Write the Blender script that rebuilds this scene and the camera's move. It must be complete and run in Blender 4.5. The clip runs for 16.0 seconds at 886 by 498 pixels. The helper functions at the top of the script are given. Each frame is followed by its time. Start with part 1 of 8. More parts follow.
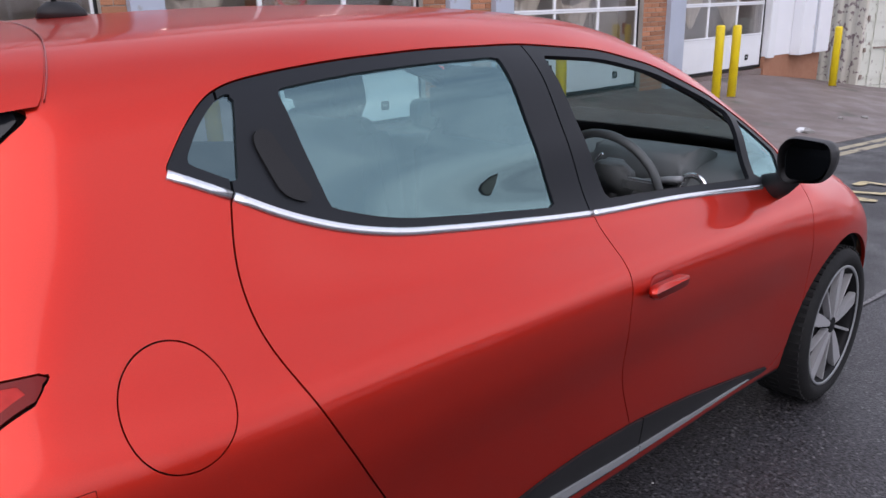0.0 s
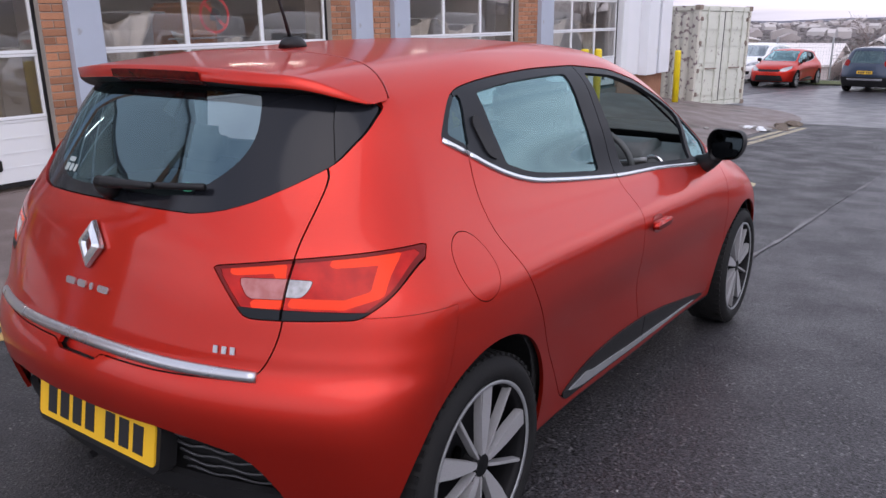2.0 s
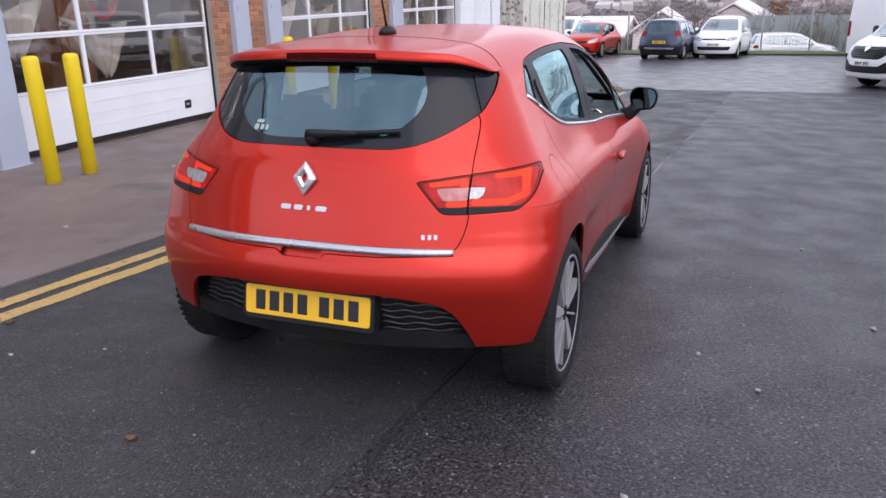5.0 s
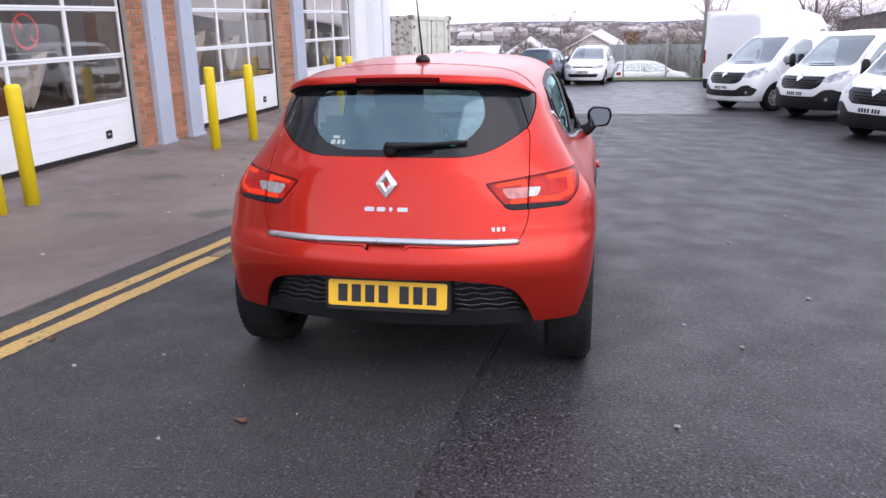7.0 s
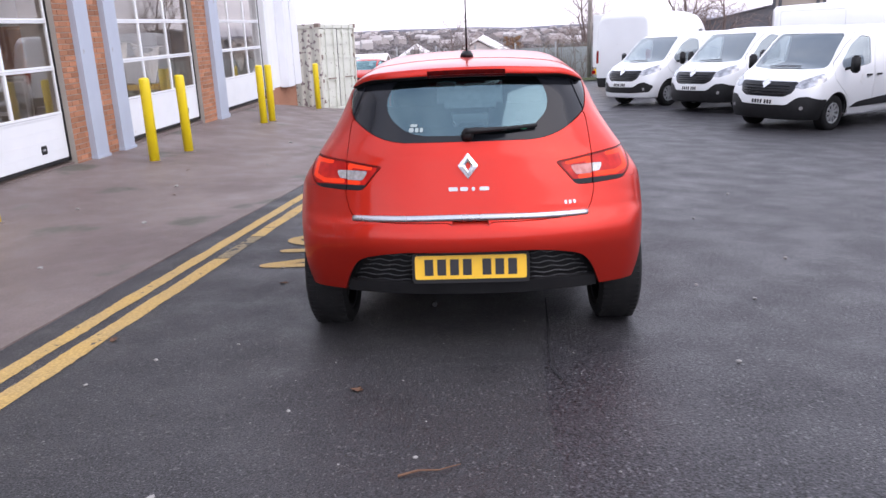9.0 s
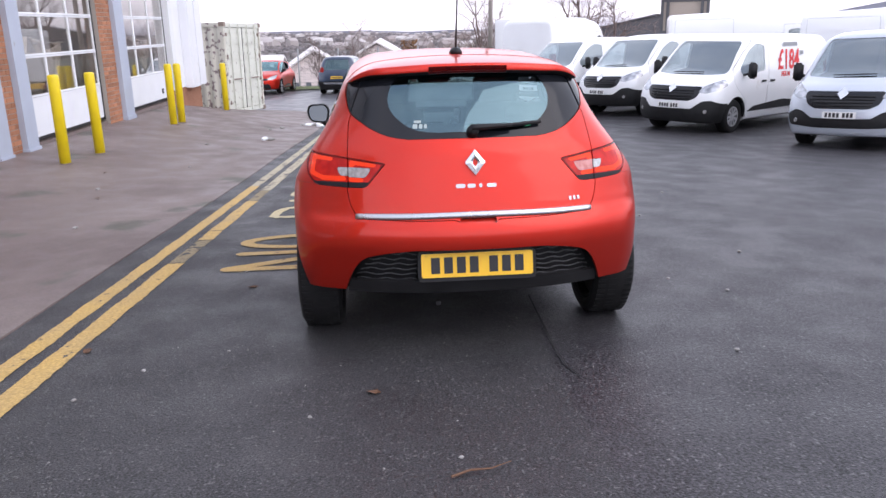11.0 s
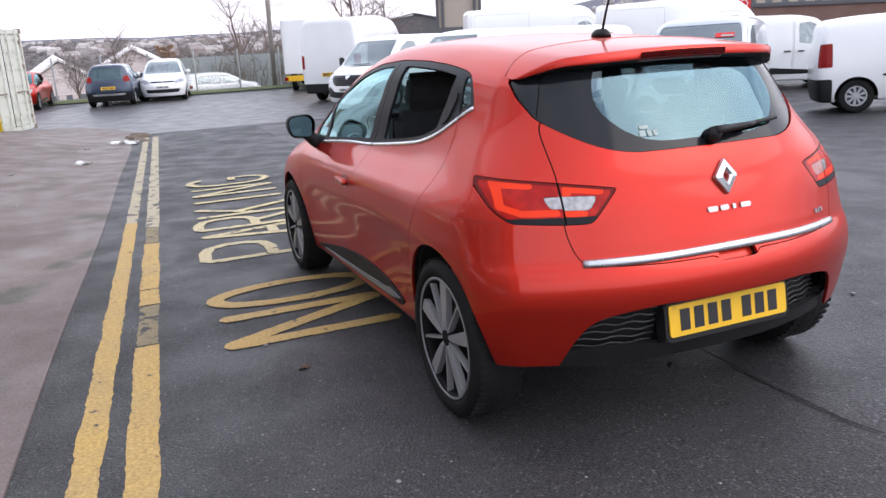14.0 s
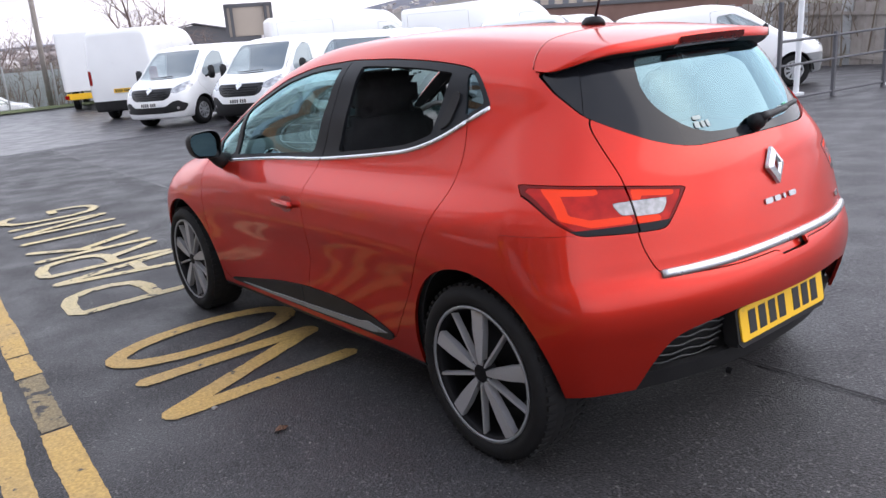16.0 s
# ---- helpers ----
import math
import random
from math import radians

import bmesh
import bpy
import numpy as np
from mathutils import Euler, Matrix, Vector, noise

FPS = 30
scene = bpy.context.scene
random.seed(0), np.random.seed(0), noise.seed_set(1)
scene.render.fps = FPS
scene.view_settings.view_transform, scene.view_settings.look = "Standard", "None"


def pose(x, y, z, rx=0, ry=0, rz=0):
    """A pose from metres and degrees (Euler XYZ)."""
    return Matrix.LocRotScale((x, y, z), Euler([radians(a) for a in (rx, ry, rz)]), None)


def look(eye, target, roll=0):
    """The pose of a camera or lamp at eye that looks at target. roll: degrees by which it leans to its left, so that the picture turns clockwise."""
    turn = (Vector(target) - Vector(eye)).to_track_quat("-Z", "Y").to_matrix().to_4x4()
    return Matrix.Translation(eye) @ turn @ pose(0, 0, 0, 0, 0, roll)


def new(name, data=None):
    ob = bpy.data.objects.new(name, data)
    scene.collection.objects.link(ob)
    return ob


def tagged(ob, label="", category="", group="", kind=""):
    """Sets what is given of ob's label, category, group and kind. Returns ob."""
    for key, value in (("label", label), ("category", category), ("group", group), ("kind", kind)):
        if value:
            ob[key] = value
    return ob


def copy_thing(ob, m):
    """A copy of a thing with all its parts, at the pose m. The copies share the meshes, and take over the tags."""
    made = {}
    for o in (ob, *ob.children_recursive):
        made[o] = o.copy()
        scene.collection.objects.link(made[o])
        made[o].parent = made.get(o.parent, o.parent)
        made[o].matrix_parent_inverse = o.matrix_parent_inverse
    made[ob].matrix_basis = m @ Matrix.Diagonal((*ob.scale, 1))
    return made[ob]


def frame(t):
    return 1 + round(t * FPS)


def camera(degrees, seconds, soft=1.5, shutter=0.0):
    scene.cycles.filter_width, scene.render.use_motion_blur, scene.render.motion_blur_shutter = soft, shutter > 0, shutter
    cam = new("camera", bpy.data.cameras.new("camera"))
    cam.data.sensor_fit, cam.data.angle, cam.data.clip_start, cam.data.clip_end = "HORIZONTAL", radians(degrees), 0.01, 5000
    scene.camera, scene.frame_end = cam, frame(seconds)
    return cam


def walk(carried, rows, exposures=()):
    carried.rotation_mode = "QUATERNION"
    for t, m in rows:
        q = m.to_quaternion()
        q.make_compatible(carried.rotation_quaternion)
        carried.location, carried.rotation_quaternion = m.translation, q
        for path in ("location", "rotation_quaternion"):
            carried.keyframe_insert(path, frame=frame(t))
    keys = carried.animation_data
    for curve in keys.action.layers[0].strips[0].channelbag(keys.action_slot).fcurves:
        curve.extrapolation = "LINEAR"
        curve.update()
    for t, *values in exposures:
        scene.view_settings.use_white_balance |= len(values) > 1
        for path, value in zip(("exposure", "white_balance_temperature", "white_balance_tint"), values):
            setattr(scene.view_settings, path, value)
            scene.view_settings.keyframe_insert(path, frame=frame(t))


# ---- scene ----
cam = camera(59.7, 16.0)
# The yard falls away ahead of the red car, which leans with it.
LEVEL = pose(0, 0, 0, 0, 3.0, 0)
PATH = [
    (0, (-0.373, -1.77, 1.405), (0.948, -0.401, 0.79), -1.4),
    (0.5, (-0.662, -1.825, 1.435), (0.727, -0.503, 0.866), -1.3),
    (1, (-0.971, -1.82, 1.46), (0.474, -0.573, 0.862), -0.9),
    (1.5, (-1.249, -1.865, 1.449), (0.256, -0.685, 0.865), -1.0),
    (2, (-1.541, -1.806, 1.468), (0.03, -0.709, 0.896), -0.7),
    (2.5, (-1.779, -1.746, 1.495), (-0.152, -0.732, 0.926), -0.6),
    (3, (-2.043, -1.763, 1.486), (-0.379, -0.813, 0.91), -1.1),
    (3.5, (-2.264, -1.695, 1.501), (-0.561, -0.814, 0.934), -0.8),
    (3.7, (-2.345, -1.637, 1.494), (-0.631, -0.789, 0.907), -1.2),
    (5.8, (-3.148, -1.316, 1.58), (-1.321, -0.739, 1.005), -0.9),
    (6, (-3.226, -1.273, 1.566), (-1.382, -0.73, 1.012), -1.0),
    (6.5, (-3.416, -1.121, 1.592), (-1.555, -0.65, 1.033), -0.3),
    (7, (-3.556, -0.85, 1.584), (-1.677, -0.47, 1.014), -1.1),
    (7.5, (-3.725, -0.685, 1.569), (-1.83, -0.399, 0.997), -1.3),
    (8, (-3.869, -0.458, 1.58), (-1.969, -0.249, 0.993), -0.1),
    (8.2, (-3.888, -0.341, 1.567), (-1.984, -0.172, 0.98), -1.6),
    (10.3, (-4.175, 0.23, 1.552), (-2.244, 0.169, 1.032), -0.4),
    (10.5, (-4.151, 0.305, 1.548), (-2.226, 0.187, 1.019), -0.9),
    (11, (-3.958, 0.458, 1.535), (-2.044, 0.289, 0.977), -1.1),
    (11.5, (-3.745, 0.679, 1.547), (-1.842, 0.397, 1.001), 1.7),
    (12, (-3.542, 1.009, 1.545), (-1.66, 0.584, 1.016), 1.4),
    (12.5, (-3.285, 1.206, 1.506), (-1.428, 0.7, 0.963), 0.2),
    (13, (-3.016, 1.474, 1.503), (-1.178, 0.899, 0.962), 0.4),
    (13.5, (-2.809, 1.73, 1.506), (-1.014, 1.041, 0.957), 0.6),
    (14, (-2.523, 1.891, 1.485), (-0.754, 1.155, 0.914), -2.4),
    (14.5, (-2.271, 2.045, 1.462), (-0.559, 1.182, 0.892), -2.2),
    (15, (-2.043, 2.235, 1.476), (-0.422, 1.215, 0.903), -2.3),
    (15.5, (-1.852, 2.275, 1.459), (-0.268, 1.194, 0.89), -4.0),
    (16, (-1.775, 2.349, 1.463), (-0.262, 1.178, 0.882), -3.8),
]
walk(cam, [(t, look(eye, target, roll)) for t, eye, target, roll in PATH],
     [(0, 0.72, 6400, 19), (1.5, 0.62, 6400, 20), (3.5, 0.78, 6400, 20), (7, 1.05, 6400, 19), (8.2, 1.14, 6400, 19), (10.5, 1.12, 6400, 18), (13.5, 1.04, 6500, 15), (14.3, 1.10, 6500, 14), (16, 1.15, 6500, 14)])

# ---- sky and light: a bright overcast afternoon ----
world = bpy.data.worlds.new("overcast_sky")
scene.world = world
world.use_nodes = True
wn, wl = world.node_tree.nodes, world.node_tree.links
wn.clear()
sky = wn.new("ShaderNodeTexSky")
sky.sky_type, sky.sun_disc, sky.sun_elevation, sky.sun_rotation = "NISHITA", False, radians(42), radians(219)
tc, mp, cloud, ramp = (wn.new("ShaderNode" + k) for k in ("TexCoord", "Mapping", "TexNoise", "ValToRGB"))
mp.inputs["Scale"].default_value = (1.0, 1.0, 3.2)
cloud.inputs["Scale"].default_value, cloud.inputs["Detail"].default_value, cloud.inputs["Roughness"].default_value = 1.7, 8, 0.58
ramp.color_ramp.elements[0].position, ramp.color_ramp.elements[0].color = 0.34, (4.6, 5.1, 6.0, 1)
ramp.color_ramp.elements[1].position, ramp.color_ramp.elements[1].color = 0.62, (9.0, 9.1, 9.5, 1)
mixs, bg, wout = wn.new("ShaderNodeMix"), wn.new("ShaderNodeBackground"), wn.new("ShaderNodeOutputWorld")
mixs.data_type = "RGBA"
# The cloud is thick and white low down and thins to blue overhead.
sep, high = wn.new("ShaderNodeSeparateXYZ"), wn.new("ShaderNodeMapRange")
high.inputs["From Min"].default_value, high.inputs["From Max"].default_value = 0.12, 0.75
high.inputs["To Min"].default_value, high.inputs["To Max"].default_value = 0.95, 0.55
wl.new(tc.outputs["Generated"], sep.inputs["Vector"])
wl.new(sep.outputs["Z"], high.inputs["Value"])
wl.new(high.outputs["Result"], mixs.inputs["Factor"])
wl.new(tc.outputs["Generated"], mp.inputs["Vector"])
wl.new(mp.outputs["Vector"], cloud.inputs["Vector"])
wl.new(cloud.outputs["Fac"], ramp.inputs["Fac"])
wl.new(sky.outputs["Color"], mixs.inputs["A"])
# Grey-blue streaks of cloud lie along the horizon.
mp2, bands, low, streak, lows = (wn.new("ShaderNode" + k) for k in ("Mapping", "TexNoise", "MapRange", "ValToRGB", "Mix"))
mp2.inputs["Scale"].default_value = (1.6, 1.6, 26.0)
bands.inputs["Scale"].default_value, bands.inputs["Detail"].default_value = 1.1, 5
streak.color_ramp.elements[0].position, streak.color_ramp.elements[0].color = 0.38, (2.5, 2.55, 3.15, 1)
streak.color_ramp.elements[1].position, streak.color_ramp.elements[1].color = 0.62, (5.5, 5.4, 5.9, 1)
low.inputs["From Min"].default_value, low.inputs["From Max"].default_value = 0.03, 0.17
low.inputs["To Min"].default_value, low.inputs["To Max"].default_value = 0.0, 1.0
lows.data_type = "RGBA"
wl.new(tc.outputs["Generated"], mp2.inputs["Vector"])
wl.new(mp2.outputs["Vector"], bands.inputs["Vector"])
wl.new(bands.outputs["Fac"], streak.inputs["Fac"])
wl.new(sep.outputs["Z"], low.inputs["Value"])
wl.new(low.outputs["Result"], lows.inputs["Factor"])
wl.new(streak.outputs["Color"], lows.inputs["A"])
wl.new(ramp.outputs["Color"], lows.inputs["B"])
wl.new(lows.outputs["Result"], mixs.inputs["B"])
wl.new(mixs.outputs["Result"], bg.inputs["Color"])
bg.inputs["Strength"].default_value = 0.128
wl.new(bg.outputs["Background"], wout.inputs["Surface"])
sun = new("sun", bpy.data.lights.new("sun", "SUN"))
sun.data.energy, sun.data.angle, sun.data.color = 0.55, radians(58), (1.0, 0.96, 0.9)
sun.matrix_world = look((-9, -11, 13), (0, 0, 0))


# ---- materials ----
def material(name, base, rough=0.5, metal=0.0, other=None, mix=(6.0, 0.5), grain=0.0, grain_scale=60.0, bump=0.0,
             bump_scale=80.0, rough_vary=0.0, coat=0.0, stains=None, piece=0.0, emit=0.0, spec=0.5, coat_rough=0.03, tint=None):
    """A surface: base and other colours mixed in soft patches, a fine grain, relief, uneven gloss and stains."""
    m = bpy.data.materials.new(name)
    m.use_nodes = True
    n, l = m.node_tree.nodes, m.node_tree.links
    b = n["Principled BSDF"]
    b.inputs["Roughness"].default_value, b.inputs["Metallic"].default_value = rough, metal
    b.inputs["Specular IOR Level"].default_value = spec
    b.inputs["Coat Weight"].default_value, b.inputs["Coat Roughness"].default_value = coat, coat_rough
    if tint:
        b.inputs["Specular Tint"].default_value = (*tint, 1)
    if emit:
        b.inputs["Emission Color"].default_value, b.inputs["Emission Strength"].default_value = (*base, 1), emit
    co = n.new("ShaderNodeTexCoord").outputs["Object"]

    def noise_at(scale, detail=4.0):
        t = n.new("ShaderNodeTexNoise")
        t.inputs["Scale"].default_value, t.inputs["Detail"].default_value = scale, detail
        l.new(co, t.inputs["Vector"])
        return t.outputs["Fac"]

    def ramp_of(fac, lo, hi, a=0.0, z=1.0):
        r = n.new("ShaderNodeMapRange")
        r.inputs["From Min"].default_value, r.inputs["From Max"].default_value = lo, hi
        r.inputs["To Min"].default_value, r.inputs["To Max"].default_value = a, z
        l.new(fac, r.inputs["Value"])
        return r.outputs["Result"]

    def blend(fac, a, c, mode="MIX"):
        x = n.new("ShaderNodeMix")
        x.data_type, x.blend_type = "RGBA", mode
        if isinstance(fac, float):
            x.inputs["Factor"].default_value = fac
        else:
            l.new(fac, x.inputs["Factor"])
        for key, val in (("A", a), ("B", c)):
            if isinstance(val, tuple):
                x.inputs[key].default_value = (*val, 1)
            else:
                l.new(val, x.inputs[key])
        return x.outputs["Result"]
    colour = base
    if other:
        s, spread = mix
        colour = blend(ramp_of(noise_at(s), 0.5 - spread / 2, 0.5 + spread / 2), base, other)
    if stains:
        s, limit, tint = stains
        colour = blend(ramp_of(noise_at(s, 7.0), limit, limit + 0.06), colour, tint)
    if grain:
        g = ramp_of(noise_at(grain_scale, 2.0), 0.3, 0.7, 1 - grain, 1 + grain)
        colour = blend(1.0, colour, g, "MULTIPLY")
    if piece:
        oi = n.new("ShaderNodeObjectInfo")
        colour = blend(1.0, colour, ramp_of(oi.outputs["Random"], 0, 1, 1 - piece, 1 + piece), "MULTIPLY")
    if isinstance(colour, tuple):
        b.inputs["Base Color"].default_value = (*colour, 1)
    else:
        l.new(colour, b.inputs["Base Color"])
    if rough_vary:
        l.new(ramp_of(noise_at(2.3, 6.0), 0.35, 0.65, max(rough - rough_vary, 0.02), rough + rough_vary), b.inputs["Roughness"])
    if bump:
        u = n.new("ShaderNodeBump")
        u.inputs["Strength"].default_value, u.inputs["Distance"].default_value = bump, 0.01
        l.new(noise_at(bump_scale, 3.0), u.inputs["Height"])
        l.new(u.outputs["Normal"], b.inputs["Normal"])
    return m


def glass(name, tint, mirror=0.12, sheen=(1.0, 1.0, 1.0)):
    """A thin pane: it lets light through tinted and mirrors more at a slant. mirror: the share that it mirrors face on."""
    m = bpy.data.materials.new(name)
    m.use_nodes = True
    n, l = m.node_tree.nodes, m.node_tree.links
    n.clear()
    t, g, x, f, o, p, r = (n.new("ShaderNode" + k) for k in ("BsdfTransparent", "BsdfGlossy", "MixShader", "LayerWeight", "OutputMaterial", "Math", "MapRange"))
    t.inputs["Color"].default_value = (*tint, 1)
    g.inputs["Roughness"].default_value, g.inputs["Color"].default_value = 0.01, (*sheen, 1)
    f.inputs["Blend"].default_value = 0.5
    p.operation = "POWER"
    p.inputs[1].default_value = 3.5
    r.inputs["To Min"].default_value, r.inputs["To Max"].default_value = mirror, 1.0
    l.new(f.outputs["Facing"], p.inputs[0])
    l.new(p.outputs["Value"], r.inputs["Value"])
    l.new(r.outputs["Result"], x.inputs["Fac"])
    l.new(t.outputs["BSDF"], x.inputs[1])
    l.new(g.outputs["BSDF"], x.inputs[2])
    l.new(x.outputs["Shader"], o.inputs["Surface"])
    return m


RED = material("flame_red_paint", (0.57, 0.024, 0.010), 0.42, 0.80, other=(0.53, 0.021, 0.009), mix=(1.5, 0.6), grain=0.05, grain_scale=900, coat=0.65, spec=0.3, coat_rough=0.08, tint=(0.95, 0.75, 0.72))
BRAKE_RED = material("unlit_maroon_brake_lens", (0.13, 0.006, 0.005), 0.22, 0.0, other=(0.05, 0.003, 0.003), mix=(60, 0.4), spec=0.25)
LAMP_EDGE = material("deep_red_lamp_edge", (0.15, 0.005, 0.004), 0.25, 0.0, coat=0.12, spec=0.15)
RED_DARK = material("red_lens", (0.24, 0.005, 0.004), 0.25, 0.0, coat=0.12, spec=0.15)
LAMP_RED = material("red_lamp_glass", (0.92, 0.055, 0.015), 0.22, 0.0, coat=0.12, spec=0.1)
# Shaded copy of the body red, for the grip cups and the spoiler seam.
RED_DEEP = material("shaded_red_paint_edge", (0.30, 0.010, 0.006), 0.4, 0.3, coat=1.0)
RED_LENS = material("red_lens_facets", (0.55, 0.016, 0.010), 0.2, 0.0, other=(0.36, 0.008, 0.006), mix=(22, 0.3), coat=0.15, spec=0.15)
LAMP_PINK = material("rosy_lamp_glass", (0.46, 0.17, 0.16), 0.2, 0.1, other=(0.36, 0.10, 0.09), mix=(40, 0.3), coat=0.4)
LAMP_HEAD = material("clear_headlamp", (0.50, 0.52, 0.55), 0.12, 0.4, other=(0.20, 0.21, 0.23), mix=(9, 0.25), coat=0.7)
LAMP_CLEAR = material("clear_lamp_glass", (0.46, 0.45, 0.45), 0.16, 0.3, other=(0.30, 0.29, 0.29), mix=(60, 0.3), coat=0.6)
BLACK = material("black_plastic", (0.011, 0.011, 0.012), 0.5, spec=0.28, other=(0.016, 0.016, 0.017), mix=(9, 0.4), bump=0.06, bump_scale=420)
GLOSS = material("gloss_black", (0.010, 0.011, 0.014), 0.14, coat=0.08, spec=0.28)
SATIN = material("satin_black_trim", (0.011, 0.013, 0.017), 0.45, other=(0.013, 0.015, 0.018), mix=(5, 0.5), spec=0.22)
FIN = material("grey_plastic_fin", (0.05, 0.051, 0.054), 0.3)
SEAT_CLOTH = material("charcoal_seat_cloth", (0.050, 0.051, 0.055), 0.9, other=(0.034, 0.035, 0.038), mix=(14, 0.5), bump=0.2, bump_scale=300)
CABIN = material("dark_cabin_cloth", (0.02, 0.02, 0.022), 0.9, other=(0.035, 0.035, 0.038), mix=(14, 0.5), bump=0.2, bump_scale=300)
DASH = material("dashboard_plastic", (0.105, 0.115, 0.118), 0.55, bump=0.1, bump_scale=500)
LINER = material("headliner_cloth", (0.28, 0.28, 0.27), 0.95)
SATIN_CHROME = material("satin_chrome_strip", (0.50, 0.51, 0.53), 0.28, 0.9, rough_vary=0.06)
CHROME = material("brushed_chrome", (0.72, 0.73, 0.75), 0.22, 0.9, rough_vary=0.05)
RUBBER = material("tyre_rubber", (0.007, 0.007, 0.008), 0.75, other=(0.012, 0.012, 0.012), mix=(20, 0.5), bump=0.12, bump_scale=160, spec=0.25)
ALLOY = material("machined_alloy", (0.39, 0.39, 0.40), 0.42, 0.4, grain=0.08, grain_scale=300)
# Dark cap finish; its near-black also stands for shade between the spokes.
ALLOY_DARK_SHADE = material("dark_alloy_and_gap_shade", (0.004, 0.004, 0.005), 0.6, 0.0, spec=0.2)
SILVER_TRIM = material("silver_grey_plastic", (0.24, 0.25, 0.26), 0.4, 0.2)
PLATE = material("yellow_reflective_plate", (0.85, 0.50, 0.02), 0.4, other=(0.80, 0.46, 0.02), mix=(7, 0.5), stains=(14, 0.66, (0.6, 0.36, 0.03)))
PLATE_WHITE = material("white_reflective_plate", (0.75, 0.75, 0.73), 0.4)
INK = material("black_lettering", (0.015, 0.015, 0.018), 0.5)
WHITE_PRINT = material("white_print", (0.34, 0.40, 0.39), 0.5)
GREEN_PRINT = material("green_print", (0.04, 0.42, 0.2), 0.5)
GLASS = glass("tinted_car_glass", (0.54, 0.70, 0.69), 0.20, (0.54, 0.84, 0.88))
GLASS_DARK = glass("dark_rear_glass", (0.27, 0.32, 0.33), 0.17, (0.52, 0.80, 0.90))
GLASS_PRIVACY = glass("dark_quarter_glass", (0.10, 0.13, 0.13), 0.13, (0.58, 0.84, 0.90))
PANE = glass("clear_pane", (0.86, 0.84, 0.82), 0.08)
MIRROR = material("mirror_glass", (0.11, 0.12, 0.13), 0.03, 1.0)
WHITE = material("white_van_paint", (0.80, 0.81, 0.82), 0.3, other=(0.74, 0.75, 0.76), mix=(1.2, 0.6), coat=0.8, stains=(2.4, 0.7, (0.66, 0.65, 0.63)))
SILVER = material("silver_van_paint", (0.50, 0.54, 0.60), 0.3, 0.3, other=(0.47, 0.51, 0.57), mix=(1.2, 0.6), coat=0.8)
NAVY = material("dark_blue_paint", (0.022, 0.038, 0.072), 0.3, 0.3, coat=0.7)
ASPHALT_NEW = material("dark_patched_asphalt", (0.031, 0.030, 0.032), 0.56, other=(0.041, 0.040, 0.042), mix=(0.6, 0.8), grain=0.8, grain_scale=120, bump=0.55, bump_scale=120, spec=0.42, rough_vary=0.12, stains=(60.0, 0.60, (0.080, 0.077, 0.077)))
CONCRETE = material("damp_reddish_concrete", (0.134, 0.100, 0.091), 0.6, other=(0.196, 0.157, 0.144), mix=(0.55, 0.35), grain=0.2, grain_scale=70, bump=0.3, bump_scale=90, rough_vary=0.14, stains=(1.2, 0.62, (0.095, 0.088, 0.07)))
TAR = material("black_tar_joint", (0.030, 0.029, 0.031), 0.8, spec=0.2, grain=0.3, grain_scale=90)
YELLOW_LINE = material("worn_yellow_road_paint", (0.52, 0.335, 0.095), 0.7, other=(0.43, 0.295, 0.115), mix=(3.5, 0.5), grain=0.22, grain_scale=70, stains=(17, 0.645, (0.075, 0.065, 0.055)), bump=0.3, bump_scale=90)
YELLOW_FADED = material("faded_yellow_road_paint", (0.29, 0.225, 0.115), 0.75, other=(0.19, 0.155, 0.095), mix=(5, 0.5), grain=0.35, grain_scale=80, stains=(14, 0.58, (0.05, 0.048, 0.046)), bump=0.3, bump_scale=110)
LINE_PALE = material("worn_pale_road_line", (0.46, 0.40, 0.26), 0.75, other=(0.36, 0.32, 0.24), mix=(3.0, 0.5), grain=0.3, grain_scale=70, stains=(9, 0.56, (0.09, 0.085, 0.08)), bump=0.3, bump_scale=90)
LETTER_PALE = material("pale_worn_road_lettering", (0.58, 0.48, 0.25), 0.72, other=(0.50, 0.43, 0.28), mix=(3.0, 0.5), grain=0.25, grain_scale=70, stains=(13, 0.60, (0.09, 0.08, 0.065)), bump=0.3, bump_scale=90)
YELLOW = material("yellow_bollard_paint", (0.78, 0.60, 0.0), 0.42, other=(0.70, 0.52, 0.01), mix=(4, 0.5), stains=(9, 0.72, (0.4, 0.3, 0.05)), bump=0.08, bump_scale=60)
BRICK = material("orange_brown_brick", (0.33, 0.14, 0.075), 0.85, other=(0.42, 0.20, 0.11), mix=(5, 0.6), grain=0.2, grain_scale=130, bump=0.4, bump_scale=130, piece=0.28)
BRICK_WALL = material("brick_backing", (0.30, 0.13, 0.075), 0.9, other=(0.36, 0.18, 0.11), mix=(8, 0.6), grain=0.25, grain_scale=50, bump=0.4, bump_scale=60)
MORTAR = material("grey_mortar", (0.30, 0.27, 0.24), 0.9, grain=0.15, grain_scale=200)
COLUMN = material("pale_blue_grey_steel", (0.42, 0.47, 0.56), 0.45, other=(0.36, 0.40, 0.48), mix=(1.6, 0.5), stains=(5, 0.68, (0.30, 0.30, 0.31)), bump=0.05, bump_scale=40)
DOOR_WHITE = material("white_door_panel", (0.76, 0.78, 0.80), 0.4, other=(0.70, 0.72, 0.74), mix=(1.8, 0.5), stains=(4, 0.7, (0.58, 0.57, 0.54)), bump=0.05, bump_scale=120)
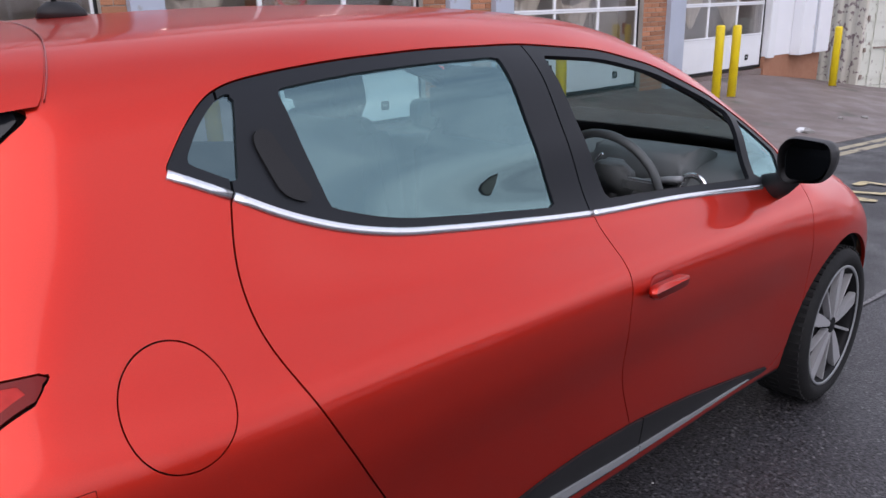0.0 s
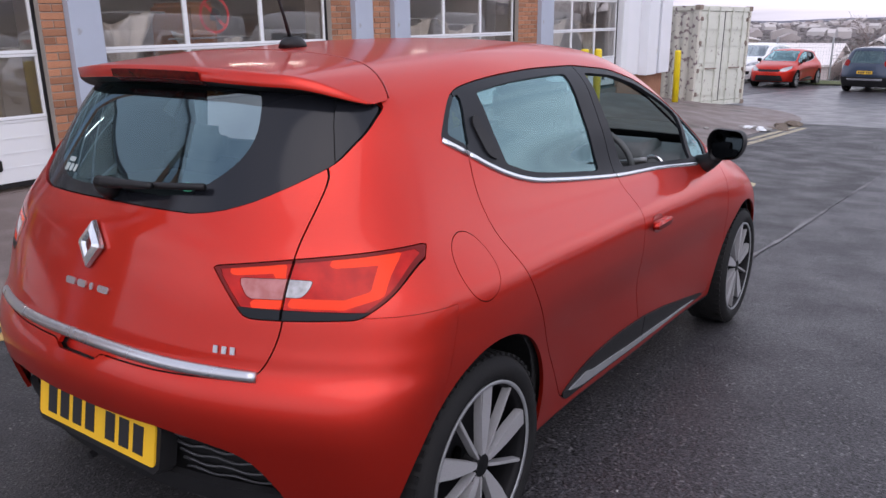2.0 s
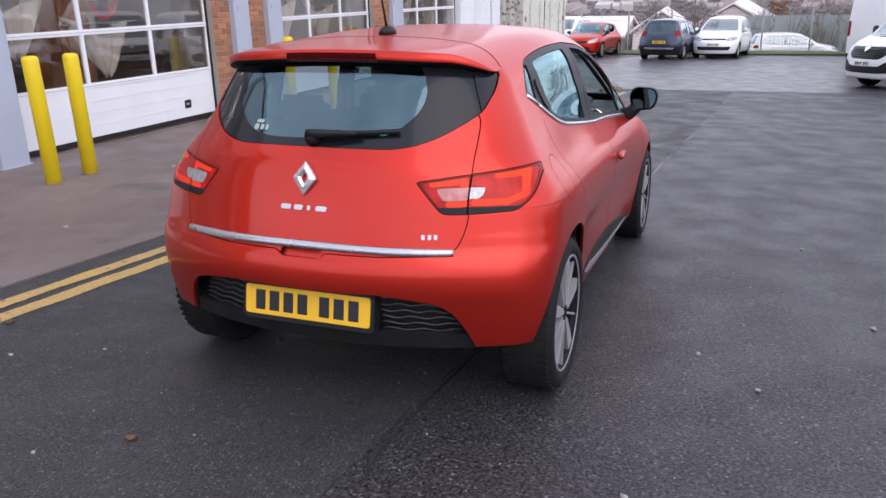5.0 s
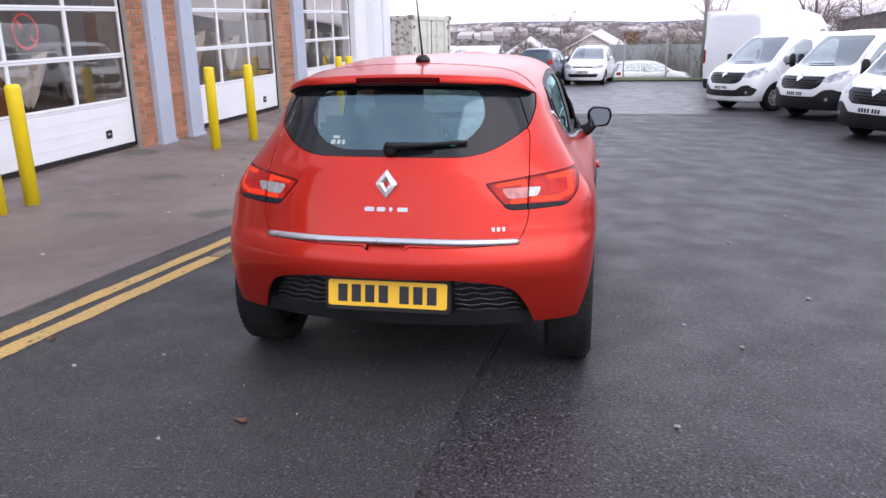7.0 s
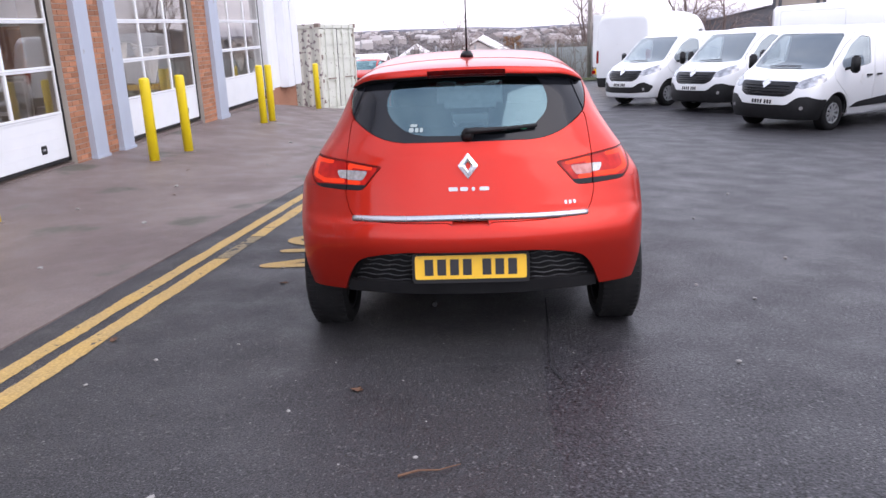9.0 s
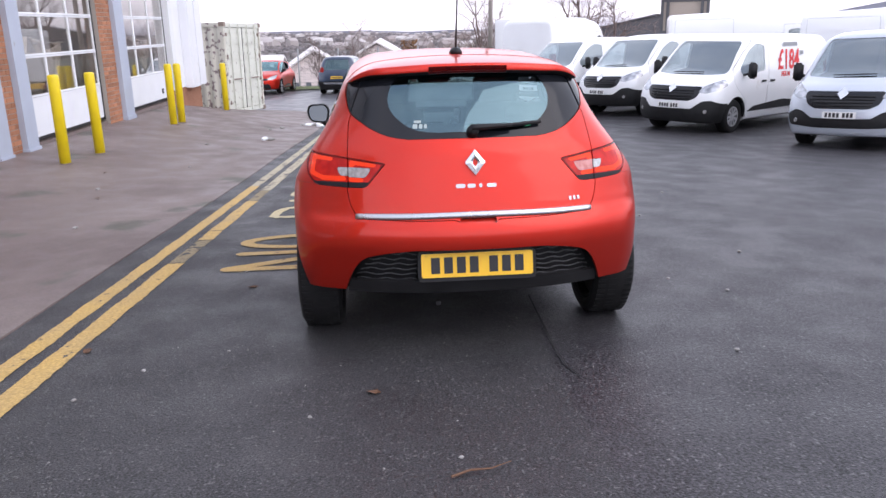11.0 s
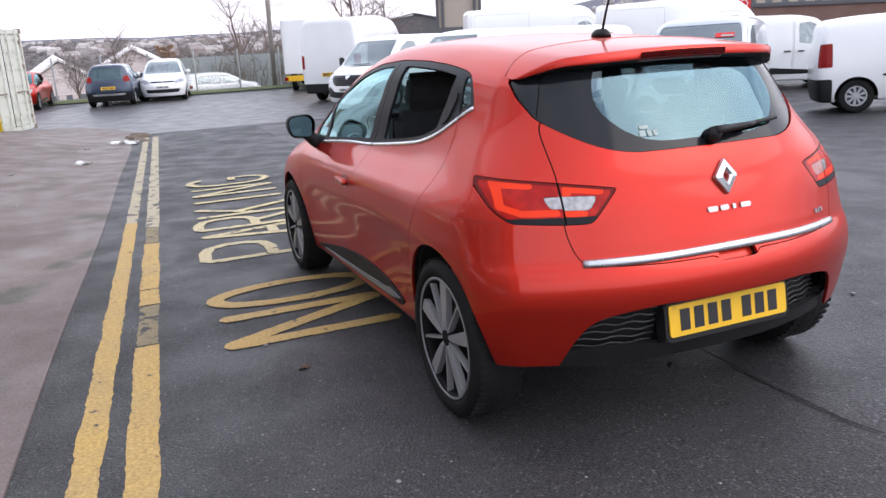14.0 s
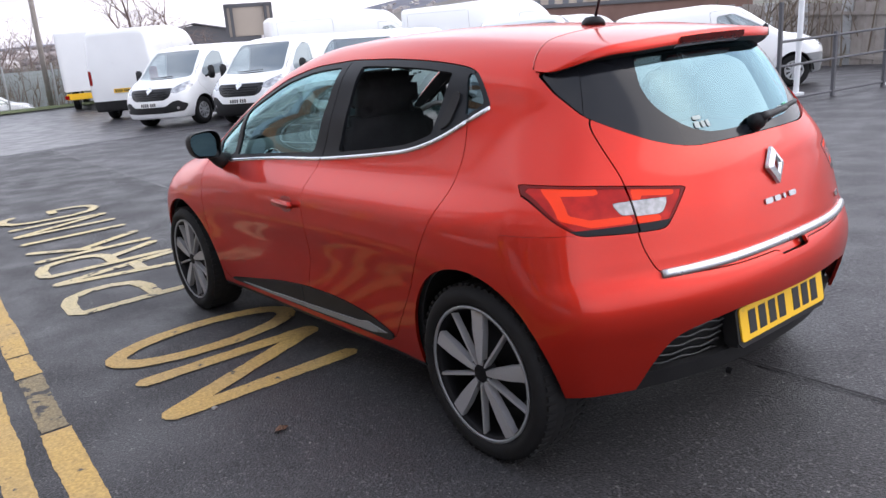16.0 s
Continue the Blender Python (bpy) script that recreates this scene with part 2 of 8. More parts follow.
CLADDING = material("white_cladding", (0.78, 0.79, 0.82), 0.45, other=(0.72, 0.74, 0.77), mix=(1.0, 0.5), stains=(2.5, 0.72, (0.6, 0.58, 0.55)))
RED_PRINT = material("red_sign_print", (0.65, 0.03, 0.03), 0.5)
GARAGE_WALL = material("dim_workshop_wall", (0.58, 0.54, 0.50), 0.85, other=(0.46, 0.43, 0.40), mix=(0.8, 0.5))
ORANGE = material("orange_brown_timber", (0.40, 0.17, 0.06), 0.6, other=(0.32, 0.13, 0.05), mix=(6, 0.5))
CURTAIN = material("milky_plastic_curtain", (0.72, 0.69, 0.63), 0.4, other=(0.55, 0.52, 0.47), mix=(3, 0.5))
CONTAINER = material("flaking_cream_container_paint", (0.62, 0.60, 0.52), 0.6, other=(0.54, 0.52, 0.45), mix=(1.6, 0.5), stains=(7.5, 0.55, (0.21, 0.16, 0.16)), bump=0.2, bump_scale=30)
CONTAINER_DOOR = material("chalky_cream_container_doors", (0.66, 0.67, 0.60), 0.6, other=(0.58, 0.59, 0.52), mix=(1.4, 0.5), stains=(8.0, 0.62, (0.28, 0.24, 0.21)), bump=0.15, bump_scale=30)
RUST = material("rusty_steel", (0.20, 0.15, 0.12), 0.8, other=(0.30, 0.24, 0.20), mix=(8, 0.5), bump=0.3, bump_scale=80)
STEEL = material("galvanised_steel", (0.42, 0.43, 0.44), 0.5, 0.5, other=(0.34, 0.35, 0.36), mix=(4, 0.5))
GRIT = material("pale_litter", (0.36, 0.35, 0.33), 0.8, other=(0.22, 0.21, 0.20), mix=(3, 0.4))
LEAF = material("dry_leaf", (0.10, 0.050, 0.030), 0.8, other=(0.15, 0.08, 0.045), mix=(40, 0.5))


# ---- smooth forms: bodies described by a few profile curves ----
def hermite(xs, ys, x):
    """Smooth curve through the knots xs; ys: one row of values per knot."""
    xs = np.asarray(xs, float)
    ys = [np.asarray(v, float) for v in ys]
    x = np.clip(x, xs[0], xs[-1])
    i = np.clip(np.searchsorted(xs, x, side="right") - 1, 0, len(xs) - 2)
    stack = np.stack(np.broadcast_arrays(*ys)) if ys[0].ndim else np.array(ys)
    slope = np.gradient(stack, xs, axis=0)
    pick = (lambda a, j: a[j]) if stack.ndim == 1 else (lambda a, j: a[j, np.arange(len(x))])
    h = xs[i + 1] - xs[i]
    s = (x - xs[i]) / h
    a, b, da, db = pick(stack, i), pick(stack, i + 1), pick(slope, i), pick(slope, i + 1)
    return (1 + 2 * s) * (1 - s) ** 2 * a + s * (1 - s) ** 2 * h * da + s * s * (3 - 2 * s) * b + s * s * (s - 1) * h * db


def smax(a, b, k):
    """Greater of two distances with the edge between them rounded."""
    h = np.maximum(k - np.abs(a - b), 0) / k
    return np.maximum(a, b) + h * h * k / 4


class Form:
    """A vehicle body: half width by length and height, the line of roof and bonnet, and the rear and front faces."""

    def __init__(self, heights, stations, widths, top, rear, front, bow=((0.3, 2.0), (0.15, 0.15), (3.0, 3.0), 0.8), nose=(0.35, 0.75, 2.6),
                 crown=0.05, floor=0.2, round_top=0.12, round_end=0.1, core=(0.35, 2.6, 0.62)):
        self.heights, self.stations, self.widths = heights, stations, widths
        self.top, self.rear, self.front = top, rear, front
        self.bow, self.nose, self.crown, self.floor = bow, nose, crown, floor
        self.round_top, self.round_end, self.core = round_top, round_end, core

    def half_width(self, x, z):
        rows = [hermite(self.heights, row, z) for row in self.widths]
        return hermite(self.stations, rows, x)

    def rear_face(self, y, z):
        zs, a, p, w = self.bow
        return hermite(*self.rear, z) + hermite(zs, a, z) * (np.abs(y) / w) ** hermite(zs, p, z)

    def front_face(self, y, z):
        a, w, p = self.nose
        return hermite(*self.front, z) - a * (np.abs(y) / w) ** p

    def top_face(self, x, y):
        return hermite(*self.top, x) - self.crown * (np.abs(y) / 0.6) ** 2.4

    def field(self, p):
        x, y, z = p[:, 0], p[:, 1], p[:, 2]
        side = (np.abs(y) - self.half_width(x, z)) * 0.95
        lid = (z - self.top_face(x, y)) * 0.9
        f = smax(side, lid, self.round_top)
        f = smax(f, (self.rear_face(y, z) - x) * 0.85, self.round_end)
        f = smax(f, (x - self.front_face(y, z)) * 0.85, 0.14)
        return smax(f, self.floor - z, 0.05)

    def normals(self, p):
        e, g = 2e-3, np.zeros_like(p)
        for k in range(3):
            d = np.zeros(3)
            d[k] = e
            g[:, k] = self.field(p + d) - self.field(p - d)
        return g / np.maximum(np.linalg.norm(g, axis=1, keepdims=True), 1e-9)

    def shell(self, xs, ys, zs):
        """A closed triangle shell: the lattice box of xs, ys (from 0) and zs drawn in onto the form, both halves."""
        nx, ny, nz = len(xs) - 1, len(ys) - 1, len(zs) - 1
        seen, quads = {}, []

        def at(i, j, k):
            return seen.setdefault((i, j, k), len(seen))
        for i in range(nx):
            for k in range(nz):
                quads.append((at(i + 1, ny, k), at(i, ny, k), at(i, ny, k + 1), at(i + 1, ny, k + 1)))
            for j in range(ny):
                quads.append((at(i, j, nz), at(i + 1, j, nz), at(i + 1, j + 1, nz), at(i, j + 1, nz)))
                quads.append((at(i + 1, j, 0), at(i, j, 0), at(i, j + 1, 0), at(i + 1, j + 1, 0)))
        for j in range(ny):
            for k in range(nz):
                quads.append((at(0, j, k), at(0, j, k + 1), at(0, j + 1, k + 1), at(0, j + 1, k)))
                quads.append((at(nx, j, k), at(nx, j + 1, k), at(nx, j + 1, k + 1), at(nx, j, k + 1)))
        idx = np.array(list(seen))
        box = np.stack([xs[idx[:, 0]], ys[idx[:, 1]], zs[idx[:, 2]]], 1)
        lo, hi, cz = self.core
        eye = np.stack([np.clip(box[:, 0], lo, hi), 0 * box[:, 0], 0 * box[:, 0] + cz], 1)
        a, b = np.zeros(len(box)), np.ones(len(box))
        for _ in range(24):
            m = (a + b) / 2
            inside = self.field(eye + (box - eye) * m[:, None]) < 0
            a, b = np.where(inside, m, a), np.where(inside, b, m)
        v = eye + (box - eye) * a[:, None]
        n = self.normals(v)
        q = np.array(quads)
        # Every quad in two triangles, then the other half by mirroring; the middle line is shared.
        tris = np.concatenate([q[:, [0, 1, 2]], q[:, [0, 2, 3]]])
        flip = np.array([1, -1, 1.0])
        mid = idx[:, 1] == 0
        n[mid, 1] = 0
        other = np.where(mid, np.arange(len(v)), len(v) + np.cumsum(~mid) - 1)
        v2 = np.concatenate([v, v[~mid] * flip])
        n2 = np.concatenate([n, n[~mid] * flip])
        return v2, n2, np.concatenate([tris, other[tris][:, ::-1]])


def clip(mesh, phi):
    """The part of a triangle mesh where phi is below zero, cut cleanly."""
    v, n, t = mesh
    phi = np.where(np.abs(phi) < 1e-6, -1e-6, phi)
    keep = phi < 0
    count = keep[t].sum(1)
    done = t[count == 3]
    vs, ns, extra, made = [], [], [], {}

    def cut(a, b):
        key = (a, b) if a < b else (b, a)
        if key not in made:
            s = phi[a] / (phi[a] - phi[b])
            made[key] = len(v) + len(vs)
            vs.append(v[a] + s * (v[b] - v[a]))
            m = n[a] + s * (n[b] - n[a])
            ns.append(m / max(np.linalg.norm(m), 1e-9))
        return made[key]
    for tri in t[(count == 1) | (count == 2)].tolist():
        r = [k for k in range(3) if keep[tri[k]]]
        if len(r) == 1:
            a, b, c = tri[r[0]], tri[(r[0] + 1) % 3], tri[(r[0] + 2) % 3]
            extra.append((a, cut(a, b), cut(a, c)))
        else:
            o = ({0, 1, 2} - set(r)).pop()
            a, b, c = tri[o], tri[(o + 1) % 3], tri[(o + 2) % 3]
            x, y = cut(a, b), cut(a, c)
            extra += [(x, b, c), (x, c, y)]
    vv = np.concatenate([v, np.array(vs).reshape(-1, 3)])
    nn = np.concatenate([n, np.array(ns).reshape(-1, 3)])
    tt = np.concatenate([done, np.array(extra, int).reshape(-1, 3)])
    used = np.unique(tt)
    back = np.full(len(vv), -1)
    back[used] = np.arange(len(used))
    return vv[used], nn[used], back[tt]


def distance(outline, p):
    """Signed distance of points p to a closed outline, below zero inside."""
    a = np.asarray(outline, float)
    b = np.roll(a, -1, 0)
    best, inside = np.full(len(p), 1e9), np.zeros(len(p), bool)
    for (ax, ay), (bx, by) in zip(a, b):
        dx, dy = bx - ax, by - ay
        s = np.clip(((p[:, 0] - ax) * dx + (p[:, 1] - ay) * dy) / max(dx * dx + dy * dy, 1e-12), 0, 1)
        best = np.minimum(best, np.hypot(p[:, 0] - ax - s * dx, p[:, 1] - ay - s * dy))
        if ay != by:
            inside ^= ((ay > p[:, 1]) != (by > p[:, 1])) & (p[:, 0] < (bx - ax) * (p[:, 1] - ay) / (by - ay) + ax)
    return np.where(inside, -best, best)


def eased(points, r=0.05, steps=5):
    """A closed outline with its corners rounded. A point may carry its own radius as a third number."""
    out, n = [], len(points)
    for k in range(n):
        p0, p, p1 = (np.array(points[(k + d) % n][:2], float) for d in (-1, 0, 1))
        own = points[k][2] if len(points[k]) > 2 else r
        a, b = p0 - p, p1 - p
        la, lb = np.linalg.norm(a), np.linalg.norm(b)
        ra, rb = min(own, la * 0.49), min(own, lb * 0.49)
        a, b = p + a / la * ra, p + b / lb * rb
        for s in np.linspace(0, 1, steps):
            out.append((1 - s) ** 2 * a + 2 * s * (1 - s) * p + s * s * b)
    return np.array(out)


def side_view(mesh, outline, side):
    """Distance to an outline drawn in length and height, on one side of the car (1 left, -1 right)."""
    v = mesh[0]
    return np.maximum(distance(outline, v[:, [0, 2]]), 0.35 - side * v[:, 1])


def rear_view(mesh, outline):
    v = mesh[0]
    return np.maximum(distance(outline, v[:, [1, 2]]), v[:, 0] - 0.15)


def front_view(mesh, outline, back=1.3):
    v = mesh[0]
    return np.maximum(distance(outline, v[:, [1, 2]]), back - v[:, 0])


# ---- meshes and parts ----
def mesh_object(name, verts, faces, mat, parent=None, label="", smooth=False, matrix=None, normals=None):
    me = bpy.data.meshes.new(name)
    me.from_pydata([tuple(map(float, v)) for v in verts], [], [tuple(map(int, f)) for f in faces])
    me.materials.append(mat)
    if smooth:
        me.polygons.foreach_set("use_smooth", [True] * len(me.polygons))
    me.update()
    if normals is not None:
        me.normals_split_custom_set_from_vertices([tuple(map(float, v)) for v in normals])
    ob = new(name, me)
    ob.parent = parent
    if matrix is not None:
        ob.matrix_basis = matrix
    return tagged(ob, label)


def part(name, bm, mat, parent=None, label="", smooth=False, matrix=None):
    """Links a bmesh as one mesh object under a thing or a part."""
    bmesh.ops.recalc_face_normals(bm, faces=bm.faces)
    me = bpy.data.meshes.new(name)
    bm.to_mesh(me)
    bm.free()
    me.materials.append(mat)
    if smooth:
        me.polygons.foreach_set("use_smooth", [True] * len(me.polygons))
    ob = new(name, me)
    ob.parent = parent
    if matrix is not None:
        ob.matrix_basis = matrix
    return tagged(ob, label)


def thing(name, m, label, category, group="", kind=""):
    ob = new(name)
    ob.matrix_basis = m
    ob.empty_display_size = 0.1
    return tagged(ob, label, category, group, kind)


def add_box(bm, lo, hi, bevel=0.0, m=None, segments=2):
    c, s = (Vector(lo) + Vector(hi)) / 2, Vector(hi) - Vector(lo)
    mat = Matrix.Translation(c) @ Matrix.Diagonal((*s, 1))
    made = bmesh.ops.create_cube(bm, size=1, matrix=(m @ mat) if m else mat)["verts"]
    if bevel:
        edges = list({e for v in made for e in v.link_edges})
        bmesh.ops.bevel(bm, geom=edges, offset=bevel, segments=segments, affect="EDGES")
    return bm


def box(lo, hi, bevel=0.0, m=None, segments=2):
    return add_box(bmesh.new(), lo, hi, bevel, m, segments)


def add_rod(bm, a, b, r, r2=None, sides=12, caps=True):
    a, b = Vector(a), Vector(b)
    d = b - a
    m = Matrix.Translation((a + b) / 2) @ d.to_track_quat("Z", "Y").to_matrix().to_4x4()
    bmesh.ops.create_cone(bm, cap_ends=caps, segments=sides, radius1=r, radius2=r if r2 is None else r2, depth=d.length, matrix=m)
    return bm


def rod(a, b, r, r2=None, sides=12):
    return add_rod(bmesh.new(), a, b, r, r2, sides)


def add_tube(bm, points, r, sides=8):
    """A round bar along points; r may be one radius or one for each point."""
    pts = [Vector(p) for p in points]
    rs = r if hasattr(r, "__len__") else [r] * len(pts)
    rings = []
    for k, p in enumerate(pts):
        d = (pts[min(k + 1, len(pts) - 1)] - pts[max(k - 1, 0)]).normalized()
        x = d.orthogonal().normalized() if k == 0 else (last - d * last.dot(d)).normalized()
        last = x
        y = d.cross(x)
        rings.append([bm.verts.new(p + rs[k] * (x * math.cos(2 * math.pi * i / sides) + y * math.sin(2 * math.pi * i / sides))) for i in range(sides)])
    for a, b in zip(rings, rings[1:]):
        for i in range(sides):
            bm.faces.new((a[i], a[(i + 1) % sides], b[(i + 1) % sides], b[i]))
    bm.faces.new(rings[0][::-1])
    bm.faces.new(rings[-1])
    return bm


def add_spun(bm, profile, steps=48, axis="Y", centre=(0, 0, 0)):
    """A closed profile of (radius, height) spun about an axis."""
    rings = []
    for k in range(steps):
        a = 2 * math.pi * k / steps
        ring = []
        for r, h in profile:
            c, s = r * math.cos(a), r * math.sin(a)
            p = (c, h, s) if axis == "Y" else (c, s, h)
            ring.append(bm.verts.new(Vector(p) + Vector(centre)))
        rings.append(ring)
    n = len(profile)
    for k in range(steps):
        a, b = rings[k], rings[(k + 1) % steps]
        for i in range(n):
            bm.faces.new((a[i], a[(i + 1) % n], b[(i + 1) % n], b[i]))
    return bm


def slab(outline, thick, axis="Y", bevel=0.0, m=None, bm=None, segments=2):
    """A flat outline of (a, b) pulled out by thick: along Y from the xz plane, or along Z from the xy plane."""
    bm = bm or bmesh.new()
    place = (lambda a, b, h: (a, h, b)) if axis == "Y" else (lambda a, b, h: (a, b, h))
    m = m or Matrix()
    lo = [bm.verts.new(m @ Vector(place(a, b, 0))) for a, b in outline]
    hi = [bm.verts.new(m @ Vector(place(a, b, thick))) for a, b in outline]
    n = len(lo)
    faces = [bm.faces.new(lo[::-1]), bm.faces.new(hi)]
    for i in range(n):
        faces.append(bm.faces.new((lo[i], lo[(i + 1) % n], hi[(i + 1) % n], hi[i])))
    if bevel:
        edges = list({e for f in faces[:2] for e in f.edges})
        bmesh.ops.bevel(bm, geom=edges, offset=bevel, segments=segments, affect="EDGES")
    return bm


def panel(name, mesh, mat, parent, thick=0.012, label="", proud=0.0):
    """A sheet of the body with turned-in edges, shaded with the true curve of the form."""
    v, n, t = mesh
    if not len(t):
        return None
    v = v + n * proud
    e = np.concatenate([t[:, [0, 1]], t[:, [1, 2]], t[:, [2, 0]]])
    key = np.sort(e, 1)
    _, first, count = np.unique(key, axis=0, return_index=True, return_counts=True)
    rim = e[first[count == 1]]
    verts, norms, faces = [v], [n], t.tolist()
    if len(rim):
        base = len(v)
        a, b = v[rim[:, 0]], v[rim[:, 1]]
        na, nb = n[rim[:, 0]], n[rim[:, 1]]
        out = np.cross(b - a, na)
        out /= np.maximum(np.linalg.norm(out, axis=1, keepdims=True), 1e-9)
        verts += [a, b, b - nb * thick, a - na * thick]
        norms += [out] * 4
        k = len(rim)
        faces += [(base + k + i, base + i, base + 3 * k + i, base + 2 * k + i) for i in range(k)]
    return mesh_object(name, np.concatenate(verts), faces, mat, parent, label, True, normals=np.concatenate(norms))


def words(name, text, mat, m, cap=1.0, stretch=1.0, thick=0.0, parent=None, label="", bold=0.0):
    """Lettering as a mesh, its lower left corner at the origin of m, capitals of that height."""
    cu = bpy.data.curves.new(name, "FONT")
    cu.body, cu.size, cu.extrude, cu.offset, cu.resolution_u = text, cap / 0.69, thick, bold, 6
    tmp = new(name, cu)
    me = bpy.data.meshes.new_from_object(tmp.evaluated_get(bpy.context.evaluated_depsgraph_get()))
    bpy.data.objects.remove(tmp)
    me.transform(Matrix.Diagonal((stretch, 1, 1, 1)))
    me.materials.clear()
    me.materials.append(mat)
    ob = new(name, me)
    ob.parent, ob.matrix_basis = parent, m
    return tagged(ob, label)


# ---- the ground: a yard that falls away ahead, then lower land and hills ----
WALL = pose(0, 0, 0, 0, 0, -2.2) @ pose(0, 5.75, 0)      # x along the workshop's front, y into it


def road_z(x, y=0.0):
    z = -0.0535 * x + 0.00042 * x * x if x < 40 else -0.0535 * 40 + 0.00042 * 1600 - 0.02 * (min(x, 70) - 40)
    if y < -1.5:
        near = min(max((17 - x) / 6, 0), 1)
        z += 0.030 * max(y + 1.5, -6.2) * near * near * (3 - 2 * near) * min(max((x + 8) / 10, 0), 1)
        # The ground climbs again towards the street beyond the railing.
        z += min(0.02 * max(-8 - y, 0), 0.12) * min(max((9.5 - x) / 3, 0), 1) * min(max((x + 8) / 10, 0), 1)
    return z


def line_y(x):
    return 2.175 - 0.0585 * x


def kerb_y(x):
    return line_y(x) + 0.25 + 0.012 * math.sin(x * 0.9)


def ground_z(x, y):
    z = road_z(max(x, -14.0), y) if x > -14 else road_z(-14.0) + 0.01 * (-14 - x)
    r = math.hypot(x, y)
    if r < 34 and -17 < x < 16 and y > kerb_y(x) - 0.9:
        z -= min((y - kerb_y(x) + 0.9) * 0.5, 1.0) * min((16 - x) / 2, 1)
    if r > 38:
        z = min(z, -1.2) if x > 0 else z
        z -= 7 * (1 - math.exp(-(r - 38) / 45))
    if r > 300:
        a = math.degrees(math.atan2(y, x))
        rise = 232 * math.exp(-((a + 52) / 15) ** 2) + 5 * math.sin(a * 0.33) + 3 * math.sin(a * 0.9 + 1)
        z += (rise - 10) * min((r - 300) / 2300, 1.0) ** 1.3
    return z


def build_ground():
    radii = [0.0] + [1.2 * 1.17 ** k for k in range(0, 52)]
    radii = [r for r in radii if r < 4200]
    verts, faces, steps = [(0, 0, 0)], [], 120
    for r in radii[1:]:
        for k in range(steps):
            a = 2 * math.pi * k / steps
            x, y = r * math.cos(a), r * math.sin(a)
            verts.append((x, y, ground_z(x, y)))
    for k in range(steps):
        faces.append((0, 1 + k, 1 + (k + 1) % steps))
    for j in range(len(radii) - 2):
        for k in range(steps):
            a, b = 1 + j * steps + k, 1 + j * steps + (k + 1) % steps
            faces.append((a, a + steps, b + steps, b))
    ob = mesh_object("ground", verts, faces, LAND, smooth=True)
    ob.data.materials.append(FIELDS)
    ob.data.materials.append(HAZY_HILLS)
    for f in ob.data.polygons:
        r = math.hypot(f.center.x, f.center.y)
        # Past 1150 m the land takes the bluer colour that stands for haze.
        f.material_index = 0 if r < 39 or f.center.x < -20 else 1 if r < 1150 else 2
    return tagged(ob, "damp grey asphalt yard running out to open land", "ground", kind="structure")


def sheet(name, rows, mat, lift, label, category, kind="structure"):
    """A thin surfacing over the yard: rows of points (x, y) across it, each row as long as the next."""
    verts, faces, w = [], [], len(rows[0])
    for row in rows:
        for x, y in row:
            verts.append((x, y, road_z(x, y) + lift))
    for j in range(len(rows) - 1):
        for i in range(w - 1):
            a = j * w + i
            faces.append((a, a + 1, a + w + 1, a + w))
    n = len(verts)
    verts += [(x, y, z - lift - 0.03) for x, y, z in verts]
    edge = [i for i in range(w)] + [j * w + w - 1 for j in range(1, len(rows))] + [(len(rows) - 1) * w + i for i in range(w - 2, -1, -1)] + [j * w for j in range(len(rows) - 2, 0, -1)]
    faces += [(edge[(k + 1) % len(edge)], edge[k], n + edge[k], n + edge[(k + 1) % len(edge)]) for k in range(len(edge))]
    ob = mesh_object(name, verts, faces, mat)
    return tagged(ob, label, category, kind=kind)


def level_z(x, y):
    """The forecourt between kerb and workshop: it rises from the road to the level threshold."""
    u = x - 0.038 * (y - 5.5)
    wall = -0.085 - 0.006 * max(u - 4, 0)
    k, w = kerb_y(x), 5.75 - 0.0384 * x
    s = min(max((y - k) / max(w - k, 0.5), 0), 1)
    low = road_z(x) + 0.014
    if x > 15:
        wall = wall + (low + 0.08 - wall) * min((x - 15) / 5, 1)
    return low + (wall - low) * s ** 1.4


def build_forecourt():
    verts, faces = [], []
    xs = [-16 + 0.5 * k for k in range(73)]
    cols = 14
    for x in xs:
        k, w = kerb_y(x), 6.6 - 0.0384 * x
        if x > 16.5:
            k += (x - 16.5) ** 2 * 0.16
        for i in range(cols + 1):
            y = k + (w - k) * (i / cols)
            verts.append((x, y, level_z(x, y)))
        verts.append((x, k - 0.01, road_z(x) - 0.05))
    m = cols + 2
    for j in range(len(xs) - 1):
        for i in range(cols):
            a = j * m + i
            faces.append((a, a + m, a + m + 1, a + 1))
        a = j * m
        faces.append((a, a + cols + 1, a + m + cols + 1, a + m))
    ob = mesh_object("pavement", verts, faces, CONCRETE, smooth=False)
    return tagged(ob, "damp reddish-brown concrete forecourt with dark stains", "pavement", kind="structure")


LAND = material("rough_yard_and_land", (0.028, 0.027, 0.030), 0.48, other=(0.037, 0.035, 0.039), mix=(0.35, 0.9), grain=0.95, grain_scale=85, bump=0.5, bump_scale=105, spec=0.33, rough_vary=0.08, stains=(60.0, 0.58, (0.090, 0.087, 0.090)))
FIELDS = material("brown_winter_land", (0.11, 0.095, 0.09), 0.95, other=(0.14, 0.13, 0.11), mix=(0.02, 0.5), grain=0.3, grain_scale=0.08, stains=(0.02, 0.60, (0.08, 0.10, 0.065)))
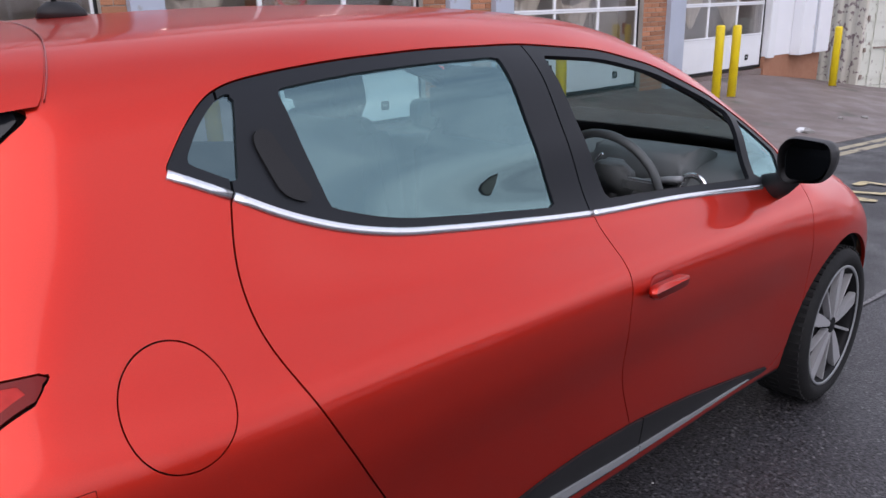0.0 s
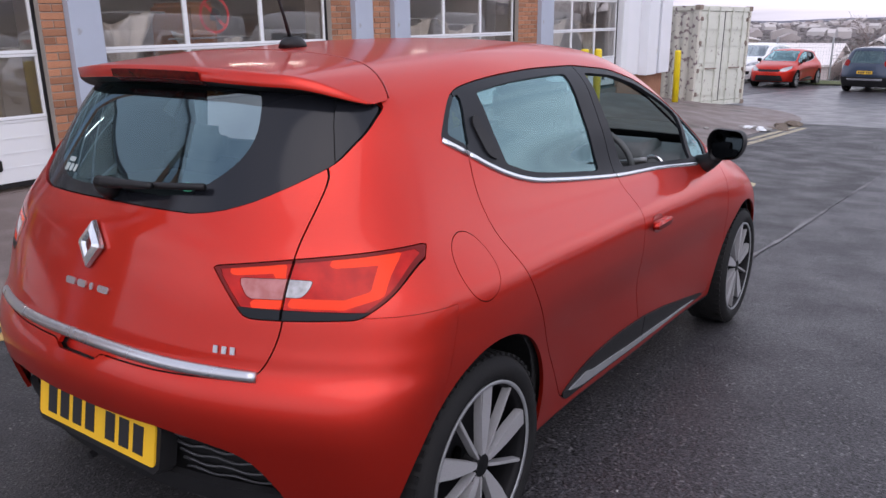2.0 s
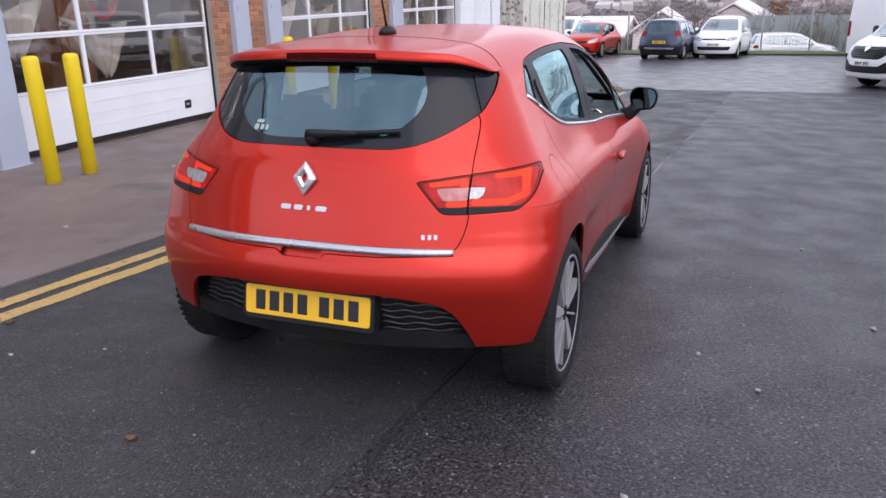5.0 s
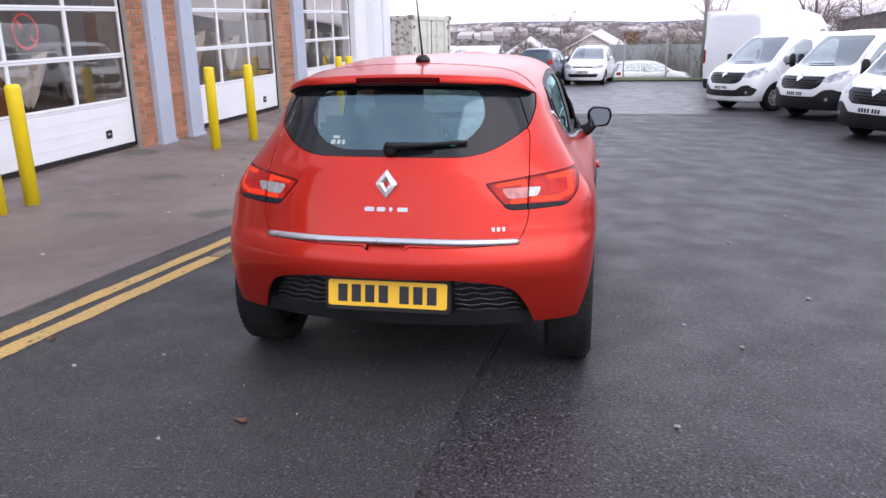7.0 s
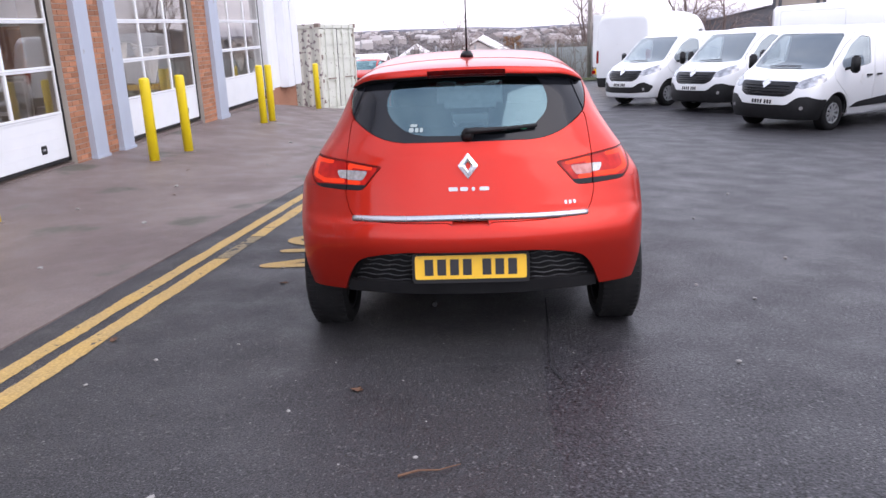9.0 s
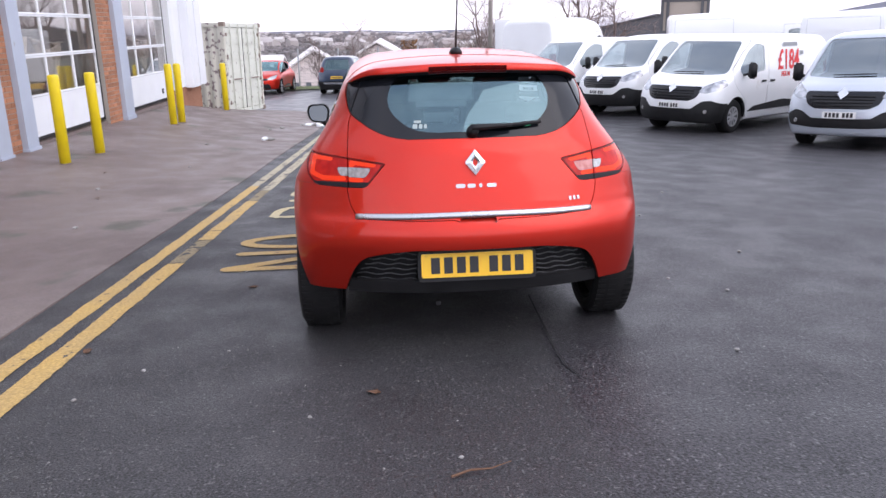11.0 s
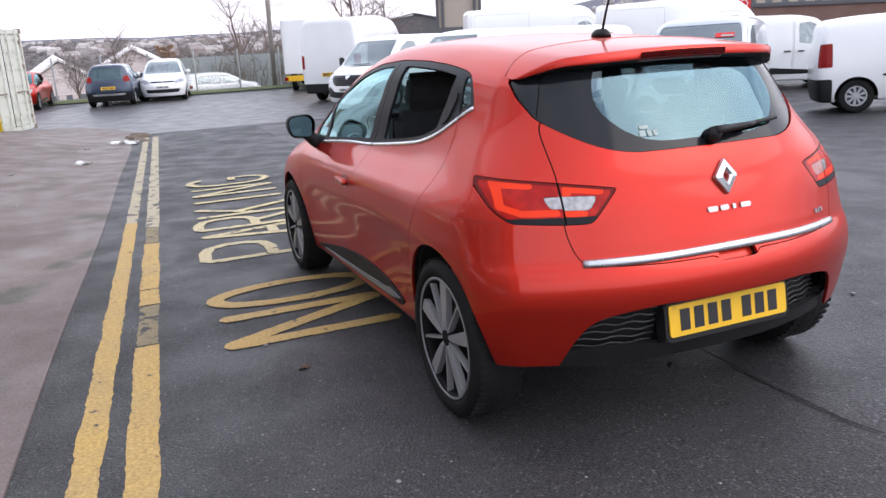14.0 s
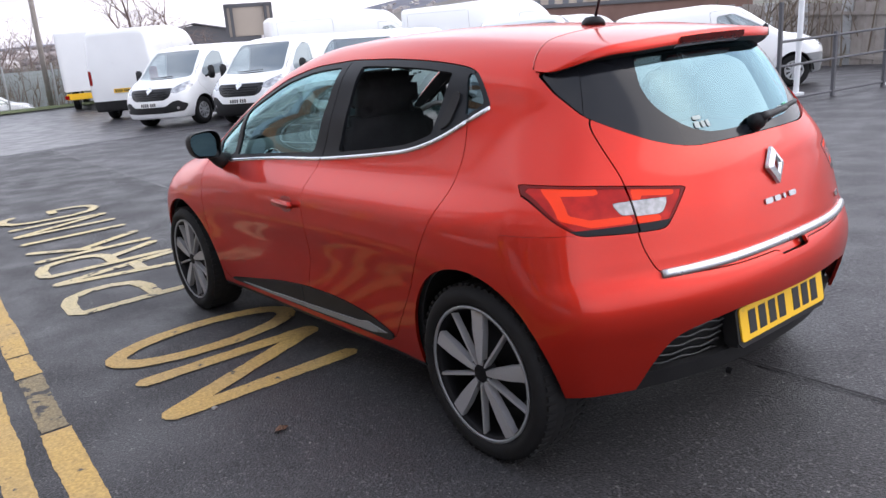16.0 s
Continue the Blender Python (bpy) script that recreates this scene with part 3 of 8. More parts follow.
# Distance haze is put into the hills' blue-grey base colour.
HAZY_HILLS = material("haze_blue_far_hills", (0.085, 0.092, 0.125), 0.95, other=(0.11, 0.112, 0.14), mix=(0.004, 0.5), grain=0.25, grain_scale=0.02, stains=(0.008, 0.60, (0.07, 0.065, 0.075)))
build_ground()
build_forecourt()
# The dark resurfaced strip along the kerb, and the tar band at its edge.
sheet("road", [[(x, y) for y in np.linspace(-0.36 - 0.0556 * max(x, -1), kerb_y(x) + 0.01, 9)] for x in np.linspace(-9, 16.3, 40)], ASPHALT_NEW, 0.004,
      "dark resurfaced asphalt strip along the kerb", "road")
WET = material("smooth_wet_asphalt", (0.050, 0.048, 0.054), 0.36, other=(0.062, 0.060, 0.066), mix=(0.4, 0.8), grain=0.3, grain_scale=60, bump=0.18, bump_scale=60, rough_vary=0.06)
sheet("road", [[(x, y) for y in np.linspace(-7.5 + 0.12 * (x - 16), 4.2 - 0.02 * (x - 16) ** 2 + 0.25 * (x - 16), 13)] for x in np.linspace(16.34, 33.2, 36)], WET, 0.004,
      "smooth wet grey asphalt at the end of the yard", "road")


def line_strip(name, offset, width, spans, label, mat):
    """A painted line with ragged edges, as one or more lengths of thin paint."""
    verts, faces = [], []
    for x0, x1 in spans:
        n = max(int((x1 - x0) / (0.03 if x0 < 6 else 0.08)), 2)
        for k in range(n + 1):
            x = x0 + (x1 - x0) * k / n
            y = line_y(x) + offset
            lo, hi = (0.010 * noise.noise((x * 3.1, offset * 9, q)) + 0.007 * noise.noise((x * 17, offset * 5, q)) + 0.005 * noise.noise((x * 41, offset, q)) for q in (0, 4))
            b = len(verts)
            verts += [(x, y - width / 2 + lo, road_z(x) + 0.0075), (x, y + width / 2 + hi, road_z(x) + 0.0075)]
            if k:
                faces.append((b - 2, b, b + 1, b - 1))
    ob = mesh_object(name, verts, faces, mat)
    return tagged(ob, label, "road marking", "double yellow lines", "structure")


line_strip("road_marking", 0.0, 0.105, [(-9, 5.2)], "worn continuous yellow kerb line painted on asphalt", YELLOW_LINE)
line_strip("road_marking", 0.0, 0.105, [(5.2, 15.6)], "pale worn far length of the yellow kerb line", LINE_PALE)
line_strip("road_marking", -0.19, 0.118, [(-9, 1.48), (2.26, 2.62), (2.64, 4.12)], "worn broken yellow line beside the kerb line", YELLOW_LINE)
line_strip("road_marking", -0.19, 0.118, [(4.85, 15.3)], "pale worn far length of the broken yellow line", LINE_PALE)
line_strip("road_marking", -0.19, 0.105, [(1.50, 2.24), (4.14, 4.83)], "faded lengths of the yellow line, almost gone", YELLOW_FADED)

# Lettering in brush strokes: each letter's lines in a box one wide and one high.
ROUND = [(0.5 + 0.5 * math.cos(a), 0.5 + 0.5 * math.sin(a) + 0.0) for a in np.linspace(0, 2 * math.pi, 29)]
BOWL = [(0, 1), (0.55, 1), (0.85, 0.95), (1, 0.82), (1, 0.66), (0.85, 0.52), (0.55, 0.47), (0, 0.47)]
STROKES = {"N": [[(0, 0), (0, 1)], [(0, 1), (1, 0)], [(1, 0), (1, 1)]], "O": [ROUND], "P": [[(0, 0), (0, 1)], BOWL], "A": [[(0, 0), (0.5, 1)], [(0.5, 1), (1, 0)], [(0.2, 0.36), (0.8, 0.36)]],
           "R": [[(0, 0), (0, 1)], BOWL, [(0.45, 0.47), (1, 0)]], "K": [[(0, 0), (0, 1)], [(1, 1), (0.04, 0.42)], [(0.32, 0.58), (1, 0)]], "I": [[(0, 0), (0, 1)]],
           "G": [[(1, 0.84), (0.8, 0.97), (0.45, 1), (0.15, 0.9), (0, 0.7), (0, 0.3), (0.15, 0.1), (0.45, 0), (0.8, 0.04), (1, 0.2), (1, 0.45), (0.6, 0.45)]]}


def painted_word(letters, brush, mat, label):
    """letters: (character, place along the yard, width). Capitals stand across the yard, feet towards the road."""
    verts, faces, lift = [], [], 0.0085
    for char, x0, w in letters:
        for line in STROKES[char]:
            pts = [Vector((x0 + w * a, 1.54 - 0.065 * (x0 + w * a - 1.22) - 0.94 * (1 - b), 0)) for a, b in line]
            run = []
            for p, q in zip(pts, pts[1:]):
                n = max(int((q - p).length / 0.03), 1)
                run += [p.lerp(q, k / n) for k in range(n)]
            run.append(pts[-1])
            rows = []
            for k, p in enumerate(run):
                d = (run[min(k + 1, len(run) - 1)] - run[max(k - 1, 0)]).normalized()
                side = Vector((-d.y, d.x, 0))
                gone = min(k, len(run) - 1 - k) * 0.03
                h = brush / 2 * (1.0 if line is ROUND else math.sqrt(1 - max(1 - gone / (brush * 0.45), 0) ** 2 * 0.94))
                rows.append([p + side * (h + 0.008 * noise.noise(p * 9) + 0.006 * noise.noise(p * 37)), p - side * (h + 0.008 * noise.noise(p * 8.3) + 0.006 * noise.noise(p * 33))])
            for k, (p, q) in enumerate(rows):
                b = len(verts)
                verts += [(p.x, p.y, road_z(p.x) + lift), (q.x, q.y, road_z(q.x) + lift)]
                if k:
                    faces.append((b - 2, b - 1, b + 1, b))
            lift += 0.0006
    ob = mesh_object("road_marking", verts, faces, mat)
    return tagged(ob, label, "road lettering", "no parking lettering", "structure")


painted_word((("N", 1.22, 0.46), ("O", 1.86, 0.42)), 0.105, YELLOW_LINE, "worn yellow road lettering reading NO")
painted_word((("P", 3.14, 0.52), ("A", 3.82, 0.44), ("R", 4.34, 0.46), ("K", 4.96, 0.46), ("I", 5.86, 0.0), ("N", 6.30, 0.46), ("G", 7.03, 0.58)), 0.092, LETTER_PALE, "pale worn yellow road lettering reading PARKING")


# ---- the workshop front: brick piers, grey steel columns and three glazed sectional doors ----
def wall_box(name, u0, u1, n0, n1, z0, z1, mat, label="", bevel=0.0, parent=None, matrix=WALL):
    return part(name, box((u0, n0, z0), (u1, n1, z1), bevel), mat, parent, label, matrix=matrix)


def build_column(u0, u1):
    # A boxed column with turned-in lips and a base plate.
    w = u1 - u0
    out = [(0, 0), (w, 0), (w, 0.10), (w - 0.03, 0.10), (w - 0.03, 0.20), (0.03, 0.20), (0.03, 0.10), (0, 0.10)]
    ob = part("wall_column", slab(out, 6.2, "Z", 0.006), COLUMN, None, "", matrix=WALL @ pose(u0, -0.08, -0.35))
    tagged(ob, "pale blue-grey boxed steel column with scuffed base", "column", "workshop columns", "structure")
    part("base_plate", box((u0 - 0.02, -0.10, -0.3), (u1 + 0.02, 0.02, -0.075), 0.005), COLUMN, ob, matrix=ob.matrix_basis.inverted() @ WALL)


def build_door(u0, u1, name, label):
    t = thing(name, WALL @ pose(u0, 0.10, 0.0), label, "garage door", "workshop doors", "structure")
    w = u1 - u0
    # Panels are stacked: a solid foot panel and five glazed ones.
    part("panel", box((0, 0, 0.0), (w, 0.045, 0.56), 0.006), DOOR_WHITE, t, "white insulated foot panel")
    for k in range(1, 4):
        part("panel_groove", box((0.03, -0.004, 0.14 * k - 0.006), (w - 0.03, 0.002, 0.14 * k + 0.006), 0.002), DOOR_WHITE, t)
    part("bottom_seal", box((0, 0.004, -0.05), (w, 0.04, 0.0), 0.004), BLACK, t, "black rubber seal")
    part("latch", box((w - 0.62, -0.012, 0.12), (w - 0.50, 0.0, 0.23), 0.01), BLACK, t, "black recessed latch plate")
    part("latch_handle", box((w - 0.60, -0.02, 0.165), (w - 0.54, -0.008, 0.19), 0.003), STEEL, t)
    top = 0.56 + 6 * 0.605
    for k in range(7):
        z = 0.56 + 0.605 * k
        part("rail", box((0, -0.004, z), (w, 0.045, z + 0.062), 0.006), DOOR_WHITE, t)
        part("rail_joint", box((0.0, -0.006, z + 0.028), (w, -0.001, z + 0.034), 0.001), STEEL, t)
    for k in range(4):
        x = w * k / 3
        lo, hi = max(x - 0.026, 0), min(x + 0.026, w)
        part("mullion", box((lo, 0.0, 0.60), (hi, 0.042, top), 0.005), DOOR_WHITE, t)
    for r in range(6):
        for k in range(3):
            z = 0.56 + 0.605 * r
            p = part("pane", box((w * k / 3 + 0.02, 0.018, z + 0.06), (w * (k + 1) / 3 - 0.02, 0.024, z + 0.61)), PANE, t)
            p.visible_shadow = False
    for x in (-0.03, w):
        part("jamb_seal", box((x, -0.012, -0.05), (x + 0.03, 0.03, 4.25), 0.003), BLACK, t, "black rubber jamb seal")
    return t


PIERS = [(-4.2, -3.9), (-0.98, -0.75), (2.33, 2.57), (6.2, 6.58), (6.93, 7.40), (10.93, 11.6)]
COLUMNS = [(-4.6, -4.2), (-0.75, -0.42), (2.57, 2.90), (6.58, 6.93), (7.40, 7.75), (11.6, 12.07)]
DOORS = [(-3.9, -0.98), (-0.42, 2.30), (2.93, 6.17), (7.78, 10.90), (12.10, 15.25)]
pier_objects = []
for u0, u1 in PIERS:
    ob = wall_box("wall_pier", u0, u1, 0.012, 0.5, -0.4, 6, MORTAR)
    tagged(ob, "orange-brown brick pier with grey mortar joints", "brick pier", "brick piers", "structure")
    pier_objects.append((ob, u0, u1))
for u0, u1 in COLUMNS:
    build_column(u0, u1)
for k, (u0, u1) in enumerate(DOORS):
    build_door(u0, u1, f"door_{k + 1}", "white sectional garage door with three columns of glazed panes")
    tagged(wall_box("lintel", u0 - 0.02, u1 + 0.02, 0.02, 0.5, 4.22, 6.0, CLADDING), "white clad lintel above garage door", "lintel", kind="structure")
# White clad bay and its brick plinth at the far end of the front.
tagged(wall_box("wall_clad", 15.3, 17.9, 0.0, 0.4, 0.15, 6.0, CLADDING), "white metal-clad wall bay", "wall", kind="structure")
tagged(wall_box("wall_plinth", 15.3, 17.9, 0.02, 0.4, -1.3, 0.15, BRICK_WALL), "brick plinth below white cladding", "wall", kind="structure")
for u0, u1, mat, out in ((15.28, 15.55, DOOR_WHITE, 0.06), (16.35, 16.95, CLADDING, 0.22), (16.98, 17.22, COLUMN, 0.12), (17.25, 17.9, CLADDING, 0.16)):
    tagged(wall_box("wall_cover", u0, u1, -out, 0.0, 0.12, 6.0, mat, bevel=0.01), "boxed white cover strip on the clad wall", "trim", kind="structure")
tagged(wall_box("wall_end", 17.7, 17.9, 0.4, 12, -1.3, 6, CLADDING), "white clad gable wall", "wall", kind="structure")
tagged(wall_box("wall_back", -6, 17.9, 12, 12.2, -1.3, 6, GARAGE_WALL), "dim workshop back wall", "wall", kind="structure")
tagged(wall_box("wall_side", -6, -5.8, 0.4, 12, -1.3, 6, GARAGE_WALL), "dim workshop side wall", "wall", kind="structure")
tagged(wall_box("wall_front", -6, -4.6, 0.0, 0.4, -1.3, 6, BRICK_WALL), "brick wall beside the workshop doors", "wall", kind="structure")
tagged(wall_box("floor", -5.8, 17.7, 0.06, 12, -0.2, -0.08, CONCRETE), "grey workshop floor", "floor", kind="structure")
tagged(wall_box("roof", -6.2, 18.1, -0.1, 12.4, 6.0, 6.25, CLADDING), "flat white clad roof", "roof", kind="structure")
# Unseen strip lights, added to brighten the interior behind the door panes.
for u in (-2.3, 1.0, 4.5, 9.3, 13.6):
    t = thing("strip_light", WALL @ pose(u, 5, 5.2), "added white strip light that brightens the workshop interior", "lamp", "workshop lamps")
    part("housing", box((-0.08, -1.6, 0.05), (0.08, 1.6, 0.12), 0.01), DOOR_WHITE, t)
    part("tube", rod((0, -1.55, 0.02), (0, 1.55, 0.02), 0.02), material("fill_light_tube", (1.0, 0.95, 0.85), 0.5, emit=18.0), t)


# ---- bollards ----
def build_bollard(u, n, lean, tall=1.18):
    z = -0.15
    p = WALL @ Vector((u, n - 5.75, 0))
    z = level_z(p.x, p.y)
    t = thing("bollard", pose(p.x, p.y, z, *lean), "bright yellow painted steel pipe bollard", "bollard", "yellow bollards")
    prof = [(0.0, tall), (0.045, tall - 0.001), (0.066, tall - 0.012), (0.072, tall - 0.035), (0.072, -0.25), (0, -0.25)]
    part("post", add_spun(bmesh.new(), prof, 24, "Z"), YELLOW, t, smooth=True)
    part("collar", add_spun(bmesh.new(), [(0.07, -0.1), (0.105, -0.1), (0.10, 0.006), (0.072, 0.012)], 20, "Z"), CONCRETE, t, "grey mortar collar at its foot")
    return t


for u, n, lean in ((2.341, 4.693, (0, -1.2, 0)), (2.81, 4.731, (1, -1.5, 0)), (6.68, 4.88, (0.5, -1.0, 10)), (7.72, 4.80, (0, -0.8, 0)),
                   (11.80, 4.85, (0, -0.6, 0)), (12.25, 4.81, (0.5, -0.4, 0)), (16.35, 4.79, (0, -1.0, 0)), (-1.1, 4.95, (0, 0, 0)), (-0.3, 4.95, (0, 0.4, 0))):
    build_bollard(u, n, lean)


# ---- the red hatchback: its form, in metres from the middle of the rear axle, x ahead ----
HATCH_FORM = Form(
    heights=(0.18, 0.35, 0.55, 0.72, 0.82, 0.93, 1.15, 1.33, 1.48),
    stations=(-0.65, -0.05, 0.55, 1.25, 2.0, 2.6, 3.4),
    widths=((0.74, 0.80, 0.815, 0.818, 0.806, 0.765, 0.61, 0.515, 0.41),
            (0.80, 0.855, 0.864, 0.864, 0.846, 0.772, 0.64, 0.56, 0.46),
            (0.785, 0.805, 0.828, 0.850, 0.832, 0.742, 0.658, 0.592, 0.49),
            (0.785, 0.806, 0.818, 0.842, 0.824, 0.735, 0.668, 0.60, 0.50),
            (0.785, 0.808, 0.826, 0.844, 0.820, 0.738, 0.66, 0.57, 0.47),
            (0.80, 0.845, 0.86, 0.845, 0.805, 0.733, 0.64, 0.55, 0.45),
            (0.72, 0.75, 0.76, 0.72, 0.66, 0.60, 0.50, 0.45, 0.40)),
    top=((-0.7, -0.3, 0.16, 0.6, 1.0, 1.4, 1.7, 2.1, 2.5, 2.75, 3.1, 3.35, 3.5),
         (1.27, 1.345, 1.398, 1.434, 1.446, 1.425, 1.355, 1.18, 0.99, 0.935, 0.85, 0.75, 0.60)),
    rear=((0.18, 0.35, 0.46, 0.54, 0.595, 0.64, 0.672, 0.72, 0.89, 0.96, 1.03, 1.15, 1.30, 1.45),
          (-0.535, -0.600, -0.630, -0.646, -0.644, -0.630, -0.612, -0.599, -0.553, -0.532, -0.49, -0.415, -0.315, -0.21)),
    bow=((0.3, 0.62, 0.72, 0.9, 1.0, 1.15, 1.3), (0.2, 0.21, 0.215, 0.24, 0.32, 0.45, 0.45), (2.3, 2.45, 2.55, 2.8, 3.0, 3.4, 3.4), 0.755),
    front=((0.15, 0.3, 0.5, 0.65, 0.75, 0.9), (3.36, 3.42, 3.44, 3.42, 3.36, 3.2)))


def top_view(mesh, outline, above=0.6):
    v = mesh[0]
    return np.maximum(distance(outline, v[:, [0, 1]]), above - v[:, 2])


def along(points, p):
    """Distance of points p to an open line."""
    a = np.asarray(points, float)
    best = np.full(len(p), 1e9)
    for (ax, ay), (bx, by) in zip(a[:-1], a[1:]):
        dx, dy = bx - ax, by - ay
        s = np.clip(((p[:, 0] - ax) * dx + (p[:, 1] - ay) * dy) / (dx * dx + dy * dy), 0, 1)
        best = np.minimum(best, np.hypot(p[:, 0] - ax - s * dx, p[:, 1] - ay - s * dy))
    return best


def take(mesh, phi, gap=0.0018):
    """Cuts a piece out of a sheet, with a gap: the piece and what is left."""
    return clip(mesh, phi + gap), clip(mesh, gap - phi)


def flip_y(outline):
    return [(-p[0], *p[1:]) for p in outline]


def on_form(form, a, b, view, start=None):
    """Place and normal on a form: view 'L'/'R' takes (x, z), 'B' (back) and 'F' take (y, z), 'T' takes (x, y)."""
    far, near = {"L": ((a, 1.5, b), (a, 0, b)), "R": ((a, -1.5, b), (a, 0, b)), "B": ((-2.5, a, b), (1.0, a, b)),
                 "F": ((6.5, a, b), (1.5, a, b)), "T": ((a, b, 3.0), (a, b, 0.6))}[view]
    lo, hi = np.array([far], float), np.array([near], float)
    for _ in range(22):
        m = (lo + hi) / 2
        if form.field(m)[0] < 0:
            hi = m
        else:
            lo = m
    return Vector(lo[0]), Vector(form.normals(lo)[0])


def seat_pose(form, a, b, view, out=0.0, up=(0, 0, 1)):
    """A frame on the form: its x to the right as seen from outside, its y up, its z outward."""
    p, n = on_form(form, a, b, view)
    x = Vector(up).cross(n).normalized()
    y = n.cross(x)
    m = Matrix((x, y, n)).transposed().to_4x4()
    m.translation = p + n * out
    return m


def ribbon(form, points, view, half, proud, ends=1.0):
    """A rounded trim strip laid along a line on the form; ends: how far it narrows towards its ends."""
    bm, rings, n = bmesh.new(), [], len(points)
    places = [on_form(form, a, b, view) for a, b in points]
    for k, (p, nr) in enumerate(places):
        d = (places[min(k + 1, n - 1)][0] - places[max(k - 1, 0)][0]).normalized()
        up = nr.cross(d).normalized()
        s = min(k, n - 1 - k) / (n - 1) * 2
        w = half * (ends + (1 - ends) * min(s * 4, 1) ** 0.6)
        rings.append([bm.verts.new(p + up * (w * a) + nr * h) for a, h in ((-1, -0.004), (-1, proud * 0.5), (-0.6, proud * 0.93), (0, proud), (0.6, proud * 0.93), (1, proud * 0.5), (1, -0.004))])
    for a, b in zip(rings, rings[1:]):
        for i in range(6):
            bm.faces.new((a[i], a[i + 1], b[i + 1], b[i]))
    bm.faces.new(rings[0])
    bm.faces.new(rings[-1][::-1])
    return bm


# ---- wheels ----
def build_wheel(parent, x, y, r, rim, width, style, z=None):
    """A wheel with its outer face away from the car's middle."""
    s = 1 if y > 0 else -1
    w = new("wheel")
    w.parent, w.matrix_basis = parent, pose(x, y, r if z is None else z, 0, 0, 0 if s > 0 else 180)
    h = width / 2
    prof = [(rim - 0.004, -h + 0.012), (rim + 0.012, -h), (r - 0.035, -h - 0.004), (r - 0.012, -h + 0.012), (r, -h + 0.035), (r, h - 0.035),
            (r - 0.012, h - 0.012), (r - 0.035, h + 0.004), (rim + 0.012, h), (rim - 0.004, h - 0.012)]
    tyre = part("tyre", add_spun(bmesh.new(), prof, 56), RUBBER, w, smooth=True)
    if style == "alloy":
        for lo in (h - 0.056, -0.03, -h + 0.016):
            bm = bmesh.new()
            for k in range(60):
                m = Matrix.Rotation(-2 * math.pi * k / 60, 4, "Y")
                add_box(bm, (r - 0.006, lo, -0.010), (r + 0.0016, lo + 0.04, 0.007), 0, m)
            tagged(part("tread", bm, RUBBER, tyre), kind="stuff")
    barrel = [(rim - 0.004, h - 0.012), (rim - 0.012, h - 0.008), (rim - 0.02, h - 0.03), (rim - 0.026, -h + 0.02), (rim - 0.004, -h + 0.012), (rim, 0)]
    # Alloy rims and all discs are near-black: the spoke gaps' shade in colour.
    part("rim", add_spun(bmesh.new(), barrel, 56), ALLOY_DARK_SHADE if style == "alloy" else STEEL, w, smooth=True)
    part("brake_disc", add_spun(bmesh.new(), [(0.03, -0.02), (rim * 0.62, -0.02), (rim * 0.62, 0.0), (0.03, 0.0)], 32), ALLOY_DARK_SHADE, w)
    part("backing", add_spun(bmesh.new(), [(0.02, -0.05), (rim - 0.03, -0.05), (rim - 0.03, -0.04), (0.02, -0.04)], 32), BLACK, w)
    if style == "alloy":
        part("rim_lip", add_spun(bmesh.new(), [(rim - 0.002, h - 0.010), (rim - 0.001, h - 0.004), (rim - 0.011, h - 0.004), (rim - 0.013, h - 0.012)], 56), SILVER_TRIM, w, "machined bright rim lip", smooth=True)
        for k in range(5):
            a = 2 * math.pi * k / 5 + 0.90
            m = Matrix.Rotation(a, 4, "Y")
            blade = [(0.030, 0.010), (0.060, 0.014), (0.10, 0.019), (0.15, 0.025), (rim - 0.010, 0.031), (rim - 0.003, 0.0), (rim - 0.010, -0.028), (0.15, -0.023), (0.10, -0.017), (0.060, -0.012), (0.030, -0.008)]
            part("spoke", slab(blade, -0.026, "Y", 0.004, m @ Matrix.Translation((0, h - 0.012, 0)) @ Matrix.Rotation(0.05, 4, "X")), ALLOY, w, "broad machined blade spoke")
            m2 = Matrix.Rotation(a + 0.63, 4, "Y")
            slim = [(0.03, 0.004), (0.06, 0.0045), (rim - 0.004, 0.0055), (rim - 0.004, -0.0055), (0.06, -0.0045), (0.03, -0.004)]
            part("spoke", slab(slim, -0.026, "Y", 0.003, m2 @ Matrix.Translation((0, h - 0.014, 0))), ALLOY, w, "slim machined spoke")
        part("hub_cap", add_spun(bmesh.new(), [(0.0, h - 0.012), (0.030, h - 0.014), (0.036, h - 0.022), (0.05, h - 0.05), (0, h - 0.05)], 24), ALLOY_DARK_SHADE, w, "dark centre cap")
        for k in range(5):
            a = 2 * math.pi * k / 5 + 0.66
            c, q = 0.044 * math.cos(a), 0.044 * math.sin(a)
            part("wheel_nut", rod((c, h - 0.05, q), (c, h - 0.02, q), 0.009, sides=6), BLACK, w)
    else:
        n = 9
        part("trim_ring", add_spun(bmesh.new(), [(rim - 0.002, h - 0.012), (rim - 0.004, h - 0.002), (rim - 0.03, h - 0.006), (rim - 0.03, h - 0.02)], 40), style, w, smooth=True)
        for k in range(n):
            m = Matrix.Rotation(2 * math.pi * k / n, 4, "Y")
            arm = [(0.02, 0.016), (rim - 0.02, 0.030), (rim - 0.02, -0.030), (0.02, -0.016)]
            part("spoke", slab(arm, -0.02, "Y", 0.004, m @ Matrix.Translation((0, h - 0.012, 0))), style, w)
        part("hub_cap", add_spun(bmesh.new(), [(0.0, h - 0.004), (0.04, h - 0.006), (0.06, h - 0.02), (0, h - 0.03)], 20), style, w)
    return w


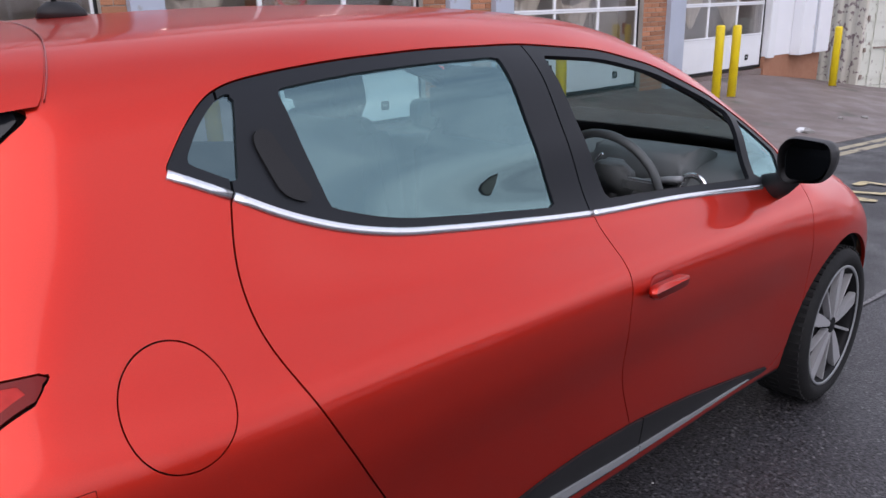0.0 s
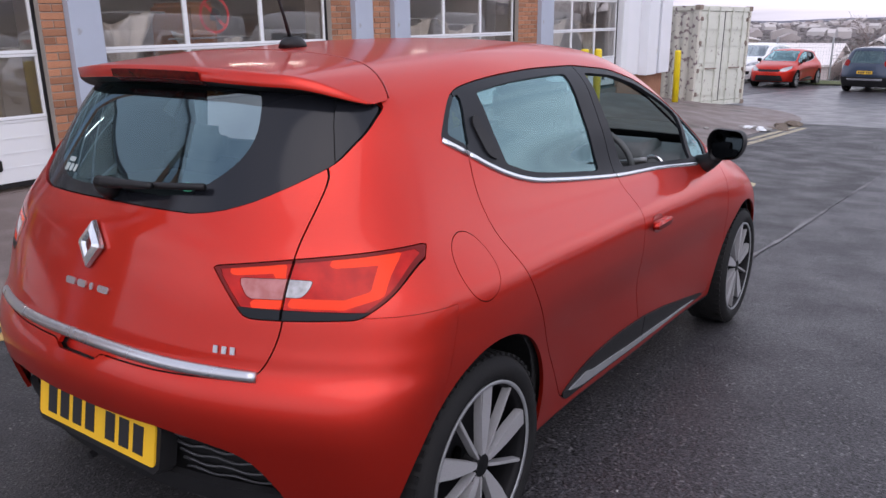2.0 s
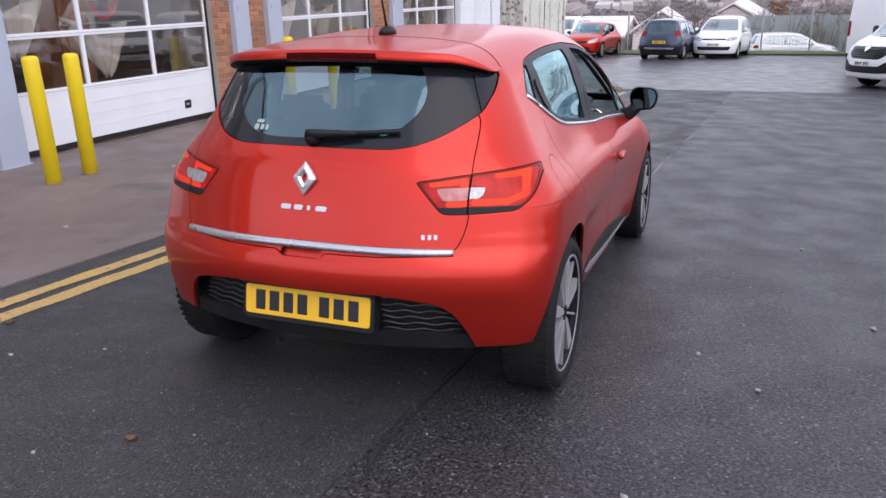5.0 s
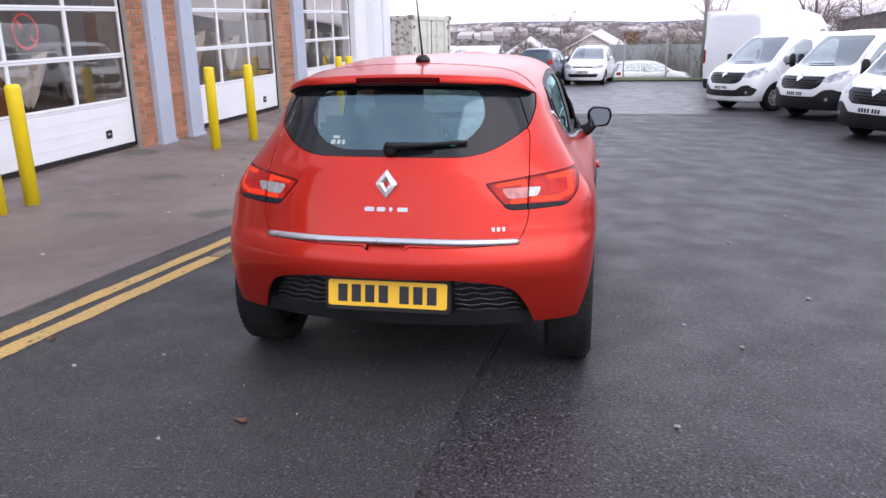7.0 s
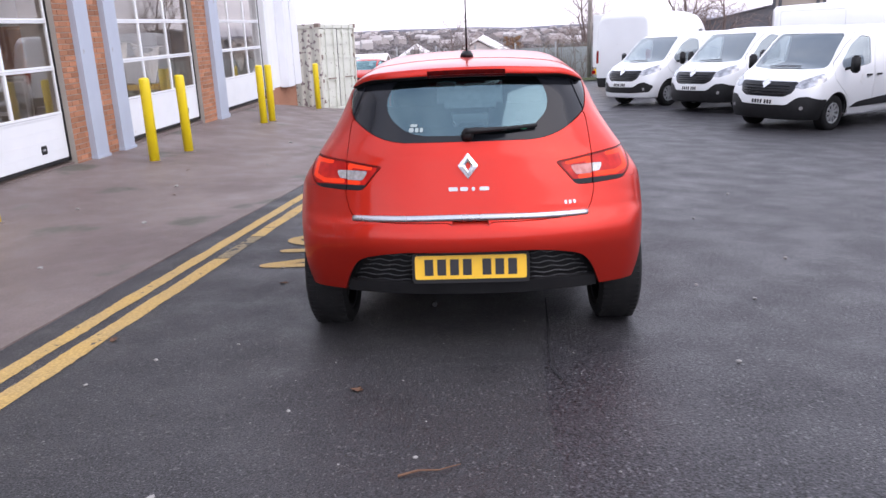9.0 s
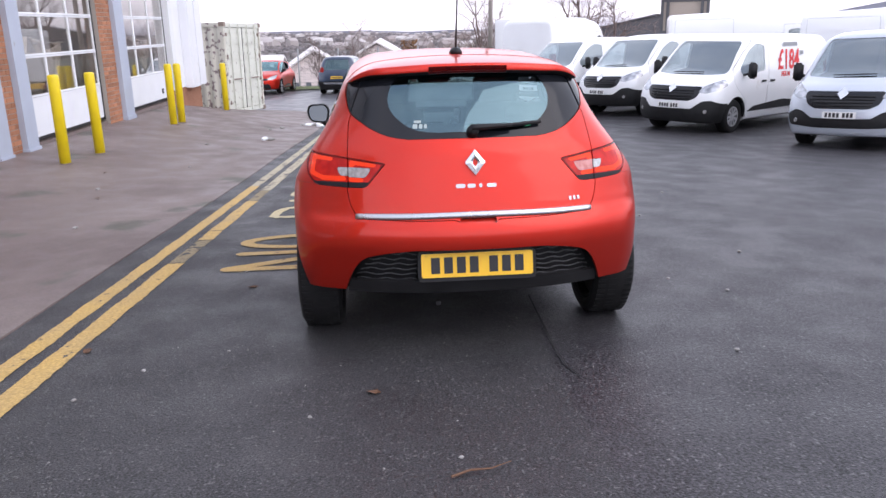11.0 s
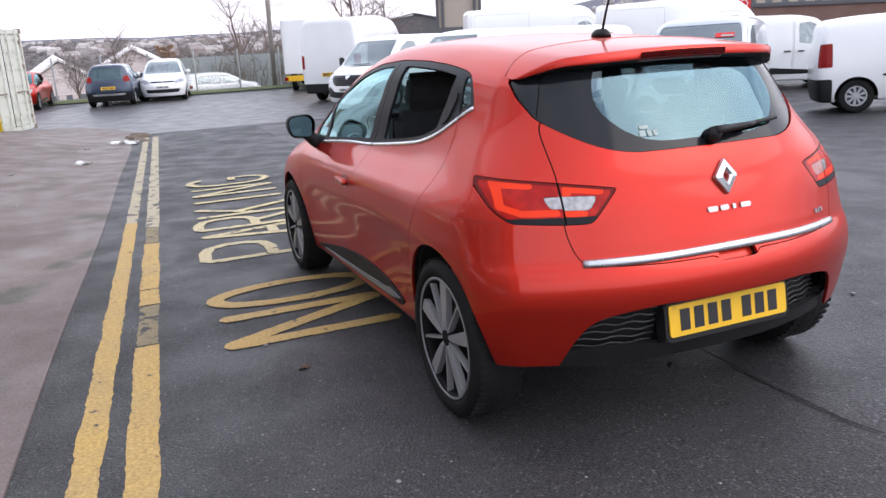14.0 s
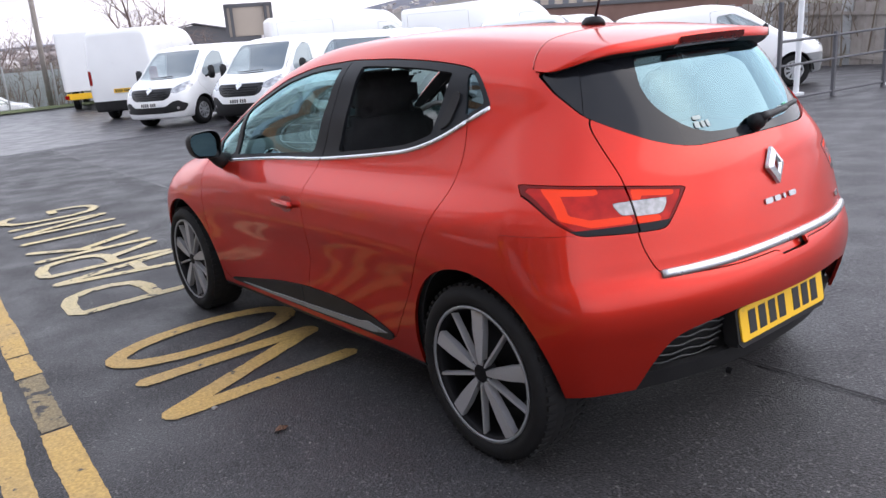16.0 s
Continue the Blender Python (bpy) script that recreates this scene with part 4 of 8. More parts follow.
def arch_phi(mesh, x, z, r, inner):
    v = mesh[0]
    return np.maximum(np.hypot(v[:, 0] - x, v[:, 2] - z) - r, inner - np.abs(v[:, 1]))


def build_arch_liner(parent, x, z, r, y0, y1, form=None):
    """The dark wheel house behind an arch, kept within the body's skin."""
    verts, faces, n = [], [], 24
    for k in range(n + 1):
        a = math.radians(-4 + 188 * k / n)
        c, s = x + (r + 0.004) * math.cos(a), z + (r + 0.004) * math.sin(a)
        y = y1
        while form and abs(y) > abs(y0) + 0.02 and form.field(np.array([[c, y, s]]))[0] > -0.03:
            y -= math.copysign(0.01, y)
        verts += [(c, y0, s), (c, y, s)]
        if k:
            faces.append((2 * k - 2, 2 * k, 2 * k + 1, 2 * k - 1))
    verts.append((x, y0, z))
    faces += [(2 * k, 2 * k + 2, len(verts) - 1) for k in range(n)]
    return mesh_object("wheel_house", verts, faces, BLACK, parent)


# ---- the red hatchback ----
CAR = LEVEL @ pose(0, 0, 0)
car = thing("hatchback_car", CAR, "glossy flame-red five-door hatchback with black trim parked on asphalt", "car")
xs = np.concatenate([np.arange(-0.78, 0.5, 0.016), np.arange(0.5, 3.56, 0.024), [3.56]])
ys = np.linspace(0, 0.96, 50)
zs = np.arange(0.10, 1.56, 0.0175)
body = HATCH_FORM.shell(xs, ys, zs)
ARCHES = ((0.02, 0.315, 0.358), (2.565, 0.315, 0.365))
for ax, az, ar in ARCHES:
    body = clip(body, -arch_phi(body, ax, az, ar, 0.52))
inner = (body[0] - body[1] * 0.035, body[1], body[2])

DLO = eased([(0.070, 1.168, 0.01), (0.128, 1.244), (0.19, 1.291, 0.06), (0.31, 1.312), (0.46, 1.330), (0.68, 1.347), (0.98, 1.357), (1.28, 1.343),
             (1.53, 1.300), (1.82, 1.206), (2.09, 1.081), (2.235, 1.002, 0.02), (2.18, 0.905, 0.02), (2.07, 0.910), (1.51, 0.941), (1.09, 0.957),
             (0.63, 0.996), (0.48, 1.014), (0.354, 1.043), (0.248, 1.081), (0.168, 1.119)], 0.06)
BELT = [(0.072, 1.164), (0.168, 1.121), (0.248, 1.083), (0.354, 1.045), (0.48, 1.016), (0.63, 0.998), (0.85, 0.978), (1.09, 0.960), (1.51, 0.944), (1.99, 0.914)]
QUARTER = eased([(0.108, 1.178, 0.01), (0.145, 1.236), (0.192, 1.276, 0.02), (0.220, 1.281, 0.01), (0.188, 1.140, 0.01)], 0.03)
REAR_GLASS = eased([(0.300, 1.283, 0.015), (0.46, 1.305), (0.68, 1.322), (0.885, 1.331, 0.012), (0.975, 0.992, 0.01), (0.63, 1.022), (0.48, 1.040), (0.352, 1.078, 0.012)], 0.08)
FRONT_GLASS = eased([(1.040, 1.332, 0.015), (1.28, 1.322), (1.53, 1.279), (1.82, 1.186), (1.905, 1.150, 0.012), (1.950, 0.944, 0.012), (1.51, 0.968), (1.180, 0.984, 0.012)], 0.08)
CORNER_GLASS = eased([(1.955, 1.128, 0.01), (2.08, 1.065), (2.185, 1.005, 0.015), (2.165, 0.938, 0.02), (1.990, 0.944, 0.01)], 0.04)
REAR_DOOR = eased([(0.166, 1.12, 0.01), (0.140, 1.024), (0.139, 0.95), (0.156, 0.881), (0.215, 0.77), (0.285, 0.65), (0.37, 0.52), (0.47, 0.40), (0.552, 0.29, 0.03),
                   (1.272, 0.262, 0.02), (1.200, 0.40), (1.139, 0.529), (1.112, 0.65), (1.107, 0.724), (1.126, 0.801), (1.124, 0.865), (1.102, 0.964), (1.02, 1.34)], 0.05)
FRONT_DOOR = eased([(1.102, 0.964), (1.124, 0.865), (1.126, 0.801), (1.107, 0.724), (1.112, 0.65), (1.139, 0.529), (1.200, 0.40), (1.272, 0.262, 0.02), (2.12, 0.262, 0.03),
                    (2.235, 0.36), (2.245, 0.52), (2.225, 0.70), (2.27, 0.86), (2.26, 0.95), (2.1, 1.08), (1.02, 1.34)], 0.05)
SILL = eased([(0.545, 0.300, 0.02), (0.66, 0.340), (0.80, 0.368), (1.0, 0.386), (1.24, 0.386), (1.50, 0.362), (1.80, 0.318), (2.10, 0.276, 0.02), (2.08, 0.262, 0.01), (0.60, 0.268, 0.01)], 0.08)
SILL_BAR = eased([(0.585, 0.302, 0.008), (0.70, 0.318, 0.03), (0.745, 0.326, 0.02), (0.785, 0.312, 0.02), (1.25, 0.298), (1.70, 0.284), (2.05, 0.272, 0.008), (1.60, 0.272), (1.25, 0.278), (0.72, 0.283, 0.03)], 0.05)
REAR_SCREEN = eased([(-0.40, 1.022, 0.1), (0.40, 1.022, 0.1), (0.50, 1.076, 0.06), (0.565, 1.128, 0.02), (0.582, 1.20, 0.02), (0.575, 1.262, 0.02), (0.40, 1.345), (-0.40, 1.345), (-0.575, 1.262, 0.02),
                     (-0.582, 1.20, 0.02), (-0.565, 1.128, 0.02), (-0.50, 1.076, 0.06)], 0.08)
REAR_SCREEN[:, 1] -= 0.022 * np.maximum(0, 1 - (REAR_SCREEN[:, 0] / 0.42) ** 2) * (REAR_SCREEN[:, 1] < 1.1)
CLEAR_REAR = eased([(-0.26, 1.040, 0.1), (0.26, 1.040, 0.1), (0.37, 1.12, 0.08), (0.39, 1.20, 0.06), (0.34, 1.30, 0.05), (-0.34, 1.30, 0.05), (-0.39, 1.20, 0.06), (-0.37, 1.12, 0.08)], 0.08)
TAILGATE = eased([(-0.40, 1.20), (-0.566, 1.131), (-0.574, 1.02, 0.1), (-0.580, 0.92), (-0.588, 0.804), (-0.577, 0.73), (-0.546, 0.662, 0.05), (-0.3, 0.652), (-0.098, 0.652, 0.01), (-0.085, 0.634, 0.01), (0.075, 0.634, 0.01), (0.088, 0.652, 0.01), (0.3, 0.652),
                  (0.546, 0.662, 0.05), (0.577, 0.73), (0.588, 0.804), (0.580, 0.92), (0.574, 1.02, 0.1), (0.566, 1.131), (0.40, 1.20)], 0.06)
LAMP = eased([(0.405, 0.906, 0.006), (0.575, 0.930), (0.68, 0.942), (0.772, 0.951, 0.006), (0.783, 0.88), (0.772, 0.845, 0.02), (0.735, 0.806, 0.02), (0.59, 0.798), (0.50, 0.798, 0.02)], 0.05)
BLACK_SKIRT = eased([(-0.30, 0.516, 0.02), (-0.42, 0.502, 0.04), (-0.525, 0.478, 0.05), (-0.575, 0.412, 0.05), (-0.613, 0.312, 0.01), (-0.62, 0.18), (0.62, 0.18), (0.613, 0.312, 0.01), (0.575, 0.412, 0.05), (0.525, 0.478, 0.05), (0.42, 0.502, 0.04), (0.30, 0.516, 0.02)], 0.03)
WINDSCREEN = eased([(-0.66, 0.985, 0.05), (0.66, 0.985, 0.05), (0.585, 1.18), (0.52, 1.372, 0.05), (-0.52, 1.372, 0.05), (-0.585, 1.18)], 0.05)
BONNET = eased([(2.50, -0.60, 0.05), (3.32, -0.50, 0.2), (3.32, 0.50, 0.2), (2.50, 0.60, 0.05)], 0.1)
HEADLAMP = eased([(0.42, 0.62, 0.02), (0.40, 0.70, 0.03), (0.56, 0.77), (0.735, 0.83, 0.03), (0.74, 0.70), (0.60, 0.61, 0.04)], 0.04)
GRILLE = eased([(-0.40, 0.60, 0.03), (-0.42, 0.69, 0.03), (0.42, 0.69, 0.03), (0.40, 0.60, 0.03)], 0.03)
INTAKE = eased([(-0.55, 0.24, 0.05), (-0.48, 0.46, 0.06), (0.48, 0.46, 0.06), (0.55, 0.24, 0.05)], 0.03)

lining = inner
for side in (1, -1):
    lining = clip(lining, -(side_view(lining, DLO, side) + 0.02))
lining = clip(lining, -(rear_view(lining, CLEAR_REAR) - 0.01))
lining = clip(lining, -(rear_view(lining, BLACK_SKIRT) - 0.02))
lining = clip(lining, -(front_view(lining, WINDSCREEN) + 0.035))
lining = clip(lining, -np.maximum(lining[0][:, 0] + 0.15, lining[0][:, 2] - 0.335))
panel("lining", lining, CABIN, car, 0.004, "dark cabin lining")
for side, tag in ((1, "L"), (-1, "R")):
    dlo, body = take(body, side_view(body, DLO, side), 0.001)
    for outline, glazed, tint in ((QUARTER, True, GLASS_PRIVACY), (REAR_GLASS, side < 0, GLASS), (FRONT_GLASS, side > 0, GLASS), (CORNER_GLASS, True, GLASS)):
        pane, dlo = take(dlo, side_view(dlo, outline, side), 0.0)
        if glazed:
            g = panel("side_window", pane, tint, car, 0.004, "tinted side glass", -0.008)
            g.visible_shadow = False
    # The black frame is cut where the doors part.
    rear_frame, dlo = take(dlo, side_view(dlo, [(0.20, 1.4), (0.166, 1.05), (0.3, 0.9), (1.104, 0.9), (1.104, 0.95), (0.975, 1.40)], side), 0.0025)
    panel("door_frame", rear_frame, SATIN, car, 0.014, "satin black rear window frame", -0.003)
    back_frame, dlo = take(dlo, dlo[0][:, 0] - 0.6, 0.0)
    panel("quarter_frame", back_frame, SATIN, car, 0.014, "satin black quarter window frame", -0.003)
    panel("window_frame", dlo, SATIN, car, 0.014, "satin black window frame and pillars", -0.003)
    v0 = inner[0] + inner[1] * 0.035
    whole = (v0, inner[1], inner[2])
    for lo, hi in ((0.072, 0.166), (0.171, 1.100), (1.105, 1.99)):
        us = np.linspace(lo, hi, max(int((hi - lo) / 0.02), 4))
        zz = hermite([q[0] for q in BELT], [q[1] for q in BELT], us)
        part("belt_strip", ribbon(HATCH_FORM, list(zip(us, zz)), tag, 0.0085, 0.007), CHROME, car, "bright chrome window strip", True)
    pull = [(0.228, 1.200, 0.012), (0.238, 1.219, 0.012), (0.262, 1.219, 0.012), (0.318, 1.106, 0.012), (0.304, 1.092, 0.012), (0.258, 1.110, 0.02)]
    pull_mesh = clip(whole, side_view(whole, eased(pull, 0.02), side))
    panel("hidden_handle", pull_mesh, BLACK, car, 0.01, "black hidden rear door handle", 0.004)
    sill, body = take(body, side_view(body, SILL, side), 0.001)
    for lo, hi in ((-1, 1.266), (1.272, 4)):
        cut = clip(sill, sill[0][:, 0] - hi)
        cut = clip(cut, lo - cut[0][:, 0])
        bar, cut = take(cut, side_view(cut, SILL_BAR, side), 0.0)
        panel("sill_moulding", cut, BLACK, car, 0.012, "black plastic door moulding", 0.006)
        panel("sill_bar", bar, SILVER_TRIM, car, 0.014, "silver-grey moulding insert", 0.012)
    door, body = take(body, side_view(body, REAR_DOOR, side))
    panel("rear_door", door, RED, car)
    door, body = take(body, side_view(body, FRONT_DOOR, side))
    front = panel("front_door", door, RED, car)
    # Door pull in its cup; a flat darker plate paints the dish's shade.
    m = seat_pose(HATCH_FORM, 1.255, 0.772, tag)
    grip = [(-0.092, -0.010), (-0.07, -0.018), (0.06, -0.015), (0.085, -0.006), (0.09, 0.008), (0.06, 0.016), (-0.06, 0.015), (-0.09, 0.006)]
    if side > 0:
        grip = flip_y(grip)[::-1]
    part("cup", slab(eased([(-0.062, -0.012), (-0.03, -0.038), (0.03, -0.038), (0.062, -0.012), (0.05, 0.032), (-0.05, 0.032)], 0.03), 0.004, "Z", 0.001, m @ pose(0, 0, -0.0015)), RED_DEEP, front, "flat darker red plate painting the shade of the grip recess")
    part("door_handle", slab(eased(grip, 0.012), 0.022, "Z", 0.007, m @ pose(0, 0, 0.012)), RED, front, "red pull handle", True)
    # Tail lamp, in two halves parted by the tailgate.
    lamp_line = [(side * p[0], p[1]) for p in LAMP]
    lamp, body = take(body, np.maximum(rear_view(body, lamp_line), body[0][:, 0] + 0.158 + (0.952 - body[0][:, 2]) * 0.9), 0.0014)
    cluster = new("tail_lamp")
    cluster.parent = car
    tagged(cluster, "wrap-round red tail lamp with clear reversing window")
    yv = lambda q: side * q[0][:, 1]
    for lo, hi in ((0.0, 0.577), (0.583, 1.0)):
        half = clip(lamp, yv(lamp) - hi)
        half = clip(half, lo - yv(half))
        foot, half = take(half, half[0][:, 2] - 0.822, 0.0005)
        panel("lamp_foot", foot, SATIN, cluster, 0.02, "dark grey lamp foot")
        rim_phi = np.minimum(np.abs(rear_view(half, lamp_line)), -(half[0][:, 0] + 0.158 + (0.952 - half[0][:, 2]) * 0.9)) - 0.008
        edge, lens = take(half, rim_phi, 0.0)
        panel("lamp_rim", edge, LAMP_EDGE, cluster, 0.02, "deep red lamp border")
        clear = eased([(0.50, 0.842), (0.63, 0.846), (0.645, 0.892), (0.47, 0.886)] if lo == 0 else [(0.50, 0.850), (0.618, 0.850), (0.634, 0.888), (0.50, 0.890)], 0.012)
        win, lens = take(lens, rear_view(lens, [(side * a, b) for a, b in clear]), 0.0006)
        rosy = lo == 0 and side < 0
        panel("fog_window" if rosy else "reversing_window", win, LAMP_PINK if rosy else LAMP_CLEAR, cluster, 0.01, "rosy fog light window" if rosy else "clear reversing light window", -0.002)
        hook = [(0.66, 0.925), (0.74, 0.93), (0.752, 0.86), (0.70, 0.838), (0.60, 0.838)] if lo else [(0.46, 0.900), (0.56, 0.912), (0.57, 0.835), (0.52, 0.832)]
        bar, lens = take(lens, np.maximum(along(hook, lens[0][:, [1, 2]] * np.array([side, 1])) - 0.011, lens[0][:, 0] - 0.1), 0.0)
        panel("light_guide", bar, LAMP_RED, cluster, 0.012, "bright red light guide", -0.0015)
        panel("lens", lens, RED_LENS, cluster, 0.012, "red lens", -0.0015)
    build_arch_liner(car, *ARCHES[0], side * 0.53, side * 0.845, HATCH_FORM)
    build_arch_liner(car, *ARCHES[1], side * 0.53, side * 0.845, HATCH_FORM)
    build_wheel(car, 0.0, side * 0.752, 0.31, 0.240, 0.205, "alloy")
    build_wheel(car, 2.589, side * 0.752, 0.31, 0.240, 0.205, "alloy")
    headlamp, body = take(body, front_view(body, [(side * a, b) for a, b in HEADLAMP], 2.6), 0.003)
    panel("headlamp", headlamp, LAMP_CLEAR, car, 0.02, "clear wrap-round headlamp")

flap, body = take(body, np.maximum(np.hypot(body[0][:, 0] + 0.018, body[0][:, 2] - 0.868) - 0.082, 0.35 + body[0][:, 1]), 0.0012)
panel("fuel_flap", flap, RED, car, 0.01, "round red fuel flap")
screen, body = take(body, rear_view(body, REAR_SCREEN), 0.002)
clear, border = take(screen, rear_view(screen, CLEAR_REAR), 0.0)
g = panel("rear_window", clear, GLASS_DARK, car, 0.004, "tinted rear window", -0.006)
g.visible_shadow = False
bl = border[0]
blade, border = take(border, 0.505 + (1.275 - bl[:, 2]) * 0.40 - np.abs(bl[:, 1]), 0.0006)
for side in (1, -1):
    panel("quarter_blade", clip(blade, -side * blade[0][:, 1]), GLOSS, car, 0.012, "gloss black blade beside the rear window", -0.002)
panel("rear_window_border", border, GLOSS, car, 0.008, "gloss black window border", -0.006)
skirt, body = take(body, rear_view(body, BLACK_SKIRT), 0.002)
skirt = clip(skirt, 0.288 - skirt[0][:, 2])
panel("skirt_lip", clip(skirt, skirt[0][:, 2] - 0.350), BLACK, car, 0.02, "black lower lip of the bumper skirt", -0.022)
panel("rear_skirt", skirt, BLACK, car, 0.02, "black plastic rear bumper skirt", -0.072)
gate, body = take(body, rear_view(body, TAILGATE))
recess, gate = take(gate, rear_view(gate, eased([(-0.088, 0.633), (0.080, 0.633), (0.080, 0.664), (-0.088, 0.664)], 0.008)), 0.0)
tailgate = panel("tailgate", gate, RED, car)
panel("release_recess", recess, RED, tailgate, 0.006, "sunk recess of the tailgate release", -0.024)
wind, body = take(body, front_view(body, WINDSCREEN), 0.002)
g = panel("windscreen", wind, GLASS, car, 0.004, "clear windscreen", -0.006)
g.visible_shadow = False
bonnet, body = take(body, top_view(body, BONNET, 0.7))
panel("bonnet", bonnet, RED, car)
grille, body = take(body, front_view(body, GRILLE, 3.0), 0.002)
panel("grille", grille, GLOSS, car, 0.02, "gloss black grille", -0.008)
intake, body = take(body, front_view(body, INTAKE, 3.0), 0.002)
panel("lower_intake", intake, BLACK, car, 0.02, "black lower air intake", -0.015)
bumper, body = take(body, np.maximum(body[0][:, 0] + 0.15 + (0.80 - body[0][:, 2]) * 0.35, body[0][:, 2] - 0.81), 0.0005)
bumper = clip(bumper, 0.310 - bumper[0][:, 2])
panel("rear_bumper", bumper, RED, car)
body = clip(body, -np.maximum(body[0][:, 0] + 0.25, body[0][:, 2] - 0.310))
under, body = take(body, body[0][:, 2] - 0.235, 0.0)
panel("underside", under, BLACK, car, 0.005, "dark underside")
panel("body_shell", body, RED, car)


def build_spoiler():
    """The roof runs on past the rear window as a lip."""
    free = Form(HATCH_FORM.heights, HATCH_FORM.stations, HATCH_FORM.widths, HATCH_FORM.top, ((0.1, 2.0), (-1.2, -1.2)), HATCH_FORM.front)
    across, deep = 48, 12
    a = np.linspace(-1, 1, across + 1)
    yy = np.sign(a) * 0.575 * (1 - (1 - np.abs(a)) ** 1.35)
    tail = -0.345 + 0.215 * np.abs(a) ** 3.2
    lead = 0.02 - 0.10 * np.abs(a) ** 2
    x = (lead[:, None] + (tail - lead)[:, None] * np.linspace(0, 1, deep + 1)[None]).ravel()
    y = np.repeat(yy, deep + 1)
    lo, hi = np.full(len(x), 0.8), np.full(len(x), 1.6)
    for _ in range(30):
        m = (lo + hi) / 2
        inside = free.field(np.stack([x, y, m], 1)) < 0
        lo, hi = np.where(inside, m, lo), np.where(inside, hi, m)
    top = np.stack([x, y, lo + 0.004], 1)
    w = deep + 1
    faces = [(j * w + i, j * w + i + 1, (j + 1) * w + i + 1, (j + 1) * w + i) for j in range(across) for i in range(deep)]
    edge = [j * w + deep for j in range(across + 1)]
    base = len(top)
    thin = (1 - np.abs(a) ** 5)[:, None]
    lip = top[edge] + np.array([0.006, 0, -0.030]) * thin
    under = top[edge] + np.array([0.11, 0, -0.062]) * thin
    under[:, 1] *= 1 - 0.03 * thin[:, 0]
    verts = np.concatenate([top, lip, under])
    n = across + 1
    for j in range(across):
        faces.append((edge[j], base + j, base + j + 1, edge[j + 1]))
    ob = mesh_object("spoiler", verts, faces, RED, car, "red roof spoiler over the rear window", True)
    und = [(base + j, base + n + j, base + n + j + 1, base + j + 1) for j in range(across)]
    mesh_object("spoiler_underside", verts, und, BLACK, ob, "black spoiler underside", True)
    seam = [(0.02 - 0.10 * q * q + 0.004, 0.575 * math.copysign(1 - (1 - abs(q)) ** 1.35, q)) for q in np.linspace(-0.96, 0.96, 61)]
    part("spoiler_seam", ribbon(HATCH_FORM, seam, "T", 0.0014, 0.0058), RED_DEEP, ob, "thin dark seam between roof and spoiler", True)
    mid = [j for j in range(across + 1) if abs(yy[j]) < 0.19]
    v2, f2 = [], []
    for k, j in enumerate(mid):
        p = top[edge[j]]
        v2 += [p + np.array([-0.002, 0, -0.008]), p + np.array([0.003, 0, -0.028]), p + np.array([0.03, 0, -0.042])]
        if k:
            b = 3 * k
            f2 += [(b - 3, b, b + 1, b - 2), (b - 2, b + 1, b + 2, b - 1)]
    mesh_object("brake_light", v2, f2, BRAKE_RED, ob, "long dark maroon high brake light", True)


build_spoiler()

# Rear fittings: chrome gate strip, emblem, raised letters, plate, wiper, grille fins, tow eye.
GATE_LINE = [(-0.545, 0.670), (-0.35, 0.671), (-0.12, 0.674), (0.12, 0.674), (0.35, 0.671), (0.545, 0.670)]
us = np.linspace(-0.548, 0.548, 60)
zz = hermite([q[0] for q in GATE_LINE], [q[1] for q in GATE_LINE], us)
part("gate_strip", ribbon(HATCH_FORM, list(zip(us, zz)), "B", 0.0150, 0.013, 0.85), SATIN_CHROME, tailgate, "satin chrome tailgate strip", True)
m = seat_pose(HATCH_FORM, 0.0, 0.902, "B", 0.004)
rhomb = lambda a, b: [(0, b), (a, 0.004), (a, -0.004), (0, -b), (-a, -0.004), (-a, 0.004)]
bm = bmesh.new()
rings = [[bm.verts.new(m @ Vector((x, y, z))) for x, y in rhomb(a, b)] for a, b, z in ((0.047, 0.063, 0), (0.044, 0.059, 0.012), (0.022, 0.034, 0.018), (0.012, 0.021, 0.012), (0.011, 0.019, 0.0))]
for a, b in zip(rings, rings[1:]):
    for i in range(6):
        bm.faces.new((a[i], a[(i + 1) % 6], b[(i + 1) % 6], b[i]))
part("emblem", bm, CHROME, tailgate, "chrome diamond emblem")
for k, w in enumerate((0.042, 0.036, 0.014, 0.044)):
    y = (0.070, 0.020, -0.022, -0.072)[k]
    m = seat_pose(HATCH_FORM, y, 0.801, "B", 0.001)
    part("name_bar", slab(eased([(-w / 2, -0.009), (w / 2, -0.009), (w / 2, 0.009), (-w / 2, 0.009)], 0.006), 0.005, "Z", 0.001, m), SATIN_CHROME, tailgate, "small chrome nameplate bar")
for y in (-0.445, -0.466, -0.486):
    part("name_bar", slab([(-0.006, -0.008), (0.006, -0.008), (0.006, 0.009), (-0.006, 0.009)], 0.004, "Z", 0.001, seat_pose(HATCH_FORM, y, 0.722, "B", 0.001)), SATIN_CHROME, tailgate, "small chrome engine mark")


